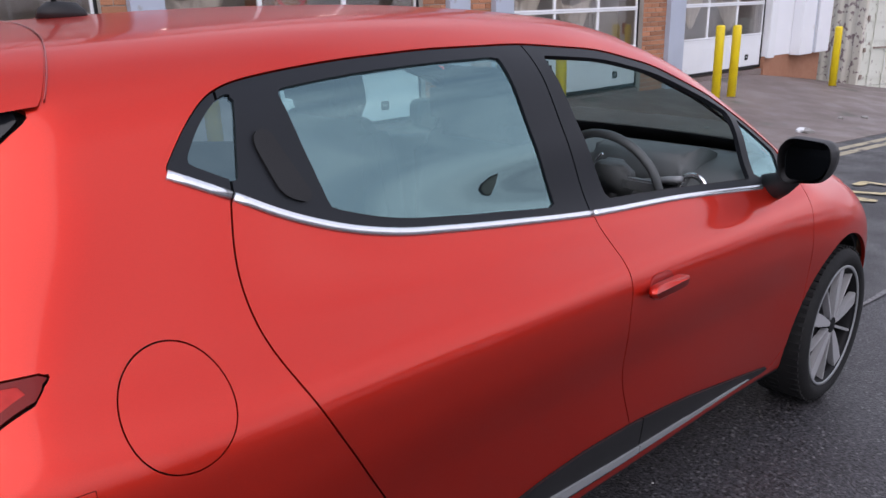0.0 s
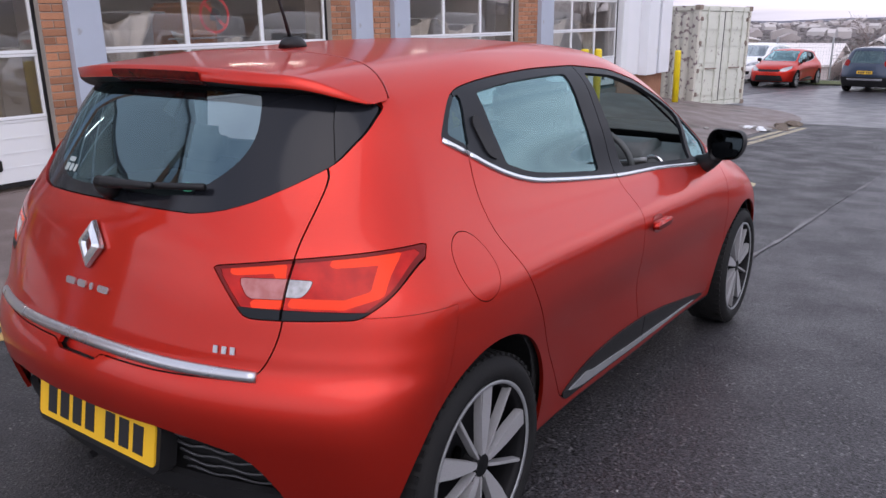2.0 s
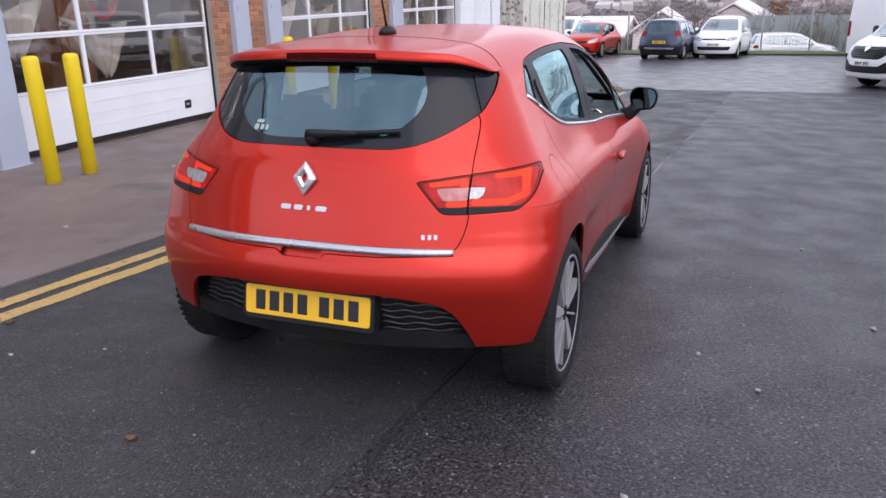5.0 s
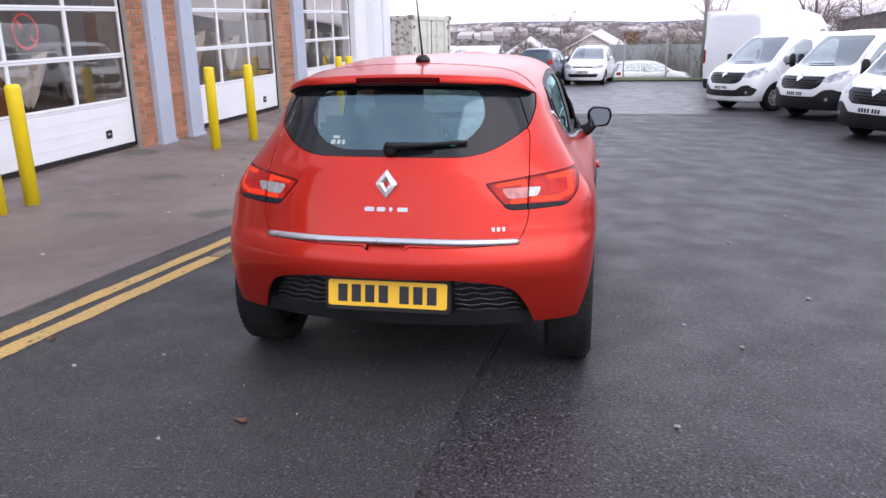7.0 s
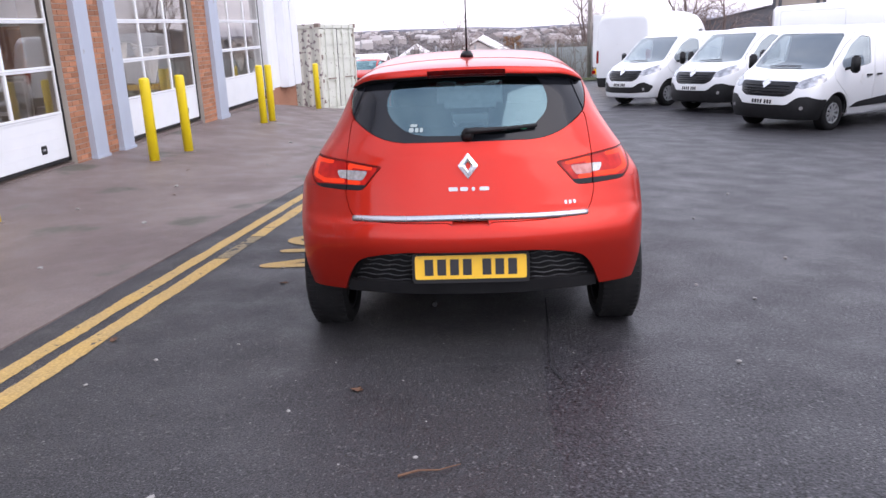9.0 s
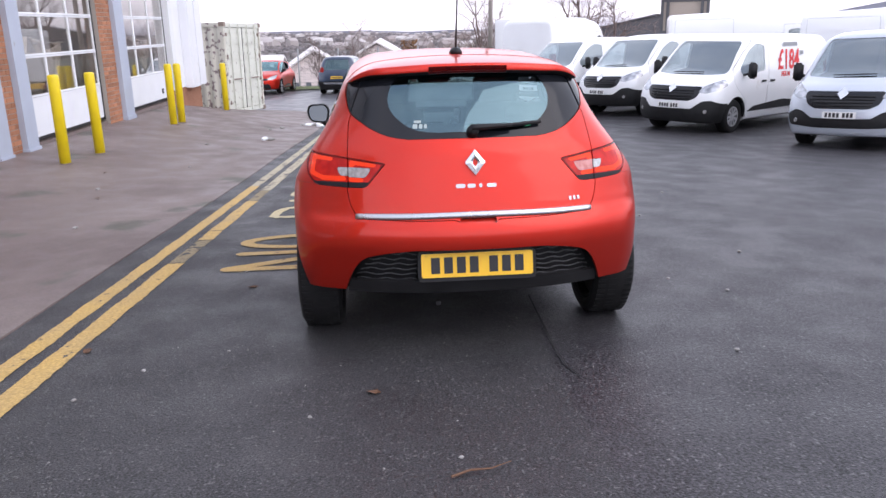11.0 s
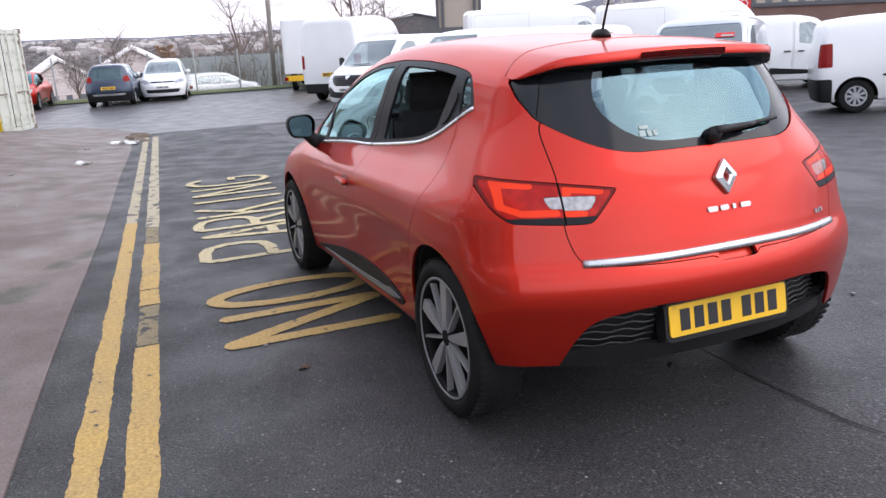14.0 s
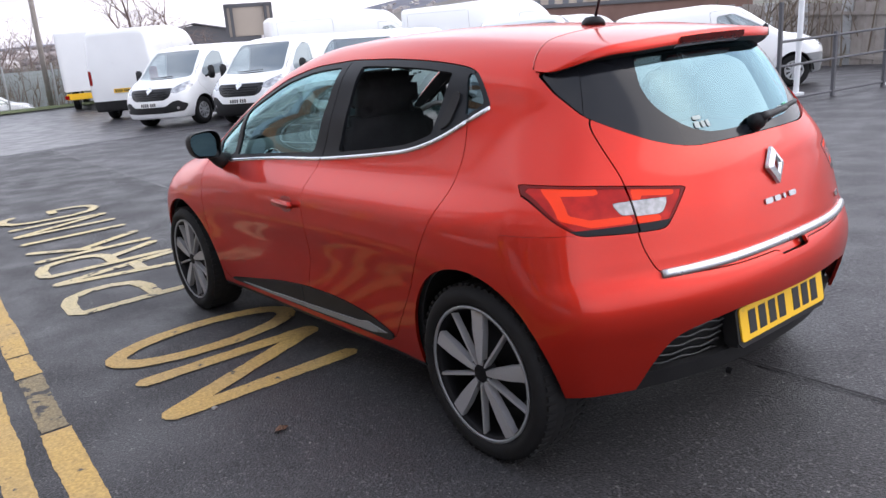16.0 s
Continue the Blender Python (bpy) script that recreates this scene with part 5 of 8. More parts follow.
def build_plate(parent, m, w, h, mat, groups, label):
    """A number plate whose characters are plain bars."""
    p = part("number_plate", slab(eased([(-w / 2, -h / 2), (w / 2, -h / 2), (w / 2, h / 2), (-w / 2, h / 2)], 0.012), 0.006, "Z", 0.001, m), mat, parent, label)
    total = sum(groups) * 0.115 + 0.06 * (len(groups) - 1)
    x = -total / 2 * w / 1.0
    scale = w / 1.0
    for g in groups:
        for _ in range(g):
            part("bar", slab([(x + 0.018 * scale, -h * 0.34), (x + 0.097 * scale, -h * 0.34), (x + 0.097 * scale, h * 0.34), (x + 0.018 * scale, h * 0.34)], 0.0075, "Z", 0, m), INK, p)
            x += 0.115 * scale
        x += 0.06 * scale
    return p


mp2 = Matrix(((0, 0, -1, -0.592), (-1, 0, 0, 0), (0, 1, 0, 0.437), (0, 0, 0, 1))) @ pose(0, 0, 0, -8, 0, 0)
part("plate_holder", slab(eased([(-0.275, -0.075), (0.275, -0.075), (0.275, 0.066), (-0.275, 0.066)], 0.02), -0.05, "Z", 0.006, mp2), BLACK, car, "black plate holder")
build_plate(car, mp2, 0.52, 0.111, PLATE, (4, 3), "yellow rear number plate with black bars")
for side in (1, -1):
    for k in range(6):
        z = 0.342 + 0.027 * k
        pts = []
        for q in range(13):
            y = 0.29 + (0.292 - 0.021 * max(k - 1, 0)) * q / 12
            p, n = on_form(HATCH_FORM, side * y, z + 0.005 * math.sin(q * 1.3 + k * 0.8), "B")
            pts.append(p - n * 0.058)
        part("skirt_fin", add_tube(bmesh.new(), pts, 0.0034, 6), FIN, car, "thin wavy bumper fin", True)
w0, nrm = on_form(HATCH_FORM, 0.0, 1.030, "B")
wiper = part("wiper_hub", add_spun(bmesh.new(), [(0.0, 0.045), (0.018, 0.042), (0.026, 0.025), (0.03, 0.0), (0, 0)], 16, "Z"), BLACK, tailgate, "black wiper hub", True, seat_pose(HATCH_FORM, 0.0, 1.036, "B", -0.002))
arm = []
for q in range(7):
    p, n = on_form(HATCH_FORM, 0.01 - 0.19 * q / 6, 1.038 + 0.012 * q / 6, "B")
    arm.append(p + n * (0.038 - 0.010 * q / 6))
part("wiper_arm", add_tube(bmesh.new(), arm, [0.016, 0.015, 0.014, 0.012, 0.011, 0.010, 0.008], 8), BLACK, tailgate, "black rear wiper arm", True)
blade = []
for q in range(9):
    p, n = on_form(HATCH_FORM, -0.02 - 0.30 * q / 8, 1.046 + 0.020 * q / 8, "B")
    blade.append(p + n * 0.012)
part("wiper_blade", add_tube(bmesh.new(), blade, 0.009, 6), BLACK, tailgate, "black wiper blade", True)
p, n = on_form(HATCH_FORM, 0.168, 0.0, "T")
antenna = part("antenna_base", add_spun(bmesh.new(), [(0, 0.032), (0.02, 0.03), (0.032, 0.015), (0.036, -0.004), (0, -0.004)], 20, "Z"), BLACK, car, "black aerial foot", True, Matrix.Translation(p) @ Matrix.Diagonal((1.5, 1, 1, 1)))
part("antenna_rod", add_tube(bmesh.new(), [p + Vector((-0.01, 0, 0.02)), p + Vector((-0.035, 0, 0.09)), p + Vector((-0.16, 0, 0.38))], [0.006, 0.005, 0.0022], 8), BLACK, car, "thin black roof aerial", True)
part("tow_eye", rod((-0.50, 0.18, 0.236), (-0.52, 0.18, 0.234), 0.012), BLACK, car, "small dark pipe under the bumper")
for y, z, w, mat in ((0.262, 1.068, 0.022, WHITE_PRINT), (0.236, 1.068, 0.016, WHITE_PRINT), (0.214, 1.068, 0.014, WHITE_PRINT), (0.250, 1.088, 0.034, WHITE_PRINT), (-0.215, 1.064, 0.034, WHITE_PRINT), (-0.262, 1.066, 0.028, GREEN_PRINT)):
    part("window_sticker", slab(eased([(-w / 2, -w * 0.2), (w / 2, -w * 0.2), (w / 2, w * 0.2), (-w / 2, w * 0.2)] if w > 0.03 else [(-w / 2, -0.011), (w / 2, -0.011), (w / 2, 0.011), (-w / 2, 0.011)], 0.005), 0.001, "Z", 0, seat_pose(HATCH_FORM, y, z, "B", -0.004)), mat, tailgate, "small printed window sticker")

# Door mirrors.
for side, tag in ((1, "L"), (-1, "R")):
    p, n = on_form(HATCH_FORM, 2.03, 0.93, tag)
    mir = new("door_mirror")
    mir.parent = car
    tagged(mir, "black door mirror")
    stalk = [p - n * 0.02 + Vector((0.03, 0, -0.03)), p + Vector((0.03, side * 0.05, -0.005)), p + Vector((0.03, side * 0.10, 0.05))]
    part("mirror_foot", add_tube(bmesh.new(), stalk, [0.055, 0.040, 0.036], 10), BLACK, mir, "", True)
    bm = bmesh.new()
    face = eased([(0.0, -0.070), (0.125, -0.056), (0.150, 0.012), (0.135, 0.068), (0.01, 0.075), (-0.02, 0.03)], 0.03)
    prev = None
    for d, s in ((0.0, 1.0), (0.03, 1.06), (0.07, 1.0), (0.105, 0.78), (0.12, 0.42)):
        ring = [bm.verts.new((p.x - 0.03 + d, p.y + side * (0.06 + 0.07 + (a - 0.07) * s), p.z + 0.075 + b * s)) for a, b in face]
        if prev:
            for i in range(len(ring)):
                bm.faces.new((prev[i], prev[(i + 1) % len(ring)], ring[(i + 1) % len(ring)], ring[i]))
        prev = ring
    bm.faces.new(prev)
    part("mirror_cap", bm, BLACK, mir, "black mirror shell", True)
    out = [(p.y + side * (0.06 + 0.07 + (a - 0.07) * 0.86), p.z + 0.075 + b * 0.86) for a, b in face]
    bm = bmesh.new()
    bm.faces.new([bm.verts.new((p.x - 0.004 + 0.05 * side * (p.y + side * 0.13 - a) + 0.10 * (b - p.z - 0.075), a, b)) for a, b in out])
    part("mirror_glass", bm, MIRROR, mir, "mirror glass")

# Cabin: seats, bench, dashboard, wheel.
def build_seat(x, y, name="front_seat"):
    s = new(name)
    s.parent = car
    s.matrix_basis = pose(x, y, 0.30)
    tagged(s, "dark cloth seat with headrest")
    part("cushion", box((-0.10, -0.25, 0.08), (0.42, 0.25, 0.26), 0.05, segments=3), SEAT_CLOTH, s, "", True)
    back = [(0.0, 0.16), (-0.02, 0.4), (-0.09, 0.72), (-0.15, 0.82), (-0.22, 0.81), (-0.21, 0.5), (-0.12, 0.14)]
    part("backrest", slab(eased(back, 0.06), 0.48, "Y", 0.05, Matrix.Translation((-0.04, -0.24, 0)), segments=4), SEAT_CLOTH, s, "", True)
    hr = [(-0.12, 0.81), (-0.135, 0.92), (-0.17, 0.985), (-0.22, 0.99), (-0.255, 0.93), (-0.24, 0.81), (-0.18, 0.79)]
    part("headrest", slab(eased(hr, 0.04), 0.29, "Y", 0.045, Matrix.Translation((-0.04, -0.145, 0.005)), segments=4), SEAT_CLOTH, s, "", True)
    for q in (-0.06, 0.06):
        part("headrest_post", rod((-0.22, q, 0.74), (-0.228, q, 0.84), 0.006), STEEL, s)


build_seat(1.32, -0.36)
build_seat(1.32, 0.36)
bench = new("rear_bench")
bench.parent = car
tagged(bench, "dark cloth rear bench")
part("bench_cushion", box((0.30, -0.62, 0.38), (0.82, 0.62, 0.56), 0.05, segments=3), SEAT_CLOTH, bench, "", True)
part("bench_back", slab(eased([(0.34, 0.50), (0.24, 0.80), (0.14, 1.04), (0.06, 1.03), (0.12, 0.80), (0.20, 0.50)], 0.05), 1.2, "Y", 0.04, Matrix.Translation((0, -0.6, 0))), SEAT_CLOTH, bench, "", True)
for y in (-0.38, 0.38):
    part("bench_headrest", box((0.04, y - 0.13, 1.02), (0.13, y + 0.13, 1.14), 0.035, segments=3), SEAT_CLOTH, bench, "", True)
part("parcel_shelf", box((-0.36, -0.5, 0.965), (0.05, 0.5, 0.985), 0.006), DASH, car, "dark parcel shelf")
dash = new("dashboard")
dash.parent = car
tagged(dash, "dark grey dashboard")
part("dash_body", slab(eased([(1.90, 0.60), (1.86, 0.86), (1.95, 0.955), (2.15, 0.985), (2.42, 0.96), (2.45, 0.6)], 0.06), 1.36, "Y", 0.02, Matrix.Translation((0, -0.68, 0))), DASH, dash, "", True)
part("binnacle", slab(eased([(1.84, 0.90), (1.86, 1.0), (2.0, 1.02), (2.12, 0.98), (2.0, 0.9)], 0.03), 0.36, "Y", 0.02, Matrix.Translation((0, -0.54, 0))), DASH, dash, "", True)
part("screen", box((1.852, -0.09, 0.80), (1.88, 0.10, 0.93), 0.01), GLOSS, dash, "glossy centre screen")
for y in (-0.60, -0.17, 0.17, 0.60):
    part("air_vent", add_spun(bmesh.new(), [(0.038, 0.0), (0.052, 0.0), (0.056, 0.02), (0.038, 0.02)], 24, "Y"), CHROME, dash, "chrome-ringed air vent", True, pose(1.835, y, 0.905, 0, 0, 90))
part("console", box((1.2, -0.10, 0.40), (1.95, 0.10, 0.62), 0.04, segments=3), DASH, dash, "", True)
sw = Matrix.Translation((1.72, -0.36, 0.91)) @ Matrix.Rotation(radians(66), 4, "Y")
wheel = new("steering_wheel")
wheel.parent = car
tagged(wheel, "black leather steering wheel")
wheel.matrix_basis = sw
bm = bmesh.new()
add_tube(bm, [(0.18 * math.cos(a), 0.18 * math.sin(a), 0) for a in np.linspace(0, 2 * math.pi, 37)], 0.015, 8)
part("wheel_rim", bm, DASH, wheel, "", True)
part("wheel_boss", slab(eased([(-0.06, -0.07), (0.07, -0.06), (0.07, 0.06), (-0.06, 0.07)], 0.04), 0.05, "Z", 0.015), DASH, wheel, "", True)
for a in (90, 270, 0):
    part("wheel_spoke", box((0.04, -0.022, 0.0), (0.172, 0.022, 0.02), 0.006, Matrix.Rotation(radians(a), 4, "Z")), SILVER_TRIM, wheel)
part("wheel_trim", add_tube(bmesh.new(), [(0.085 * math.cos(a), 0.085 * math.sin(a), 0.045) for a in np.linspace(0.5, 2.6, 13)], 0.006, 6), CHROME, wheel, "bright arc on the wheel boss", True)
part("column_stalk", add_tube(bmesh.new(), [(1.80, -0.40, 0.90), (1.79, -0.52, 0.93), (1.785, -0.58, 0.94)], [0.012, 0.010, 0.012], 8), SILVER_TRIM, dash, "column stalk", True)
part("inner_mirror", box((1.66, -0.12, 1.225), (1.70, 0.12, 1.29), 0.015), BLACK, car, "black cabin mirror")


# ---- parked vehicles, each kind built once from its own form ----
SMOKED = glass("smoked_far_glass", (0.60, 0.66, 0.66), 0.26, (0.88, 0.97, 1.0))


def ellipse_emblem(parent, form, z, s=1.0):
    m = seat_pose(form, 0.0, z, "F", 0.006)
    part("emblem", slab([(0, 0.085 * s), (0.06 * s, 0), (0, -0.085 * s), (-0.06 * s, 0)], 0.012, "Z", 0.004, m), CHROME, parent, "chrome diamond emblem")


def build_vehicle(name, label, form, grid, paint, arches, wheels, side_glass, screen, rear_glass=None, front_parts=(), rear_parts=(),
                  side_parts=(), doors=(), screen_back=1.5, style=STEEL, category="van", group="", rear_mat=None):
    """A parked vehicle: shell cut into panels, glass, lamps, bumpers and wheels."""
    t = thing(name, Matrix(), label, category, group)
    m = form.shell(*grid)
    for x, z, r in arches:
        m = clip(m, -arch_phi(m, x, z, r, 0.5))
    low = (m[0] - m[1] * 0.05, m[1], m[2])
    for side in (1, -1):
        for o in side_glass:
            low = clip(low, -side_view(low, eased(o, 0.06), side))
    low = clip(low, -front_view(low, eased(screen, 0.08), screen_back))
    if rear_glass:
        low = clip(low, -rear_view(low, eased(rear_glass, 0.06)))
    panel("lining", low, LINER, t, 0.004, "grey cabin lining")
    pane, m = take(m, front_view(m, eased(screen, 0.08), screen_back), 0.003)
    panel("windscreen", pane, SMOKED, t, 0.004, "clear windscreen", -0.008)
    if rear_glass:
        pane, m = take(m, rear_view(m, eased(rear_glass, 0.06)), 0.003)
        panel("rear_window", pane, rear_mat or SMOKED, t, 0.004, "rear window", -0.008)
    for side in (1, -1):
        for o in side_glass:
            pane, m = take(m, side_view(m, eased(o, 0.06), side), 0.003)
            panel("side_window", pane, SMOKED, t, 0.004, "side window", -0.008)
        for nm, o, mat, lab in side_parts:
            piece, m = take(m, side_view(m, eased(o, 0.04), side), 0.001)
            panel(nm, piece, mat, t, 0.012, lab, 0.004)
        for nm, o, mat, lab, mirrored in front_parts:
            if not mirrored and side < 0:
                continue
            oo = [(side * q[0], *q[1:]) for q in o]
            piece, m = take(m, front_view(m, eased(oo, 0.04), max(form.front[1]) - 0.62), 0.002)
            panel(nm, piece, mat, t, 0.02, lab, -0.004)
        for nm, o, mat, lab, mirrored in rear_parts:
            if not mirrored and side < 0:
                continue
            oo = [(side * q[0], *q[1:]) for q in o]
            piece, m = take(m, np.maximum(rear_view(m, eased(oo, 0.04)), m[0][:, 0] - min(form.rear[1]) - 0.30), 0.002)
            panel(nm, piece, mat, t, 0.02, lab, 0.002)
        for nm, o in doors:
            piece, m = take(m, side_view(m, eased(o, 0.06), side), 0.004)
            panel(nm, piece, paint, t, 0.02)
        for x, z, r in arches:
            y1 = float(form.half_width(np.array([x]), np.array([z + 0.2]))[0])
            build_arch_liner(t, x, z, r, side * 0.5, side * (y1 - 0.03))
        for x, y, r, rim, w in wheels:
            build_wheel(t, x, side * y, r, rim, w, style)
    panel("body_shell", m, paint, t)
    return t


def add_mirrors(t, form, x, z, mat, size=(0.10, 0.12, 0.17), out=0.10):
    for side, tag in ((1, "L"), (-1, "R")):
        p, n = on_form(form, x, z, tag)
        arm = part("mirror_arm", add_tube(bmesh.new(), [p - n * 0.02, p + Vector((0, side * out, 0.04))], 0.025, 8), BLACK, t)
        c = p + Vector((0, side * (out + 0.07), 0.10))
        part("mirror_shell", box(c - Vector(size) * 0.5 - Vector((0, 0, size[2] * 0.3)), c + Vector(size) * 0.5 + Vector((0, 0, size[2] * 0.3)), 0.035, segments=3), mat, arm, "door mirror shell", True)


def add_handles(t, form, spots, mat):
    for x, z in spots:
        for tag in "LR":
            m = seat_pose(form, x, z, tag, 0.006)
            part("door_handle", slab(eased([(-0.09, -0.018), (0.09, -0.018), (0.09, 0.018), (-0.09, 0.018)], 0.015), 0.02, "Z", 0.006, m), mat, t, "pull handle")


def add_plates(t, form, front_z, rear_z=None):
    build_plate(t, seat_pose(form, 0.0, front_z, "F", 0.012), 0.52, 0.111, PLATE_WHITE, (4, 3), "white front number plate with dark bars")
    if rear_z:
        build_plate(t, seat_pose(form, 0.0, rear_z, "B", 0.012), 0.52, 0.111, PLATE, (4, 3), "yellow rear number plate with dark bars")


VAN_FORM = Form(
    heights=(0.2, 0.45, 0.75, 1.0, 1.18, 1.5, 1.8, 2.0),
    stations=(-1.0, 0.0, 1.5, 2.6, 3.2, 4.05),
    widths=((0.88, 0.93, 0.95, 0.945, 0.935, 0.90, 0.85, 0.76), (0.90, 0.955, 0.975, 0.97, 0.955, 0.915, 0.86, 0.77), (0.90, 0.95, 0.965, 0.965, 0.955, 0.915, 0.86, 0.77),
            (0.90, 0.955, 0.97, 0.965, 0.945, 0.88, 0.80, 0.70), (0.90, 0.965, 0.975, 0.955, 0.91, 0.82, 0.72, 0.62), (0.84, 0.92, 0.93, 0.88, 0.82, 0.7, 0.6, 0.5)),
    top=((-1.05, -0.6, 0.3, 1.5, 2.2, 2.55, 2.9, 3.22, 3.45, 3.75, 3.95, 4.1), (1.92, 1.955, 1.97, 1.965, 1.945, 1.86, 1.58, 1.28, 1.16, 1.06, 0.97, 0.82)),
    rear=((0.2, 0.5, 1.1, 2.0), (-0.93, -0.97, -0.96, -0.90)), bow=((0.3, 2.0), (0.05, 0.05), (4.0, 4.0), 0.9),
    front=((0.2, 0.45, 0.7, 0.9, 1.1), (3.98, 4.04, 4.02, 3.96, 3.82)), nose=(0.26, 0.9, 2.5), crown=0.02, floor=0.24, round_top=0.14, core=(-0.4, 3.2, 0.85))
VAN_GRID = (np.arange(-1.1, 4.16, 0.052), np.linspace(0, 1.06, 22), np.arange(0.14, 2.10, 0.048))
VAN_SIDE = [[(2.02, 1.24, 0.03), (2.02, 1.74, 0.05), (2.30, 1.78, 0.08), (2.62, 1.62), (2.95, 1.30, 0.06), (2.93, 1.19, 0.05), (2.6, 1.17)]]
VAN_SCREEN = [(-0.80, 1.20), (-0.4, 1.17), (0.4, 1.17), (0.80, 1.20), (0.69, 1.82), (-0.69, 1.82)]
VAN_LAMP = ("headlamp", [(0.56, 0.86), (0.62, 0.965), (0.76, 1.05), (0.92, 1.14), (0.96, 1.04), (0.92, 0.92), (0.72, 0.835)], LAMP_HEAD, "clear swept headlamp", True)
VAN_GRILLE = ("grille", [(-0.42, 0.685), (-0.56, 0.76), (-0.61, 0.90), (-0.60, 0.965), (0.60, 0.965), (0.61, 0.90), (0.56, 0.76), (0.42, 0.685)], GLOSS, "black slatted grille", False)
VAN_BLACK = ("front_bumper", [(-1.0, 0.2), (-1.0, 0.62), (-0.82, 0.70), (-0.66, 0.68), (-0.48, 0.53), (0.48, 0.53), (0.66, 0.68), (0.82, 0.70), (1.0, 0.62), (1.0, 0.2)], BLACK, "black plastic bumper", False)
VAN_BAND = ("front_bumper", [(-0.86, 0.40), (-0.94, 0.56), (-0.76, 0.665), (-0.62, 0.64), (-0.46, 0.53), (0.46, 0.53), (0.62, 0.64), (0.76, 0.665), (0.94, 0.56), (0.86, 0.40), (0.4, 0.37), (-0.4, 0.37)], BLACK, "black bumper band", False)
VAN_DOOR = [("front_door", [(1.90, 0.42), (1.90, 1.86), (2.36, 1.87), (2.75, 1.62), (3.16, 1.26), (3.20, 1.0), (2.72, 0.62), (2.66, 0.42)]), ("side_door", [(0.62, 0.40), (0.62, 1.82), (1.86, 1.84), (1.86, 0.40)])]
VAN_RUB = [("rub_strip", [(0.42, 0.42), (0.42, 0.54), (1.2, 0.60), (2.4, 0.52), (2.66, 0.42)], BLACK, "black lower rub strip")]
VAN_REAR = [("tail_lamp", [(0.86, 0.95), (0.86, 1.35), (1.0, 1.35), (1.0, 0.95)], RED_DARK, "upright red tail lamp", True), ("rear_bumper", [(-1.0, 0.2), (-1.0, 0.52), (1.0, 0.52), (1.0, 0.2)], BLACK, "black rear bumper", False)]
VAN_ARCH, VAN_WHEELS = ((0.0, 0.34, 0.40), (3.1, 0.34, 0.41)), ((0.0, 0.81, 0.343, 0.205, 0.215), (3.1, 0.81, 0.343, 0.205, 0.215))


def build_van(label, paint, bumper):
    t = build_vehicle("panel_van", label, VAN_FORM, VAN_GRID, paint, VAN_ARCH, VAN_WHEELS, VAN_SIDE, VAN_SCREEN, None,
                      (VAN_LAMP, VAN_GRILLE, bumper), VAN_REAR, VAN_RUB, VAN_DOOR, 2.2, group="parked panel vans")
    for z in (0.735, 0.785, 0.835, 0.885):
        pts = []
        for q in range(9):
            w = 0.50 - abs(z - 0.85) * 0.5
            p, n = on_form(VAN_FORM, -w + 2 * w * q / 8, z, "F")
            pts.append(p + n * 0.004)
        part("grille_bar", add_tube(bmesh.new(), pts, 0.011, 6), BLACK, t, "", True)
    for side in (1, -1):
        p, n = on_form(VAN_FORM, side * 0.74, 0.48, "F")
        part("fog_lamp", add_spun(bmesh.new(), [(0, 0.006), (0.026, 0.005), (0.034, 0.008), (0.038, 0), (0, 0)], 14, "Z"), LAMP_CLEAR, t, "round fog lamp", True, seat_pose(VAN_FORM, side * 0.74, 0.48, "F"))
    ellipse_emblem(t, VAN_FORM, 0.925, 1.5)
    add_mirrors(t, VAN_FORM, 2.86, 1.16, BLACK, (0.11, 0.17, 0.20), 0.12)
    add_handles(t, VAN_FORM, ((2.08, 1.02), (1.72, 1.02)), BLACK)
    add_plates(t, VAN_FORM, 0.585, 0.72)
    for side in (-1, 1):
        pts = []
        for q in range(7):
            p, n = on_form(VAN_FORM, side * 0.06 + 0.55 * q / 6 - 0.3, 1.20 + 0.015 * q / 6, "F")
            pts.append(p + n * 0.015)
        part("wiper", add_tube(bmesh.new(), pts, 0.009, 6), BLACK, t, "", True)
    return t


def park(t, x, y, heading, drop=0.0, back=0.0):
    """Stands a vehicle with the point `back` metres ahead of its rear axle at (x, y), leaning with the yard."""
    h = radians(heading)
    ox, oy = x - back * math.cos(h), y - back * math.sin(h)
    fx, fy = ox + 3 * math.cos(h), oy + 3 * math.sin(h)
    z0, z1 = road_z(ox, oy), road_z(fx, fy)
    lx, ly = ox - math.sin(h), oy + math.cos(h)
    roll = math.degrees(math.atan(road_z(lx, ly) - z0))
    pitch = -math.degrees(math.atan((z1 - z0) / 3))
    return pose(ox, oy, z0 - drop) @ pose(0, 0, 0, 0, 0, heading) @ pose(0, 0, 0, 0, pitch, 0) @ pose(0, 0, 0, roll, 0, 0)


white_van = build_van("white panel van with black plastic bumper and grille", WHITE, VAN_BLACK)
white_van.matrix_basis = park(white_van, 12.1, -6.37, 125, back=3.1)
v2 = copy_thing(white_van, park(white_van, 15.72, -5.98, 121, back=3.1))
v1 = build_van("white panel van with white bumper and black band", WHITE, VAN_BAND)
v1.matrix_basis = park(v1, 18.26, -4.75, 122, back=3.1)
v4 = build_van("silver panel van with silver bumper and sale sticker", SILVER, VAN_BAND)
v4.matrix_basis = park(v4, 8.72, -7.87, 130.6, back=3.1)
copy_thing(v1, park(v1, 15.2, -14.0, 243))
m = seat_pose(VAN_FORM, 0.45, 1.62, "F", 0.004)
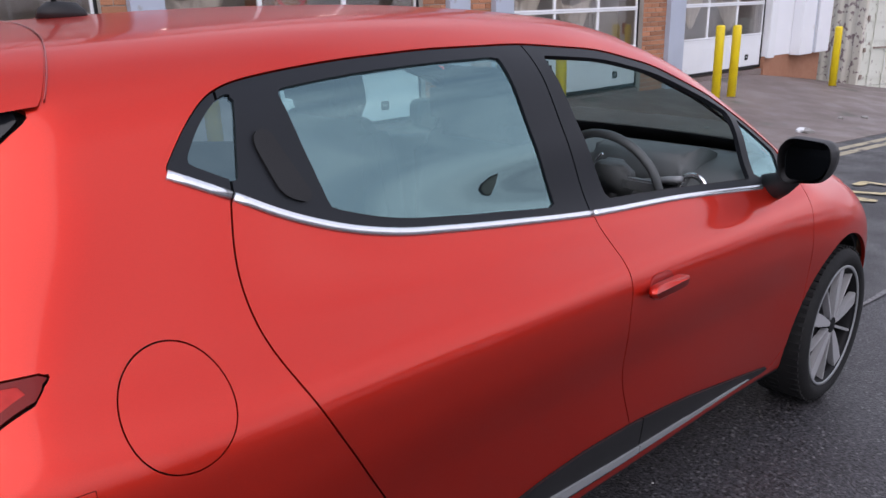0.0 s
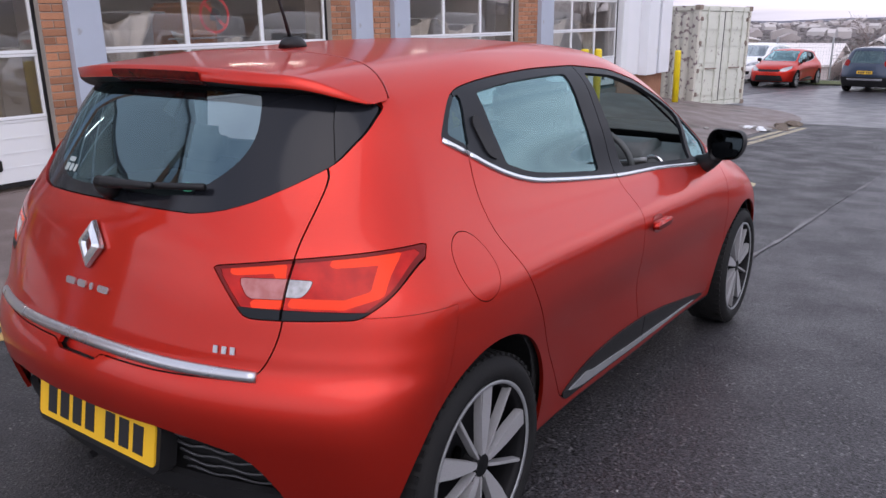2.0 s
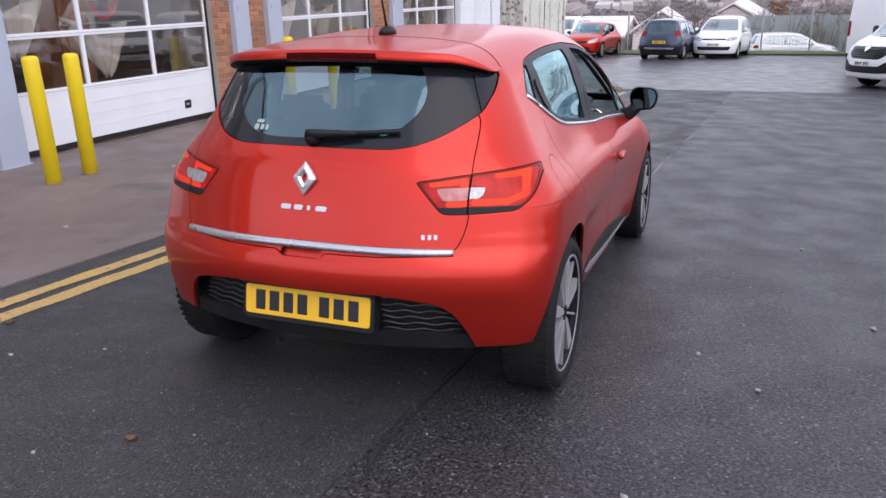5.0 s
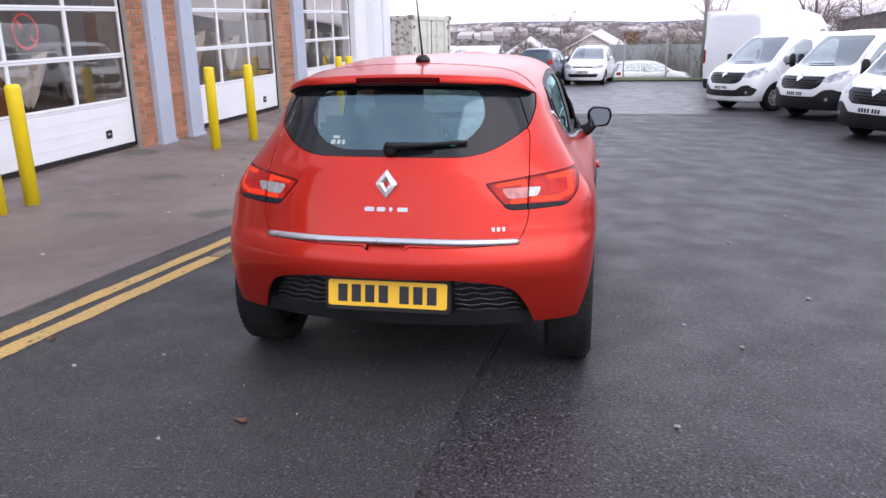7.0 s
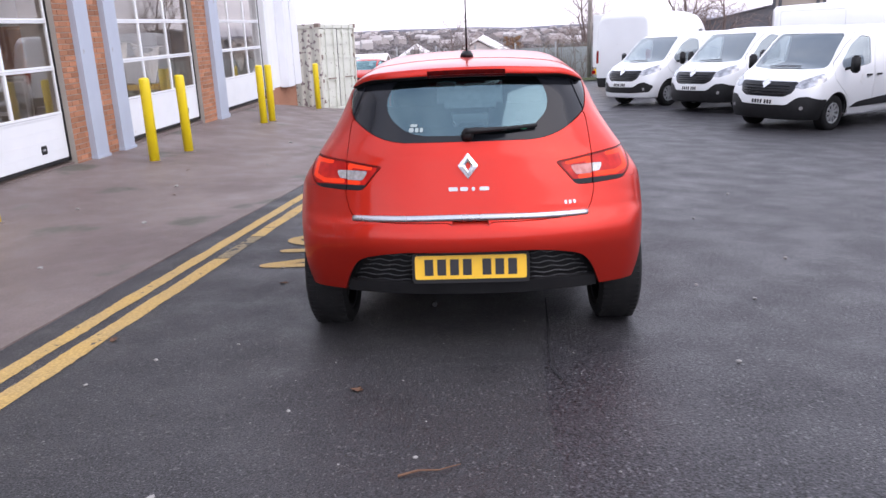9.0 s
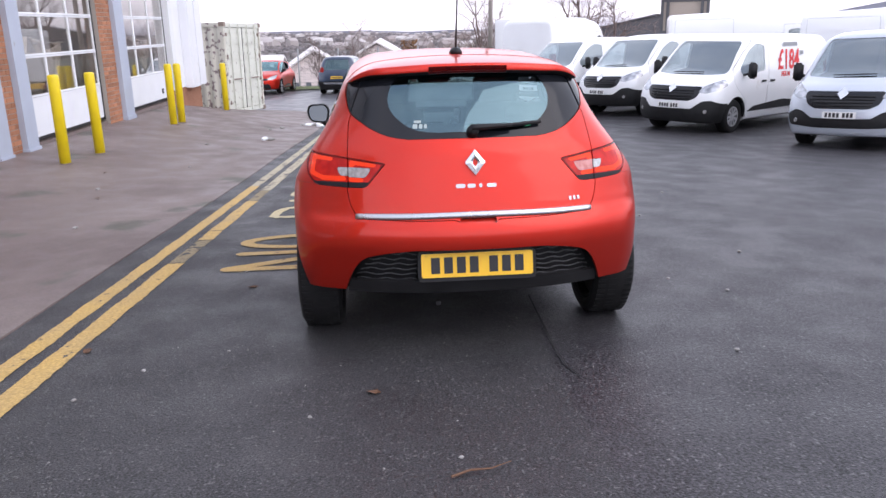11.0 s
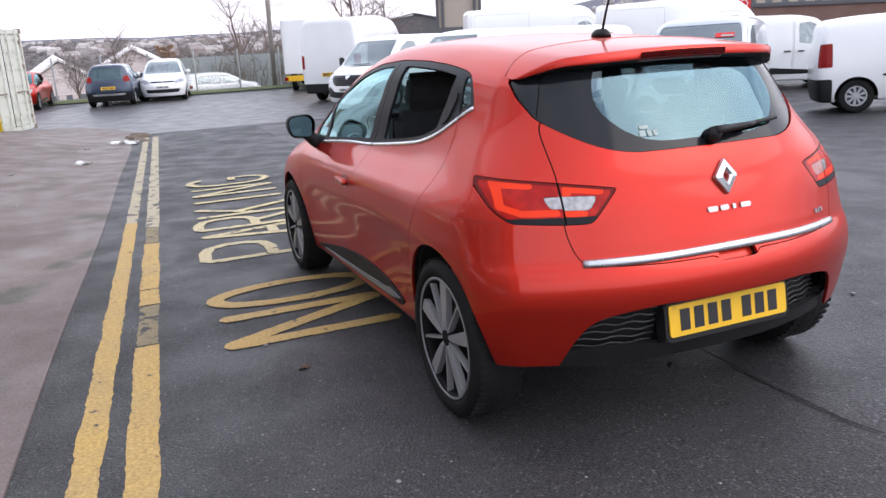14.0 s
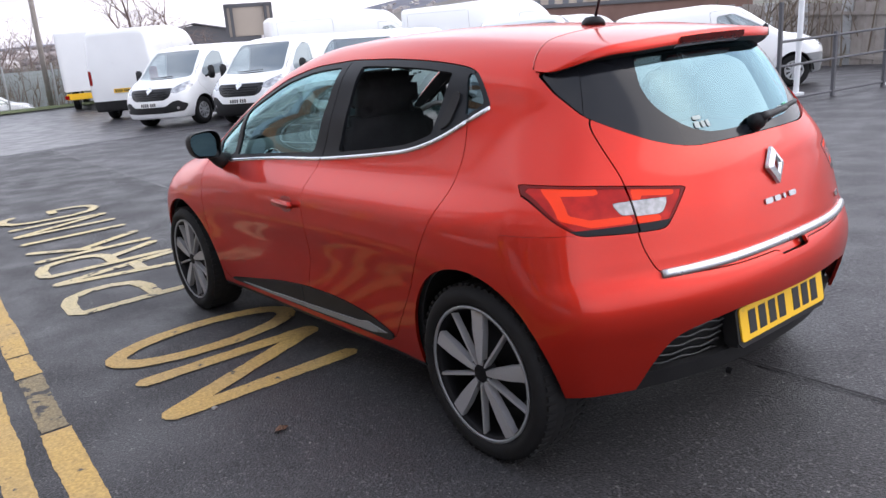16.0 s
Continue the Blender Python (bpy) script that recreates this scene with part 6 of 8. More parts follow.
part("sale_sticker", slab(eased([(-0.16, -0.05), (0.16, -0.05), (0.16, 0.06), (-0.16, 0.06)], 0.02), 0.002, "Z", 0, m), RED_PRINT, v4, "red and white windscreen sticker")
part("sale_sticker_text", slab([(-0.06, -0.035), (0.14, -0.035), (0.14, 0.01), (-0.06, 0.01)], 0.003, "Z", 0, m), WHITE_PRINT, v4)
# Price lettering on one van's side.
m = seat_pose(VAN_FORM, 1.50, 1.24, "L", 0.004)
words("price_lettering", "£184", RED_PRINT, m, 0.40, 0.80, 0.001, white_van, "red price lettering", 0.012)
for a, b, w, mat in ((0.22, 0.47, 0.62, SILVER_TRIM), (0.98, 0.28, 0.14, SILVER_TRIM)):
    part("lettering_bar", slab([(a, b), (a + w, b), (a + w, b + 0.085), (a, b + 0.085)], 0.002, "Z", 0, m), mat, white_van)

words("price_lettering", "PER M", RED_PRINT, m @ pose(0.16, -0.16, 0), 0.10, 0.95, 0.001, white_van, "small red lettering", 0.004)

# Tall vans behind the row.
TALL_FORM = Form(
    heights=(0.2, 0.5, 1.0, 1.3, 1.8, 2.3, 2.55), stations=(-1.1, 0.5, 3.0, 3.7, 4.55),
    widths=((0.95, 1.0, 1.02, 1.02, 0.99, 0.93, 0.84), (0.97, 1.02, 1.03, 1.03, 1.0, 0.94, 0.85), (0.97, 1.02, 1.03, 1.02, 0.96, 0.86, 0.76), (0.96, 1.02, 1.02, 0.98, 0.88, 0.76, 0.7), (0.86, 0.95, 0.94, 0.86, 0.74, 0.66, 0.6)),
    top=((-1.2, 0.0, 2.4, 2.9, 3.2, 3.55, 3.85, 4.2, 4.6), (2.46, 2.5, 2.5, 2.4, 2.16, 1.70, 1.36, 1.2, 0.95)),
    rear=((0.2, 0.6, 2.5), (-1.1, -1.13, -1.08)), bow=((0.3, 2.6), (0.05, 0.05), (4.0, 4.0), 1.0),
    front=((0.2, 0.5, 0.9, 1.2), (4.5, 4.55, 4.5, 4.3)), nose=(0.3, 0.95, 2.5), crown=0.015, floor=0.26, round_top=0.14, core=(-0.4, 3.6, 1.0))
tall = build_vehicle("tall_van", "tall white high-roof delivery van", TALL_FORM, (np.arange(-1.25, 4.66, 0.075), np.linspace(0, 1.12, 18), np.arange(0.16, 2.66, 0.065)), WHITE,
                     ((0.0, 0.35, 0.41), (3.68, 0.35, 0.42)), ((0.0, 0.86, 0.345, 0.205, 0.22), (3.68, 0.86, 0.345, 0.205, 0.22)),
                     [[(2.55, 1.32), (2.55, 1.95), (2.9, 1.98), (3.45, 1.45), (3.45, 1.30)]], [(-0.84, 1.34), (0.84, 1.34), (0.72, 2.16), (-0.72, 2.16)], None,
                     (("headlamp", [(0.6, 0.95), (0.62, 1.2), (0.9, 1.3), (0.95, 1.0)], LAMP_HEAD, "clear headlamp", True), ("grille", [(-0.5, 0.75), (-0.5, 1.0), (0.5, 1.0), (0.5, 0.75)], GLOSS, "black grille", False)),
                     (("tail_lamp", [(0.88, 1.0), (0.88, 1.4), (1.05, 1.4), (1.05, 1.0)], RED_DARK, "upright red tail lamp", True), ("rear_bumper", [(-1.05, 0.2), (-1.05, 0.55), (1.05, 0.55), (1.05, 0.2)], BLACK, "black rear bumper", False)),
                     [("rub_strip", [(0.5, 0.5), (0.5, 0.64), (3.1, 0.64), (3.1, 0.5)], BLACK, "black rub strip")],
                     [("front_door", [(2.4, 0.45), (2.4, 2.1), (2.95, 2.1), (3.6, 1.5), (3.6, 0.8), (3.2, 0.45)]), ("rear_leaf", [(-0.9, 0.6), (-0.9, 2.3), (0.9, 2.3), (0.9, 0.6)])], 2.6, group="tall vans")
add_plates(tall, TALL_FORM, 0.6, 0.82)
tall.matrix_basis = park(tall, 21.8, -10.6, 252) @ Matrix.Diagonal((1, 1, 1.08, 1))
copy_thing(tall, park(tall, 17.5, -13.0, 232) @ Matrix.Diagonal((1, 1, 0.93, 1)))
copy_thing(tall, park(tall, 23.6, -5.6, -40))

# A box lorry with its plain white body beside them.
lorry = thing("box_lorry", park(None, 32.0, -6.6, -20), "white box-bodied lorry with tail lift", "lorry")
part("box_body", box((-1.6, -1.02, 0.75), (2.4, 1.02, 2.95), 0.03), WHITE, lorry)
part("rear_shutter", box((-1.64, -0.96, 0.75), (-1.60, 0.96, 2.9), 0.015), WHITE, lorry, "white roller shutter")
part("tail_lift", box((-1.70, -0.95, 0.45), (-1.62, 0.95, 0.68), 0.01), PLATE, lorry, "yellow marker board")
for y in (-0.95, 0.95):
    part("tail_lamp", box((-1.72, y - 0.08, 0.48), (-1.68, y + 0.08, 0.62), 0.01), RED_DARK, lorry, "red tail lamp")
part("cab", box((2.45, -0.95, 0.45), (3.95, 0.95, 2.1), 0.18, segments=3), WHITE, lorry, "", True)
for x in (0.0, 3.3):
    for y in (-0.82, 0.82):
        build_wheel(lorry, x, y, 0.36, 0.21, 0.22, STEEL)

# Small delivery van seen from its side.
SMALL_FORM = Form(
    heights=(0.2, 0.45, 0.75, 1.0, 1.2, 1.55, 1.82), stations=(-0.72, 0.0, 1.2, 2.2, 2.8, 3.5),
    widths=((0.82, 0.87, 0.89, 0.88, 0.86, 0.80, 0.70), (0.84, 0.90, 0.915, 0.905, 0.885, 0.82, 0.72), (0.84, 0.895, 0.91, 0.90, 0.88, 0.81, 0.71), (0.84, 0.90, 0.91, 0.89, 0.84, 0.73, 0.63), (0.83, 0.90, 0.905, 0.86, 0.78, 0.66, 0.56), (0.74, 0.82, 0.82, 0.74, 0.66, 0.55, 0.5)),
    top=((-0.8, -0.4, 0.6, 1.4, 1.75, 2.1, 2.45, 2.7, 3.1, 3.4, 3.55), (1.74, 1.79, 1.82, 1.79, 1.70, 1.46, 1.20, 1.10, 1.02, 0.92, 0.78)),
    rear=((0.2, 0.5, 1.0, 1.8), (-0.66, -0.72, -0.70, -0.60)), bow=((0.3, 2.0), (0.07, 0.07), (3.5, 3.5), 0.85),
    front=((0.2, 0.5, 0.8, 1.0), (3.44, 3.5, 3.44, 3.2)), nose=(0.3, 0.8, 2.4), crown=0.03, floor=0.22, round_top=0.14, core=(0.0, 2.7, 0.75))
small = build_vehicle("delivery_van", "small white delivery van with dark rub strip and steel wheels", SMALL_FORM, (np.arange(-0.86, 3.62, 0.05), np.linspace(0, 1.0, 20), np.arange(0.14, 1.94, 0.045)), WHITE,
                      ((0.0, 0.31, 0.37), (2.70, 0.31, 0.38)), ((0.0, 0.765, 0.315, 0.195, 0.2), (2.70, 0.765, 0.315, 0.195, 0.2)),
                      [[(1.22, 1.12), (1.22, 1.55), (1.56, 1.57), (2.05, 1.30), (2.25, 1.12)]], [(-0.72, 1.16), (0.72, 1.16), (0.60, 1.64), (-0.60, 1.64)], None,
                      (("headlamp", [(0.50, 0.72), (0.55, 0.98), (0.82, 1.06), (0.85, 0.80)], LAMP_HEAD, "clear headlamp", True), ("front_bumper", [(-0.95, 0.2), (-0.95, 0.62), (0.95, 0.62), (0.95, 0.2)], SILVER_TRIM, "grey front bumper", False)),
                      (("tail_lamp", [(0.76, 0.88), (0.74, 1.32), (0.95, 1.32), (0.95, 0.88)], RED_DARK, "upright red tail lamp", True), ("rear_bumper", [(-0.95, 0.2), (-0.95, 0.66), (0.95, 0.66), (0.95, 0.2)], BLACK, "black rear bumper", False)),
                      [("rub_strip", [(0.42, 0.66), (0.42, 0.705), (1.9, 0.705), (1.9, 0.66)], BLACK, "dark rub strip")],
                      [("front_door", [(1.10, 0.36), (1.10, 1.66), (1.62, 1.66), (2.40, 1.12), (2.38, 0.72), (2.18, 0.36)])], 1.5, group="")
add_handles(small, SMALL_FORM, ((1.25, 0.94),), SILVER_TRIM)
add_mirrors(small, SMALL_FORM, 2.1, 1.08, BLACK)
small.matrix_basis = park(small, 8.70, -11.74, 228)

# Cars along the far edge of the yard.
MPV_FORM = Form(
    heights=(0.2, 0.45, 0.7, 0.9, 1.0, 1.3, 1.6), stations=(-0.78, 0.0, 1.3, 2.2, 2.75, 3.6),
    widths=((0.78, 0.84, 0.86, 0.84, 0.80, 0.70, 0.58), (0.84, 0.90, 0.92, 0.90, 0.85, 0.74, 0.62), (0.84, 0.885, 0.905, 0.89, 0.85, 0.755, 0.64), (0.84, 0.89, 0.91, 0.885, 0.84, 0.70, 0.58), (0.84, 0.90, 0.91, 0.86, 0.80, 0.64, 0.54), (0.74, 0.82, 0.80, 0.70, 0.64, 0.54, 0.48)),
    top=((-0.85, -0.4, 0.3, 1.0, 1.5, 1.9, 2.3, 2.6, 3.1, 3.4, 3.6), (1.52, 1.60, 1.64, 1.64, 1.58, 1.42, 1.18, 1.06, 0.96, 0.84, 0.7)),
    rear=((0.2, 0.5, 0.9, 1.2, 1.6), (-0.68, -0.78, -0.74, -0.64, -0.42)), bow=((0.3, 2.0), (0.14, 0.2), (3.0, 3.0), 0.85),
    front=((0.2, 0.45, 0.65, 0.9), (3.52, 3.57, 3.53, 3.3)), nose=(0.34, 0.8, 2.4), crown=0.04, floor=0.2, round_top=0.14, core=(0.1, 2.7, 0.72))


MPV_REAR = (("tail_lamp", [(0.60, 0.86), (0.62, 1.0), (0.92, 1.04), (0.92, 0.86)], RED_DARK, "red tail lamp", True), ("rear_skirt", [(-0.7, 0.2), (-0.7, 0.42), (0.7, 0.42), (0.7, 0.2)], SILVER_TRIM, "silver-grey rear skid panel", False))
CROSS_REAR = (("tail_lamp", [(0.60, 0.93), (0.56, 1.12), (0.68, 1.19), (0.92, 1.13), (0.92, 1.0)], RED_DARK, "tall red tail lamp", True), ("skid_bar", [(-0.58, 0.43), (-0.62, 0.51), (0.62, 0.51), (0.58, 0.43)], CHROME, "silver skid bar", False),
              ("rear_skirt", [(-0.95, 0.2), (-0.95, 0.55), (0.95, 0.55), (0.95, 0.2)], BLACK, "black lower bumper", False))


def build_mpv(label, paint, form, rear=MPV_REAR, rear_mat=None):
    t = build_vehicle("family_car", label, form, (np.arange(-0.92, 3.72, 0.055), np.linspace(0, 1.02, 19), np.arange(0.12, 1.76, 0.045)), paint,
                      ((0.0, 0.32, 0.37), (2.70, 0.32, 0.38)), ((0.0, 0.765, 0.325, 0.21, 0.21), (2.70, 0.765, 0.325, 0.21, 0.21)),
                      [[(-0.30, 1.10), (-0.18, 1.40), (0.1, 1.47), (0.52, 1.49), (0.54, 1.04)], [(0.60, 1.04), (0.58, 1.49), (0.98, 1.49), (1.02, 1.02)], [(1.08, 1.02), (1.06, 1.49), (1.4, 1.45), (1.85, 1.24), (2.12, 1.03)]],
                      [(-0.74, 1.08), (0.74, 1.08), (0.58, 1.53), (-0.58, 1.53)], [(-0.58, 1.05), (-0.50, 1.48), (0.50, 1.48), (0.58, 1.05)],
                      (("headlamp", [(0.46, 0.70), (0.50, 0.80), (0.80, 0.90), (0.84, 0.76), (0.60, 0.68)], LAMP_HEAD, "clear headlamp", True), ("grille", [(-0.46, 0.735), (-0.46, 0.79), (0.46, 0.79), (0.46, 0.735)], GLOSS, "thin black grille", False),
                       ("lower_intake", [(-0.60, 0.34), (-0.66, 0.48), (0.66, 0.48), (0.60, 0.34)], BLACK, "black lower intake", False)),
                      rear,
                      [], [("rear_door", [(0.12, 0.40), (0.0, 0.9), (0.12, 1.5), (1.02, 1.52), (1.04, 0.40)]), ("front_door", [(1.06, 0.40), (1.04, 1.52), (1.5, 1.5), (2.2, 1.06), (2.2, 0.5), (2.1, 0.40)])], 1.5, ALLOY, "car", "cars at the yard edge", rear_mat)
    ellipse_emblem(t, form, 0.76, 0.85)
    add_mirrors(t, form, 2.0, 1.0, paint, (0.10, 0.16, 0.12), 0.07)
    add_plates(t, form, 0.56, 0.72)
    add_handles(t, form, ((0.95, 0.88), (0.2, 0.92)), paint)
    return t


mpv = build_mpv("white family car parked beside the fence", WHITE, MPV_FORM)
mpv.matrix_basis = park(mpv, 31.6, -0.25, 172, back=2.7)
copy_thing(mpv, park(mpv, 34.5, 7.2, 168, back=2.7))
cross = build_mpv("dark blue compact crossover with black bumper and silver skid bar", NAVY, MPV_FORM, CROSS_REAR, GLASS_PRIVACY)
cross.matrix_basis = park(cross, 30.5, 1.75, -9) @ Matrix.Diagonal((0.96, 0.97, 0.96, 1))
low_car = build_mpv("white hatchback behind the fence on lower ground", WHITE, MPV_FORM)
low_car.matrix_basis = park(low_car, 38.2, -2.2, -78, drop=0.65) @ Matrix.Diagonal((0.95, 0.95, 0.9, 1))
red2 = copy_thing(car, park(car, 31.5, 5.2, 173, back=2.6))
tagged(red2, "red hatchback with headlamps facing, parked beside the fence")


# ---- the shipping container at the end of the forecourt ----
def build_container():
    m = pose(18.9, 4.5, -0.86, 0, 1.2, -16.5)
    t = thing("shipping_container", m, "weathered cream steel shipping container with flaking paint and rust", "container")
    w, d, h = 2.44, 6.06, 2.59
    for x in (0.0, w - 0.10):
        for y in (0.0, d - 0.12):
            part("corner_post", box((x, y, 0.0), (x + 0.10, y + 0.12, h), 0.012), CONTAINER, t)
            for z in (0.0, h - 0.12):
                part("corner_casting", box((x - 0.012, y - 0.012, z), (x + 0.14, y + 0.14, z + 0.12), 0.01), RUST, t, "rusty corner casting")
    for z in (0.02, h - 0.14):
        part("end_rail", box((0.1, 0.005, z), (w - 0.1, 0.09, z + 0.12), 0.008), CONTAINER_DOOR, t)
        for x in (0.0, w - 0.08):
            part("side_rail", box((x, 0.1, z), (x + 0.08, d - 0.1, z + 0.12), 0.008), CONTAINER, t)
    # Corrugated long sides.
    for x0, sgn in ((0.02, 1), (w - 0.02, -1)):
        verts, faces, k = [], [], 0
        y, step = 0.12, 0
        prof = []
        while y < d - 0.12:
            for dy, dx in ((0.0, 0.0), (0.07, 0.0), (0.14, 0.036), (0.21, 0.036)):
                prof.append((y + dy, dx))
            y += 0.28
        for yy, dx in prof:
            verts += [(x0 + sgn * dx, min(yy, d - 0.1), 0.13), (x0 + sgn * dx, min(yy, d - 0.1), h - 0.13)]
        faces = [(2 * i, 2 * i + 2, 2 * i + 3, 2 * i + 1) for i in range(len(prof) - 1)]
        mesh_object("side_sheet", verts, faces, CONTAINER, t, "corrugated side sheet with flaking paint")
    part("roof_sheet", box((0.05, 0.05, h - 0.05), (w - 0.05, d - 0.05, h - 0.02)), CONTAINER, t)
    part("floor_sheet", box((0.05, 0.05, 0.05), (w - 0.05, d - 0.05, 0.12)), RUST, t)
    part("back_sheet", box((0.1, d - 0.06, 0.1), (w - 0.1, d - 0.03, h - 0.1)), CONTAINER, t)
    for k in range(2):
        x0 = 0.11 + k * 1.115
        leaf = part("door_leaf", box((x0, 0.03, 0.15), (x0 + 1.10, 0.07, h - 0.15), 0.008), CONTAINER_DOOR, t, "chalky cream door leaf")
        for j in range(5):
            z = 0.30 + 0.42 * j
            part("door_rib", box((x0 + 0.05, 0.012, z), (x0 + 1.05, 0.032, z + 0.20), 0.008), CONTAINER_DOOR, leaf)
        for q in (0.28, 0.80):
            part("lock_rod", rod((x0 + q, -0.012, 0.05), (x0 + q, -0.012, h - 0.05), 0.017), CONTAINER_DOOR, leaf, "upright locking rod")
            for z in (0.35, 0.9, 1.7, 2.3):
                part("rod_bracket", box((x0 + q - 0.05, -0.034, z), (x0 + q + 0.05, 0.012, z + 0.06), 0.006), CONTAINER_DOOR, leaf)
            part("lock_handle", box((x0 + q, -0.045, 0.98), (x0 + q + 0.30 * (1 if q < 0.5 else -1), -0.025, 1.02), 0.004), RUST, leaf)
        for z in (0.3, 0.9, 1.6, 2.2):
            part("hinge", box((x0 + (0.0 if k == 0 else 1.02), -0.01, z), (x0 + (0.08 if k == 0 else 1.10), 0.03, z + 0.10), 0.006), RUST, leaf)
    part("door_gap", box((1.213, 0.02, 0.15), (1.224, 0.05, h - 0.15)), BLACK, t)


build_container()


# ---- fence, posts, verge and rough growth at the yard's far edge ----
GRASS = material("short_winter_grass", (0.07, 0.10, 0.03), 0.9, other=(0.11, 0.12, 0.05), mix=(2.0, 0.5))
MESH_WIRE = material("green_coated_wire", (0.16, 0.18, 0.17), 0.6)
BARK = material("grey_brown_bark", (0.10, 0.075, 0.06), 0.9, other=(0.15, 0.12, 0.10), mix=(6, 0.5), bump=0.5, bump_scale=40)
TWIG = material("bare_brown_twigs", (0.16, 0.12, 0.11), 0.9)
HEDGE = material("brown_winter_scrub", (0.17, 0.13, 0.105), 0.95, other=(0.14, 0.12, 0.09), mix=(3, 0.5))
TIMBER = material("weathered_pole_timber", (0.30, 0.27, 0.25), 0.85, other=(0.22, 0.19, 0.17), mix=(4, 0.5), bump=0.3, bump_scale=50)
verts, faces = [], []
for k in range(25):
    y = 5.0 - k * 0.8
    for x in (33.6 + 0.04 * k, 35.0, 38.5):
        verts.append((x, y, ground_z(x, y) + 0.05 + (0.08 if x > 34.5 and x < 38 else 0)))
    if k:
        a = 3 * k
        faces += [(a - 3, a - 2, a + 1, a), (a - 2, a - 1, a + 2, a + 1)]
tagged(mesh_object("verge", verts, faces, GRASS), "strip of short green grass at the yard edge", "grass", kind="structure")
fence = thing("wire_fence", pose(0, 0, 0), "green-grey wire mesh fence on slim posts", "fence")
FENCE = [(36.2, 8.5), (36.4, 4.0), (36.2, 0.0), (36.0, -4.0), (36.5, -8.0), (37.5, -13.0)]
for (x0, y0), (x1, y1) in zip(FENCE, FENCE[1:]):
    n = 2
    for k in range(n):
        x, y = x0 + (x1 - x0) * k / n, y0 + (y1 - y0) * k / n
        z = ground_z(x, y)
        part("fence_post", rod((x, y, z - 0.2), (x, y, z + 1.9), 0.04), STEEL, fence)
    bm = bmesh.new()
    z0, z1 = ground_z(x0, y0), ground_z(x1, y1)
    for k in range(12):
        h = 0.1 + 1.65 * k / 11
        add_tube(bm, [(x0, y0, z0 + h), (x1, y1, z1 + h)], 0.005, 4)
    for k in range(40):
        s = k / 40
        x, y, z = x0 + (x1 - x0) * s, y0 + (y1 - y0) * s, z0 + (z1 - z0) * s
        add_tube(bm, [(x, y, z + 0.08), (x, y, z + 1.78)], 0.004, 4)
    tagged(part("wire_mesh", bm, MESH_WIRE, fence, "welded wire mesh"), kind="stuff")


bm = box((40.6, -11.0, ground_z(40.6, -5) - 0.4), (40.64, -1.2, ground_z(40.6, -5) + 2.0))
part("fence_sheet", bm, material("green_grey_debris_netting", (0.26, 0.29, 0.29), 0.9, other=(0.33, 0.36, 0.36), mix=(2.0, 0.5)), fence, "green-grey netting tied to the wire")


def build_pole(x, y, tall, lean):
    t = thing("timber_pole", pose(x, y, ground_z(x, y) - 0.3, *lean), "grey weathered timber utility pole", "pole")
    part("shaft", add_tube(bmesh.new(), [(0, 0, 0), (0, 0, tall * 0.5), (0, 0, tall)], [0.12, 0.11, 0.09], 12), TIMBER, t, "", True)
    part("cap", rod((0, 0, tall), (0, 0, tall + 0.05), 0.12), STEEL, t)


build_pole(36.6, -5.75, 8.0, (0, -2.5, 0))


def grow(bm, p, d, length, r, level, rng):
    """One limb and the limbs that leave it."""
    pts, rs, q, w = [p.copy()], [r], p.copy(), d.copy()
    n = 4
    for k in range(n):
        w = (w + Vector((rng.uniform(-1, 1), rng.uniform(-1, 1), rng.uniform(-0.6, 0.9))) * 0.16).normalized()
        q = q + w * length / n
        pts.append(q.copy())
        rs.append(max(r * (1 - 0.72 * (k + 1) / n), 0.006))
    add_tube(bm, pts, rs, 5 if level < 2 else 3)
    if level >= 4:
        return
    for k in range(4 if level < 3 else 3):
        s = rng.uniform(0.35, 1.0)
        i = min(int(s * n), n - 1)
        base = pts[i].lerp(pts[i + 1], s * n - i)
        side = w.orthogonal().normalized()
        side.rotate(Matrix.Rotation(rng.uniform(0, 6.28), 3, w))
        grow(bm, base, (w * 0.75 + side * rng.uniform(0.5, 0.95)).normalized(), length * rng.uniform(0.5, 0.72), r * 0.42, level + 1, rng)


def build_tree(x, y, tall, seed, drop=0.0, label="bare winter tree with fine brown twigs"):
    rng = random.Random(seed)
    t = thing("bare_tree", pose(x, y, ground_z(x, y) - 0.2 - drop), label, "tree", "bare trees")
    bm = bmesh.new()
    pts = [Vector((0, 0, 0)), Vector((0.05, 0, tall * 0.2)), Vector((-0.03, 0.06, tall * 0.42))]
    add_tube(bm, pts, [tall * 0.026, tall * 0.02, tall * 0.015], 8)
    part("trunk", bm, BARK, t, "", True)
    bm = bmesh.new()
    for k in range(7):
        a = k * 2.4 + rng.uniform(-0.4, 0.4)
        base = pts[1].lerp(pts[2], 0.1 + 0.13 * k)
        grow(bm, base, Vector((math.cos(a) * 0.6, math.sin(a) * 0.6, 0.9)).normalized(), tall * rng.uniform(0.26, 0.36), tall * 0.010, 1, rng)
    grow(bm, pts[2], Vector((0, 0, 1)), tall * 0.4, tall * 0.013, 1, rng)
    tagged(part("crown", bm, TWIG, t, "bare twigs"), kind="stuff")


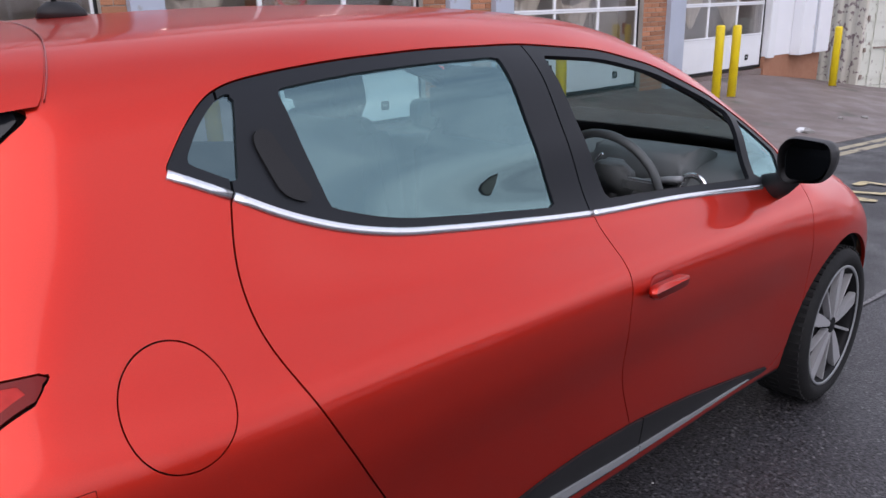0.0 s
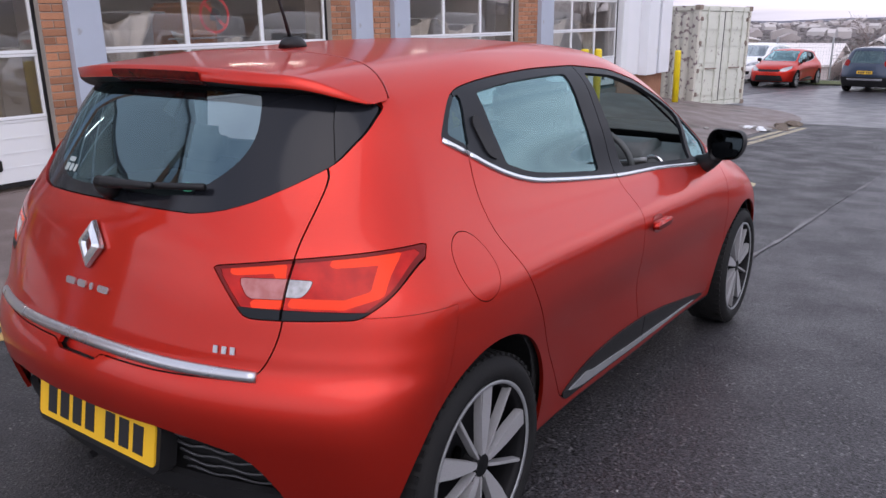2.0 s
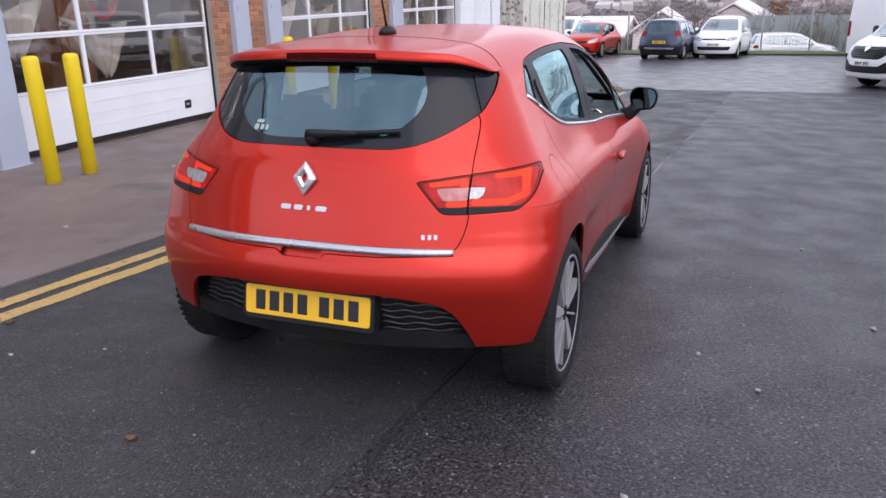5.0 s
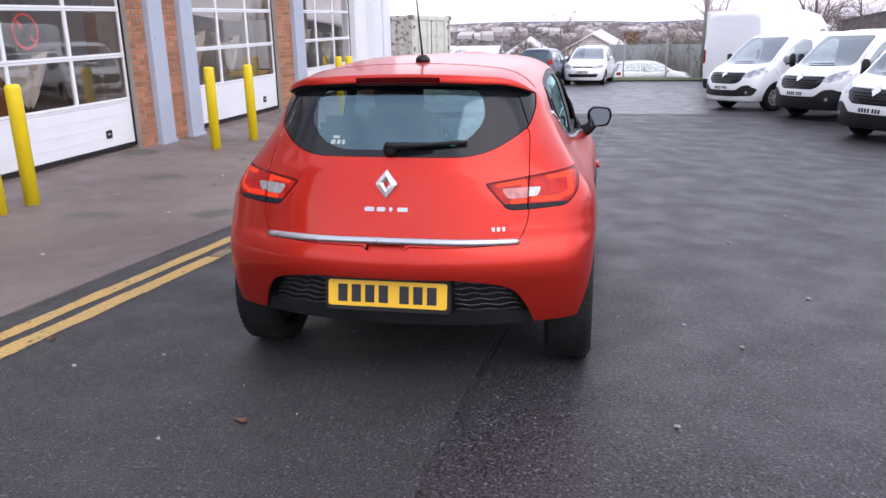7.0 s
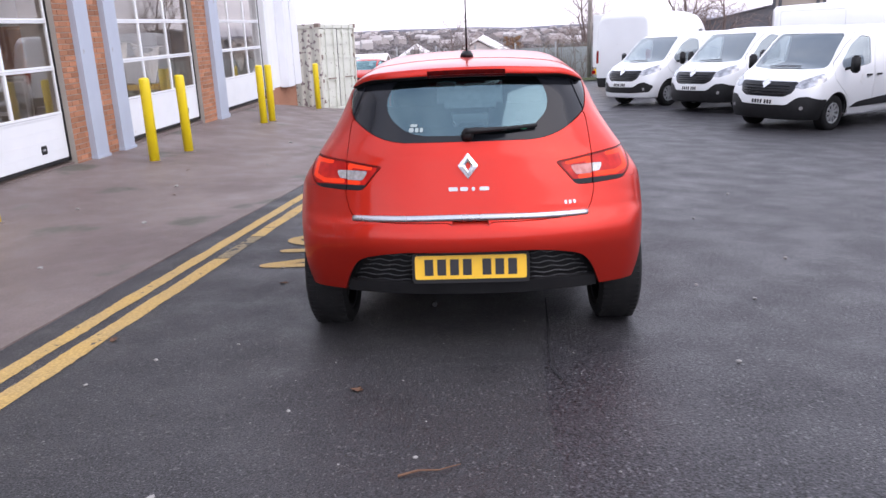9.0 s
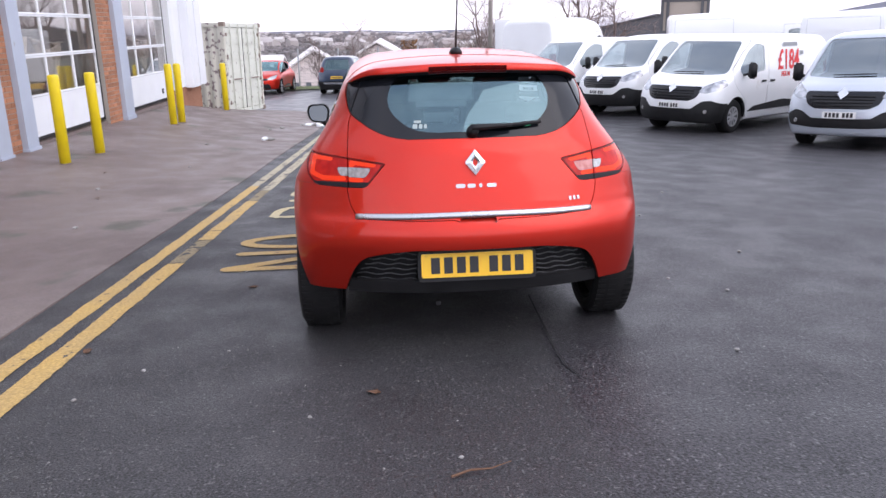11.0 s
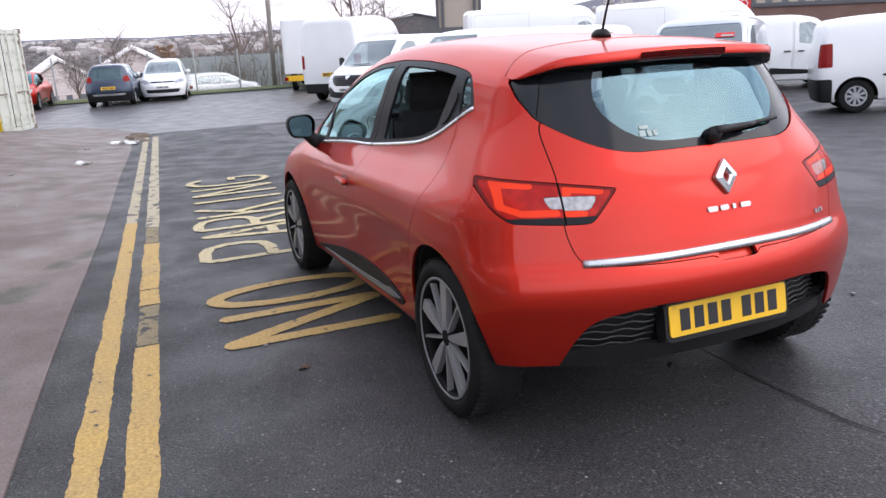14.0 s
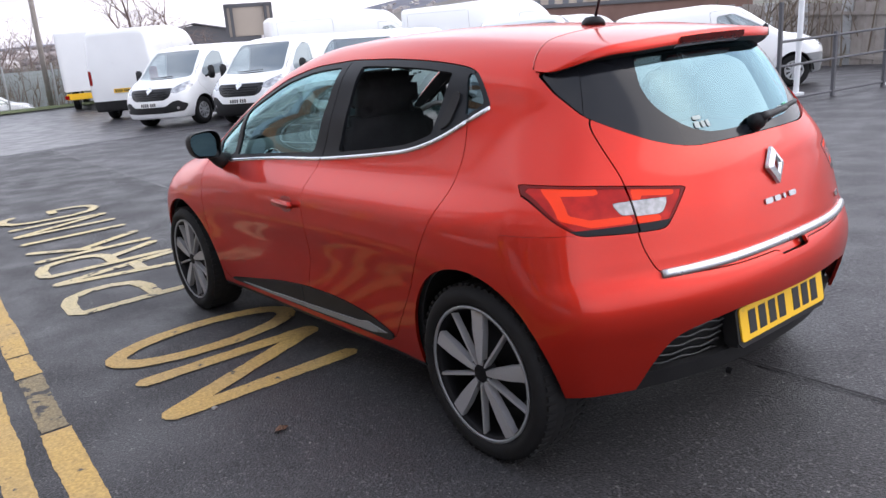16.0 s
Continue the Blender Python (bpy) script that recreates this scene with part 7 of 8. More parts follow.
for x, y, tall, seed, drop in ((106, -15.1, 15.0, 3, 0), (48, -13.5, 9.5, 5, 0), (52, -17.0, 8.5, 8, 0), (42, 1.2, 4.6, 11, 0.3), (40.5, 3.2, 3.6, 12, 0.3), (55, -9.0, 7.0, 14, 0), (60, -3.0, 6.0, 15, 0), (66, -38, 9.0, 21, 0), (70, -45, 9.0, 22, 0), (64, -24.5, 7, 24, 0)):
    build_tree(x, y, tall, seed, drop)


AUTUMN = material("orange_brown_leaves", (0.20, 0.095, 0.035), 0.9, other=(0.14, 0.075, 0.035), mix=(1.5, 0.5))


def build_autumn_tree(x, y, tall, seed):
    rng = random.Random(seed)
    t = thing("autumn_tree", pose(x, y, ground_z(x, y) - 0.1), "small tree with orange-brown autumn leaves", "tree")
    part("trunk", add_tube(bmesh.new(), [(0, 0, 0), (0.05, 0.02, tall * 0.3), (0, 0.05, tall * 0.8)], [0.14, 0.10, 0.03], 7), BARK, t, "", True)
    bm = bmesh.new()
    for _ in range(900):
        a, h = rng.uniform(0, 6.283), rng.uniform(0.25, 1.0)
        r = tall * 0.34 * math.sqrt(rng.random()) * math.sin(min(h * 1.15, 1.0) * 2.7)
        p = Vector((r * math.cos(a), r * math.sin(a), tall * h))
        bm.faces.new([bm.verts.new(p + Vector((rng.uniform(-1, 1), rng.uniform(-1, 1), rng.uniform(-1, 1))) * 0.22) for _ in range(3)])
    tagged(part("crown", bm, AUTUMN, t, "orange-brown leaves"), kind="stuff")


build_autumn_tree(81.5, -3.9, 6.5, 41)


def build_scrub(name, x0, y0, x1, y1, tall, count, seed, mat, label):
    """A thicket: many thin stems and ragged tufts in one mass."""
    rng = random.Random(seed)
    bm = bmesh.new()
    for _ in range(count):
        s = rng.random()
        x, y = x0 + (x1 - x0) * s + rng.uniform(-1.5, 1.5), y0 + (y1 - y0) * s + rng.uniform(-1.5, 1.5)
        z, h = ground_z(x, y), tall * rng.uniform(0.45, 1.1)
        top = Vector((x + rng.uniform(-0.5, 0.5), y + rng.uniform(-0.5, 0.5), z + h))
        add_tube(bm, [(x, y, z - 0.1), tuple(Vector((x, y, z)).lerp(top, 0.5) + Vector((rng.uniform(-0.2, 0.2), rng.uniform(-0.2, 0.2), 0))), tuple(top)], [0.03, 0.02, 0.006], 3)
        for _ in range(9):
            q = Vector((x, y, z)).lerp(top, rng.uniform(0.15, 0.95))
            e = q + Vector((rng.uniform(-0.5, 0.5), rng.uniform(-0.5, 0.5), rng.uniform(0.1, 0.6)))
            w = Vector((rng.uniform(-0.04, 0.04), rng.uniform(-0.05, 0.05), rng.uniform(-0.03, 0.03)))
            bm.faces.new([bm.verts.new(c) for c in (q, q + w, e)])
    ob = part(name, bm, mat)
    return tagged(ob, label, "scrub", kind="stuff")


build_scrub("scrub", 41, -3.0, 42, -17, 2.5, 420, 31, HEDGE, "brown winter scrub behind the fence")
build_scrub("scrub", 58, -6, 62, -40, 4.0, 420, 32, HEDGE, "brown thicket on the slope")

# ---- sheds, houses and taller blocks beyond ----
ROOF_PALE = material("pale_sheet_roof", (0.78, 0.73, 0.71), 0.6, other=(0.70, 0.65, 0.63), mix=(0.2, 0.5))
WALL_TAN = material("tan_render", (0.45, 0.38, 0.32), 0.85, other=(0.36, 0.31, 0.27), mix=(0.3, 0.5))
WALL_PALE = material("pinkish_pale_render", (0.72, 0.63, 0.60), 0.8, other=(0.64, 0.56, 0.54), mix=(0.4, 0.5))
WALL_DARK = material("dark_cladding", (0.10, 0.10, 0.11), 0.7)
WALL_RED = material("brick_red_render", (0.15, 0.085, 0.07), 0.85, other=(0.20, 0.12, 0.10), mix=(0.5, 0.5))
FAR_PANE = material("far_window_glass", (0.14, 0.15, 0.17), 0.25)


def build_shed(x, y, turn, w, d, eave, ridge, wall, roof, name="industrial_shed", label="pale-roofed industrial shed on lower ground"):
    z = ground_z(x, y)
    t = thing(name, pose(x, y, z, 0, 0, turn), label, "building", "sheds beyond the yard")
    part("shed_wall", slab([(-w / 2, -3), (w / 2, -3), (w / 2, eave), (0, ridge - 0.1), (-w / 2, eave)], d, "Y"), wall, t)
    for s in (1, -1):
        bm = bmesh.new()
        a, b = Vector((s * (w / 2 + 0.3), -0.3, eave - 0.15)), Vector((0, -0.3, ridge))
        q = [a, b, b + Vector((0, d + 0.6, 0)), a + Vector((0, d + 0.6, 0))]
        lo = [bm.verts.new(c) for c in q]
        hi = [bm.verts.new(c + Vector((0, 0, 0.15))) for c in q]
        bm.faces.new(lo)
        bm.faces.new(hi)
        for i in range(4):
            bm.faces.new((lo[i], lo[(i + 1) % 4], hi[(i + 1) % 4], hi[i]))
        part("roof_slope", bm, roof, t)
    for k in range(4):
        part("shed_window", box((-w * 0.4 + k * w * 0.22, -0.06, eave * 0.35), (-w * 0.4 + k * w * 0.22 + w * 0.1, -0.01, eave * 0.65), 0.02), FAR_PANE, t)
    return t


build_shed(70, 8.5, 2, 13, 11, 3.5, 4.7, WALL_PALE, ROOF_PALE)
build_shed(61, 4.9, -86, 4.2, 14, 3.0, 4.4, WALL_PALE, ROOF_PALE)
build_shed(62, -0.2, -92, 6.0, 18, 3.3, 5.0, WALL_PALE, ROOF_PALE)
build_shed(84, -9, 8, 12, 12, 3.0, 4.4, WALL_PALE, ROOF_PALE)
build_shed(95, -36, -110, 16, 14, 8.0, 9.6, WALL_DARK, WALL_DARK, label="dark-roofed hall beyond the vans")
build_shed(120, 42, -70, 30, 24, 6.0, 8.0, WALL_TAN, ROOF_PALE)


def build_block(x, y, turn, w, d, h, storeys, bays, wall, label):
    z = ground_z(x, y)
    t = thing("apartment_block", pose(x, y, z - 1, 0, 0, turn), label, "building", "blocks beyond the yard")
    part("block_wall", box((-w / 2, 0, 0), (w / 2, d, h), 0.05), wall, t)
    part("parapet", box((-w / 2 - 0.2, -0.2, h), (w / 2 + 0.2, d + 0.2, h + 0.4), 0.05), WALL_DARK, t)
    for s in range(storeys):
        for b in range(bays):
            x0 = -w / 2 + w * (b + 0.28) / bays
            z0 = h * (s + 0.3) / storeys
            win = part("window", box((x0, -0.08, z0), (x0 + w * 0.44 / bays, -0.01, z0 + h * 0.30 / storeys), 0.03), FAR_PANE, t)
            part("window_sill", box((x0 - 0.1, -0.2, z0 - 0.12), (x0 + w * 0.44 / bays + 0.1, 0.0, z0), 0.02), ROOF_PALE, win)
    return t


build_block(105.9, -109.2, -133, 16, 14, 24, 7, 6, WALL_TAN, "pale flat-roofed apartment block with rows of windows")
build_block(104, -118, -133, 10, 12, 12, 4, 3, WALL_TAN, "tan apartment block beside the pale one")
build_block(52, -66, -128, 26, 10, 8.5, 2, 6, WALL_RED, "low red-brown shop building beyond the road")
board = thing("billboard", pose(38.7, -16.8, 0, 0, 0, -115), "dark-framed advertising board seen from behind", "billboard")
for x in (-0.9, 0.9):
    part("board_post", box((x - 0.08, 0, -3.5), (x + 0.08, 0.16, 2.7), 0.02), WALL_DARK, board)
part("board_face", box((-1.2, 0.16, 1.0), (1.2, 0.28, 2.55), 0.03), WALL_TAN, board)
for lo, hi in (((-1.28, 0.12, 2.5), (1.28, 0.32, 2.7)), ((-1.28, 0.12, 0.9), (-1.12, 0.32, 2.6)), ((1.12, 0.12, 0.9), (1.28, 0.32, 2.6))):
    part("board_frame", box(lo, hi, 0.02), WALL_DARK, board)
sign = thing("totem_sign", pose(55.2, -53.2, ground_z(56, -52), 0, 0, -130), "dark totem sign with red panel", "sign")
part("sign_post", box((-0.2, 0, 0), (0.2, 0.3, 6.7), 0.02), STEEL, sign)
part("sign_panel", box((-0.85, -0.1, 6.6), (0.85, 0.3, 8.7), 0.05), WALL_DARK, sign)
part("sign_face", box((-0.62, -0.15, 6.8), (0.62, -0.1, 8.2), 0.04), RED_PRINT, sign, "red sign face")
part("sign_ring", add_spun(bmesh.new(), [(0.38, -0.17), (0.38, -0.15), (0.30, -0.15), (0.30, -0.17)], 24, "Y", (0, 0, 7.5)), CLADDING, sign, "white ring on the sign")

# Far houses scattered over the lower land: one mass of small gabled blocks.
rng = random.Random(77)
verts, faces = [], []
for _ in range(900):
    a, r = radians(rng.uniform(-62, 30)), rng.uniform(330, 1900)
    if a < radians(-28) and r < 1100:
        continue
    x, y = r * math.cos(a), r * math.sin(a)
    w, d, h = rng.uniform(5, 11), rng.uniform(5, 8), rng.uniform(2, 3.6)
    m = pose(x, y, ground_z(x, y), 0, 0, rng.uniform(0, 180))
    base = len(verts)
    for yy in (0, d):
        verts += [tuple(m @ Vector((xx, yy, zz))) for xx, zz in ((-w / 2, -1), (w / 2, -1), (w / 2, h), (0, h + 1.6), (-w / 2, h))]
    faces += [tuple(base + i for i in range(5)), tuple(base + 9 - i for i in range(5))] + [(base + i, base + (i + 1) % 5, base + 5 + (i + 1) % 5, base + 5 + i) for i in range(5)]
HOUSES = material("pale_far_houses", (0.50, 0.47, 0.46), 0.9, other=(0.28, 0.24, 0.23), mix=(0.02, 0.2))
tagged(mesh_object("far_houses", verts, faces, HOUSES), "pale gabled houses scattered over far land", "houses", kind="stuff")
verts, faces = [], []
for _ in range(4200):
    a, r = radians(rng.uniform(-62, 30)), 170 + 1300 * rng.random() ** 0.8
    far = a < radians(-28)
    x, y = r * math.cos(a), r * math.sin(a)
    if far:
        continue
    z, w = ground_z(x, y) - 0.5, rng.uniform(1.2, 3.0) * (1 + r / 700)
    h = rng.uniform(1.0, 2.6) * (1 + r / 1500)
    along = Vector((-math.sin(a), math.cos(a), 0))
    for _ in range(4):
        off, hh, ww = rng.uniform(-2.4, 2.4) * w, h * rng.uniform(0.6, 1.0), w * rng.uniform(0.5, 0.9)
        c = Vector((x, y, z)) + along * off
        base, turn = len(verts), rng.uniform(0, 6)
        for ring, (rr, zz) in enumerate(((0.9, 0.0), (1.0, 0.4), (0.7, 0.8))):
            for i in range(6):
                q = turn + i * math.pi / 3 + ring * 0.4
                k = rr * ww * rng.uniform(0.7, 1.25)
                verts.append((c.x + k * math.cos(q), c.y + k * math.sin(q), c.z + hh * zz * rng.uniform(0.85, 1.15)))
        verts.append((c.x, c.y, c.z + hh))
        for i in range(6):
            j = (i + 1) % 6
            faces += [(base + i, base + j, base + 6 + j, base + 6 + i), (base + 6 + i, base + 6 + j, base + 12 + j, base + 12 + i), (base + 12 + i, base + 12 + j, base + 18)]
WOODS = material("brown_far_woods", (0.125, 0.112, 0.115), 0.95, other=(0.165, 0.145, 0.14), mix=(0.03, 0.4), grain=0.5, grain_scale=0.6)
tagged(mesh_object("far_woods", verts, faces, WOODS, smooth=True), "brown leafless woods over far land", "woods", kind="stuff")

# ---- railing, posts and the street side ----
def build_railing(x0, y0, x1, y1, bays):
    length, turn = math.hypot(x1 - x0, y1 - y0), math.degrees(math.atan2(y1 - y0, x1 - x0))
    z0, z1 = road_z(x0, y0), road_z(x1, y1)
    t = thing("railing", pose(x0, y0, z0, 0, -math.degrees(math.atan((z1 - z0) / length)), turn), "dark steel pedestrian railing on slim posts", "railing")
    for k in range(bays + 1):
        x = length * k / bays
        part("railing_post", box((x - 0.03, -0.03, -0.2), (x + 0.03, 0.03, 1.12 if k else 1.7), 0.006), WALL_DARK, t)
    for z in (1.06, 0.66, 0.10):
        part("railing_rail", rod((0, 0, z), (length, 0, z), 0.022), WALL_DARK, t)


build_railing(5.05, -10.3, 3.9, -15.6, 4)
post = thing("sign_post", pose(5.48, -11.73, road_z(5.48, -11.73)), "white painted steel post", "post")
part("post_shaft", rod((0, 0, -0.1), (0, 0, 3.2), 0.05), DOOR_WHITE, post)
part("post_foot", rod((0, 0, 0), (0, 0, 0.06), 0.14), DOOR_WHITE, post)
post = thing("street_lamp", pose(4.45, -13.3, road_z(4.45, -13.3)), "grey steel street lamp column on a pale foot", "street lamp")
part("column", rod((0, 0, -0.1), (0, 0, 6.0), 0.075, 0.05), STEEL, post)
part("column_foot", rod((0, 0, -0.05), (0, 0, 0.07), 0.22, 0.14), CLADDING, post)
part("lamp_arm", add_tube(bmesh.new(), [(0, 0, 5.95), (-0.2, 0, 6.2), (-0.9, 0, 6.3)], 0.03, 8), STEEL, post)
part("lamp_head", box((-1.5, -0.1, 6.24), (-0.85, 0.1, 6.36), 0.04), STEEL, post)
boards = thing("board_fence", pose(9.3, -20.2, road_z(9.3, -16), 0, 0, -32), "grey weathered board fence beside the street", "fence")
for k in range(30):
    x = -7.5 + 0.5 * k
    part("board", box((x, 0, -0.3), (x + 0.47, 0.03, 1.75 + 0.04 * math.sin(k * 2.3)), 0.006), TIMBER if k % 4 else STEEL, boards)
for z in (0.3, 1.4):
    part("fence_rail", box((-7.5, 0.03, z), (7.5, 0.08, z + 0.09), 0.006), TIMBER, boards)
build_scrub("scrub", 10, -19.5, 3, -24, 2.6, 260, 33, HEDGE, "brown winter hedge beside the street")

# ---- no-entry prints, workshop contents, litter and stones ----
def build_ban_sign(u, z, r):
    t = thing("ban_sign", WALL @ pose(u, 0.127, z), "round red prohibition sticker on the door glass", "sign")
    part("ring", add_spun(bmesh.new(), [(r, 0), (r, 0.003), (r * 0.85, 0.003), (r * 0.85, 0)], 40), RED_PRINT, t)
    part("slash", box((-r * 0.82, 0, -r * 0.09), (r * 0.82, 0.003, r * 0.09), 0, Matrix.Rotation(radians(45), 4, "Y")), RED_PRINT, t)
    part("picture", slab(eased([(-r * 0.4, -r * 0.3), (r * 0.35, -r * 0.35), (r * 0.4, r * 0.2), (-r * 0.1, r * 0.45)], r * 0.2), 0.002, "Y"), INK, t)


build_ban_sign(4.42, 1.54, 0.21)
build_ban_sign(0.9, 1.54, 0.21)
for u, n, w, h, mat, lab, nm in ((5.35, 1.6, 0.5, 1.8, ORANGE, "orange-brown timber cabinet inside the workshop", "cabinet"), (3.6, 2.6, 1.3, 1.25, CURTAIN, "pale covered car body", "covered_bench"),
                                 (8.9, 1.9, 1.2, 1.05, CURTAIN, "pale sheet-covered workbench inside the workshop", "covered_bench"), (13.4, 2.4, 1.4, 1.2, CURTAIN, "pale sheet-covered workbench inside the workshop", "covered_bench"), (10.1, 2.6, 0.6, 1.9, ORANGE, "orange-brown timber cabinet inside the workshop", "cabinet")):
    t = thing(nm, WALL @ pose(u, n, -0.08), lab, nm.replace("_", " "))
    part("main_body", box((-w / 2, 0, 0.08), (w / 2, 0.9, h), 0.06, segments=3), mat, t)
    part("plinth", box((-w / 2 + 0.05, 0.05, 0), (w / 2 - 0.05, 0.85, 0.08)), WALL_DARK, t)
for u, tip in ((3.3, 0.95), (4.52, 0.66), (8.35, 0.85), (9.55, 0.75), (12.9, 0.8), (14.3, 0.7)):
    t = thing("sheet_curtain", WALL @ pose(u, 0.34, 0), "milky gathered plastic sheet hanging inside the door", "curtain", "hanging sheets")
    verts = []
    for i in range(19):
        for j in range(11):
            a, h = i / 18 - 0.5, j / 10
            w = 0.10 + 0.95 * h ** 0.8
            verts.append((a * w, 0.05 * math.sin(a * 26 + 2 * h) * (0.4 + h), tip + 0.5 * h + abs(a) * 0.35 * h + 0.04 * math.sin(a * 9)))
    faces = [(i * 11 + j, (i + 1) * 11 + j, (i + 1) * 11 + j + 1, i * 11 + j + 1) for i in range(18) for j in range(10)]
    ob = mesh_object("sheet", verts, faces, CURTAIN, t, smooth=True)
    ob.modifiers.new("thick", "SOLIDIFY").thickness = 0.004
    part("curtain_rail", rod((-0.6, 0, tip + 0.62), (0.6, 0, tip + 0.62), 0.012), STEEL, t)

rng = random.Random(5)


def build_pebble(x, y, s, mat, name, label):
    bm = bmesh.new()
    bmesh.ops.create_icosphere(bm, subdivisions=1, radius=s)
    for v in bm.verts:
        v.co *= rng.uniform(0.7, 1.2)
        v.co.z *= 0.55
    on = y > kerb_y(x)
    z = level_z(x, y) if on else road_z(x, y) + 0.004
    ob = part(name, bm, mat, matrix=pose(x, y, z + s * 0.25, 0, 0, rng.uniform(0, 360)))
    return tagged(ob, label, "stone" if name == "stone" else "litter", "loose bits on the ground")


for x, y, s in ((-1.9, 1.35, 0.016), (-1.85, 1.05, 0.015), (-0.6, 1.55, 0.012), (-1.6, 0.2, 0.012), (-0.75, -1.2, 0.014), (0.2, -1.6, 0.014), (0.5, -1.35, 0.012), (-2.3, 0.9, 0.012),
                (-1.2, 0.75, 0.010), (-2.1, 1.55, 0.011), (-0.4, 1.2, 0.011), (1.15, 1.35, 0.014), (-0.9, 1.75, 0.013), (2.6, -1.9, 0.014), (1.166, -2.14, 0.016), (3.9, -2.6, 0.018)):
    build_pebble(x, y, s, GRIT, "stone", "small pale stone on damp asphalt")
for x, y, s in ((5.0, 3.6, 0.035), (2.9, 3.1, 0.03), (9.6, 3.3, 0.04), (12.6, 2.6, 0.05), (3.6, 4.1, 0.025), (6.9, 3.0, 0.025), (13.1, 2.4, 0.06), (1.3, 3.2, 0.025)):
    build_pebble(x, y, s, GRIT, "paper_scrap", "crumpled pale paper scrap on concrete")
for x, y, n, label in ((14.15, 1.78, 7, "heap of crumpled white paper litter on concrete"), (10.75, 2.42, 2, "crumpled white paper on concrete")):
    t = thing("litter_heap", pose(x, y, level_z(x, y)), label, "litter", "loose bits on the ground")
    for k in range(n):
        bm = bmesh.new()
        bmesh.ops.create_icosphere(bm, subdivisions=2, radius=0.09)
        for v in bm.verts:
            v.co *= rng.uniform(0.75, 1.25)
            v.co.x *= 1.4
            v.co.z = max(v.co.z * 0.45, -0.015)
        part("paper", bm, DOOR_WHITE if k % 3 else GRIT, t, "", False, pose(rng.uniform(-0.16, 0.16) * (n > 2), (k - n / 2 + 0.5) * 0.075, 0.015, 0, 0, rng.uniform(0, 360)))
clod = thing("soil_clod", pose(15.2, 1.46, road_z(15.2, 1.46)), "dark soil and weeds washed up at the kerb end", "soil")
for k in range(9):
    bm = bmesh.new()
    bmesh.ops.create_icosphere(bm, subdivisions=2, radius=0.13)
    for v in bm.verts:
        v.co *= rng.uniform(0.7, 1.25)
        v.co.z = max(v.co.z * 0.5, -0.01)
    part("lump", bm, HEDGE, clod, "", False, pose(rng.uniform(-0.7, 0.7), rng.uniform(-0.14, 0.14), 0.01, 0, 0, rng.uniform(0, 360)))
for x, y in ((0.75, 1.25), (-0.3, 1.9), (4.4, 3.4), (6.2, 3.9), (-1.0, 0.5)):
    bm = bmesh.new()
    n = 9
    pts = [(0.028 * (1 + 0.4 * math.sin(3 * a)) * math.cos(a), 0.022 * math.sin(a), 0.006 * math.sin(2 * a)) for a in (2 * math.pi * k / n for k in range(n))]
    bm.faces.new([bm.verts.new(p) for p in pts])
    bmesh.ops.solidify(bm, geom=bm.faces[:], thickness=0.0015)
    z = level_z(x, y) if y > kerb_y(x) else road_z(x, y)
    tagged(part("dry_leaf", bm, LEAF, matrix=pose(x, y, z + 0.012, 8, 5, rng.uniform(0, 360))), "curled brown dry leaf on the ground", "leaf", "fallen leaves")
twig = part("dry_twig", add_tube(bmesh.new(), [(-0.09, 0, 0), (-0.02, 0.012, 0.006), (0.05, 0.004, 0.004), (0.13, 0.03, 0.002)], [0.005, 0.0045, 0.003, 0.0015], 6), LEAF, matrix=pose(-1.72, 0.16, road_z(-1.72) + 0.012, 0, 0, -80))
tagged(twig, "brown dry twig on the asphalt", "twig")
# Tar-sealed crack running back from under the car.
crack = bmesh.new()
pts = [(-0.98, -0.405), (-0.80, -0.362), (-0.55, -0.37), (-0.2, -0.39), (0.3, -0.42)]
vs = []
for k, (x, y) in enumerate(pts):
    w = (0.004, 0.015, 0.012, 0.012, 0.008)[k]
    vs.append((crack.verts.new((x, y - w / 2, road_z(x, y) + 0.0065)), crack.verts.new((x, y + w / 2, road_z(x, y) + 0.0065))))
for a, b in zip(vs, vs[1:]):
    crack.faces.new((a[0], b[0], b[1], a[1]))
tagged(part("tar_seam", crack, TAR), "black tar seam in the asphalt", "tar seam", kind="structure")

# The strip's pale worn edge, a cross joint and the far edge of the dark patch.
JOINT = material("pale_worn_joint", (0.21, 0.205, 0.206), 0.75, other=(0.12, 0.118, 0.12), mix=(5, 0.4), grain=0.4, grain_scale=60)


def build_joint(points, width):
    verts, faces, n = [], [], 0
    for (x0, y0), (x1, y1) in zip(points, points[1:]):
        steps = max(int(math.hypot(x1 - x0, y1 - y0) / 0.05), 2)
        dx, dy = x1 - x0, y1 - y0
        k = math.hypot(dx, dy)
        for i in range(steps):
            s = i / steps
            x, y = x0 + dx * s, y0 + dy * s
            w = width * max(0.08, 0.42 + 1.1 * noise.noise((x * 2.1, y * 2.3, 1.0)) + 0.5 * noise.noise((x * 9.0, y * 9.0, 2.0)))
            o = 0.02 * noise.noise((x * 1.3, y * 1.7, 5.0))
            verts += [(x - dy / k * (o - w), y + dx / k * (o - w), road_z(x, y) + 0.0065), (x - dy / k * (o + w), y + dx / k * (o + w), road_z(x, y) + 0.0065)]
            if n:
                faces.append((2 * n - 2, 2 * n, 2 * n + 1, 2 * n - 1))
            n += 1
    tagged(mesh_object("joint", verts, faces, JOINT), "pale worn joint between asphalt patches", "joint", "asphalt joints", "structure")


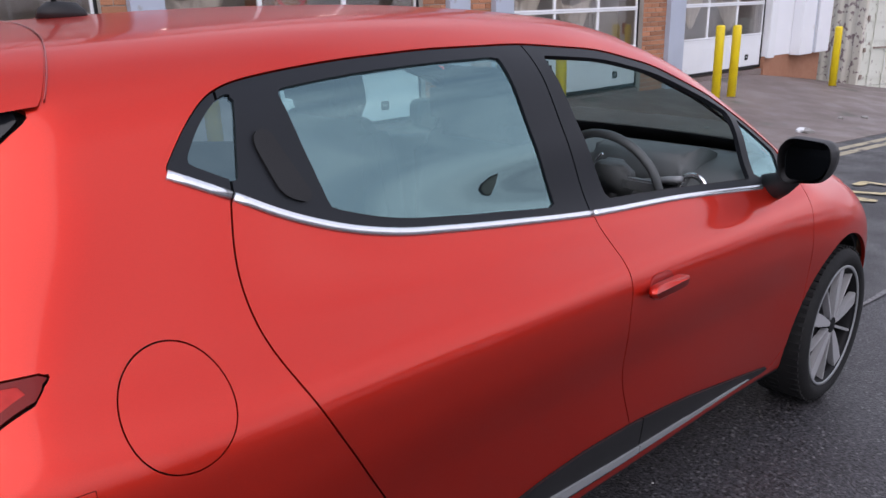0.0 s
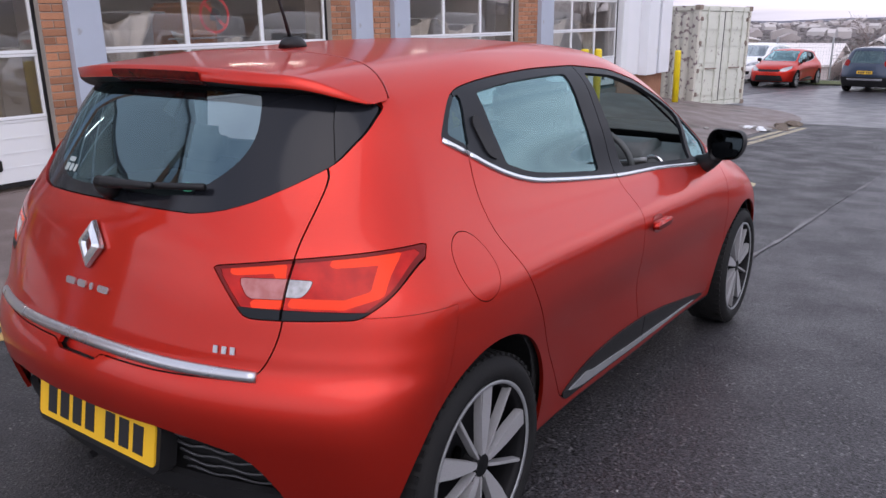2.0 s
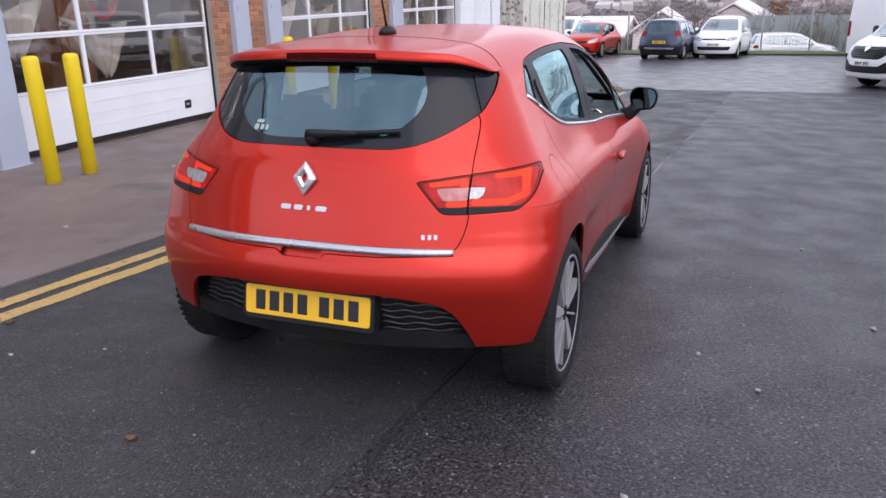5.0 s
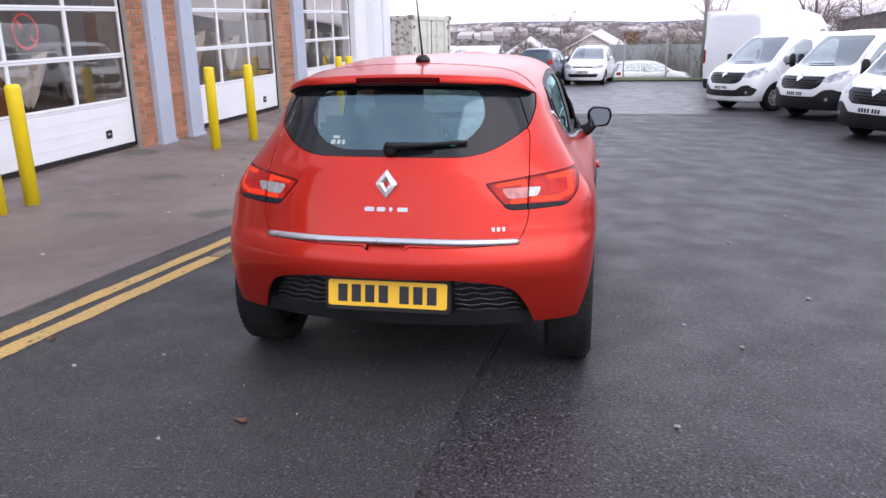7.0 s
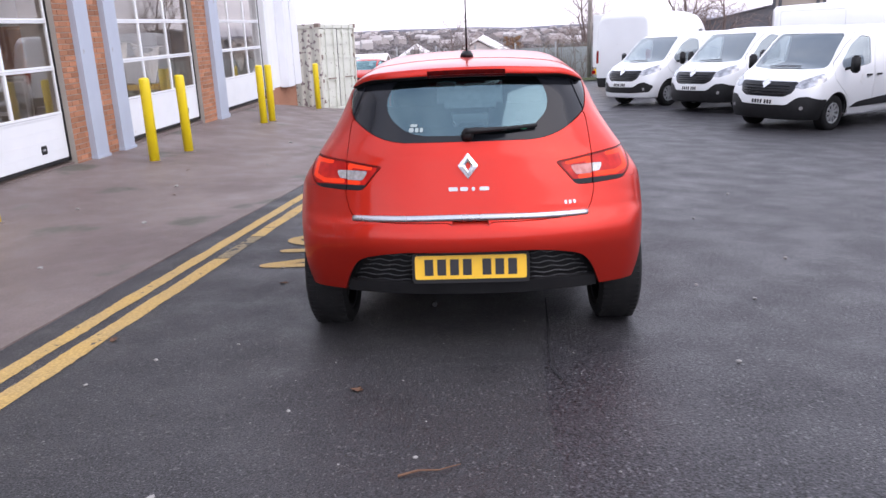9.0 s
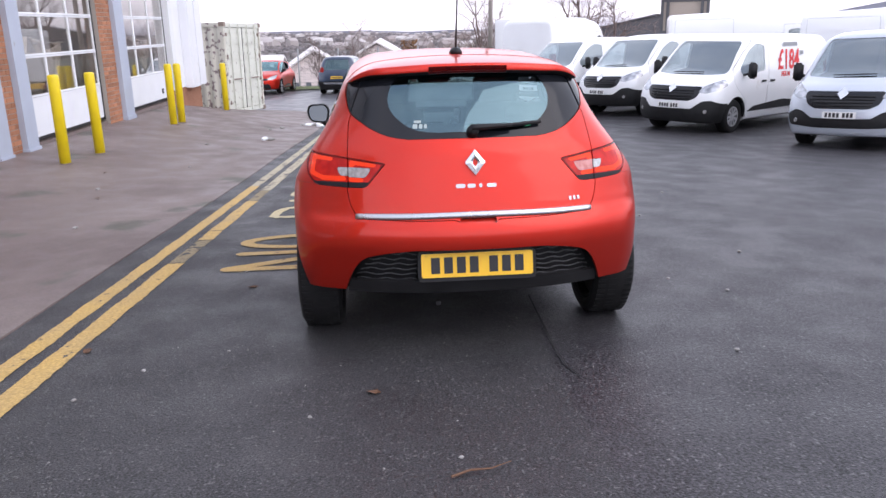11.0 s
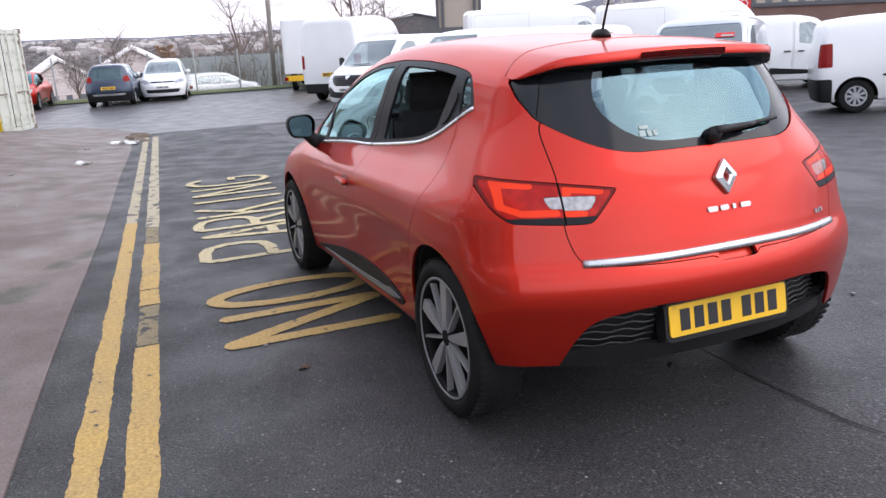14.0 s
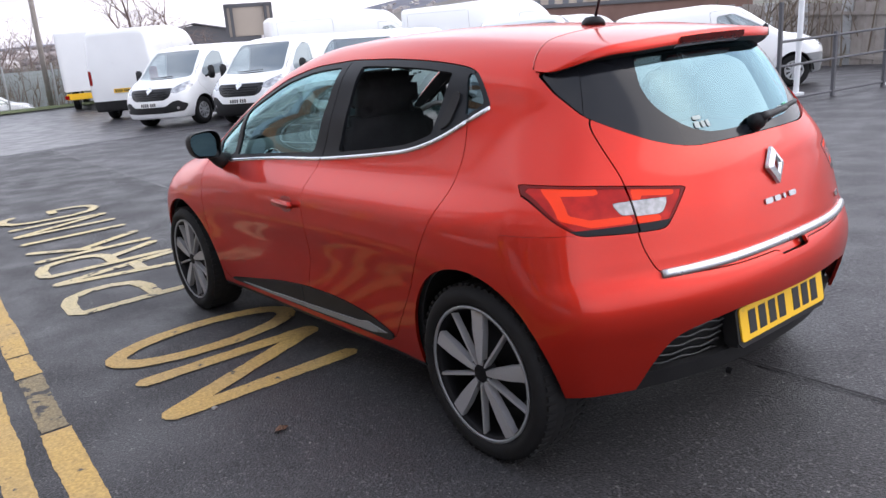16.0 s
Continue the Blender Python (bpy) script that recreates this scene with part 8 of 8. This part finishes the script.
build_joint([(3.4, -0.55), (8.0, -0.805), (16.25, -1.26)], 0.02)
build_joint([(5.8, -0.70), (5.7, -1.86), (5.4, -4.6)], 0.02)
build_joint([(16.3, 0.9), (16.3, -1.26)], 0.03)
rng = random.Random(9)
verts, faces = [], []
for _ in range(600):
    x = -3.2 + 12 * rng.random() ** 1.5
    y = rng.uniform(-6.0, 1.9)
    s, a, b = rng.uniform(0.0018, 0.0065), rng.uniform(0, 6.28), len(verts)
    z = road_z(x, y) + 0.004
    for k in range(5):
        q = a + k * 1.257
        verts.append((x + s * rng.uniform(0.6, 1.2) * math.cos(q), y + s * rng.uniform(0.6, 1.2) * math.sin(q), z))
    verts.append((x, y, z + s * 0.7))
    faces += [(b + k, b + (k + 1) % 5, b + 5) for k in range(5)]
tagged(mesh_object("grit", verts, faces, GRIT), "fine pale grit scattered over the asphalt", "grit", kind="stuff")
# ---- bricks of the piers, single pieces low down and a joined mass above ----
def brick_mesh(w):
    bm = box((0, 0, 0), (w, 0.10, 0.065), 0.004, segments=1)
    me = bpy.data.meshes.new("brick")
    bm.to_mesh(me)
    bm.free()
    me.materials.append(BRICK)
    return me


rng = random.Random(9)
for ob, u0, u1 in pier_objects:
    w = u1 - u0
    cuts = max(round(w / 0.225), 1)
    full = brick_mesh(w / cuts - 0.010)
    half = brick_mesh(w / cuts / 2 - 0.010)
    upper = bmesh.new()
    for r in range(76):
        z = -0.30 + 0.075 * r
        step = w / cuts
        xs_row = [(k * step, full) for k in range(cuts)] if r % 2 == 0 else [(0.0, half)] + [(step / 2 + k * step, full) for k in range(cuts - 1)] + [(w - step / 2, half)]
        for x, me in xs_row:
            m = pose(u0 + x + 0.005, 0.002 + rng.uniform(-0.002, 0.003), z)
            if u0 < 2 or z > 2.35:
                add_box(upper, (u0 + x + 0.005, 0.004, z), (u0 + x + 0.005 + (step if me is full else step / 2) - 0.010, 0.10, z + 0.065))
            else:
                b = new("brick", me)
                b.parent, b.matrix_basis = ob, ob.matrix_basis.inverted() @ WALL @ m
    tagged(part("upper_bricks", upper, BRICK_WALL, ob, "upper courses of brick", matrix=ob.matrix_basis.inverted() @ WALL), kind="stuff")
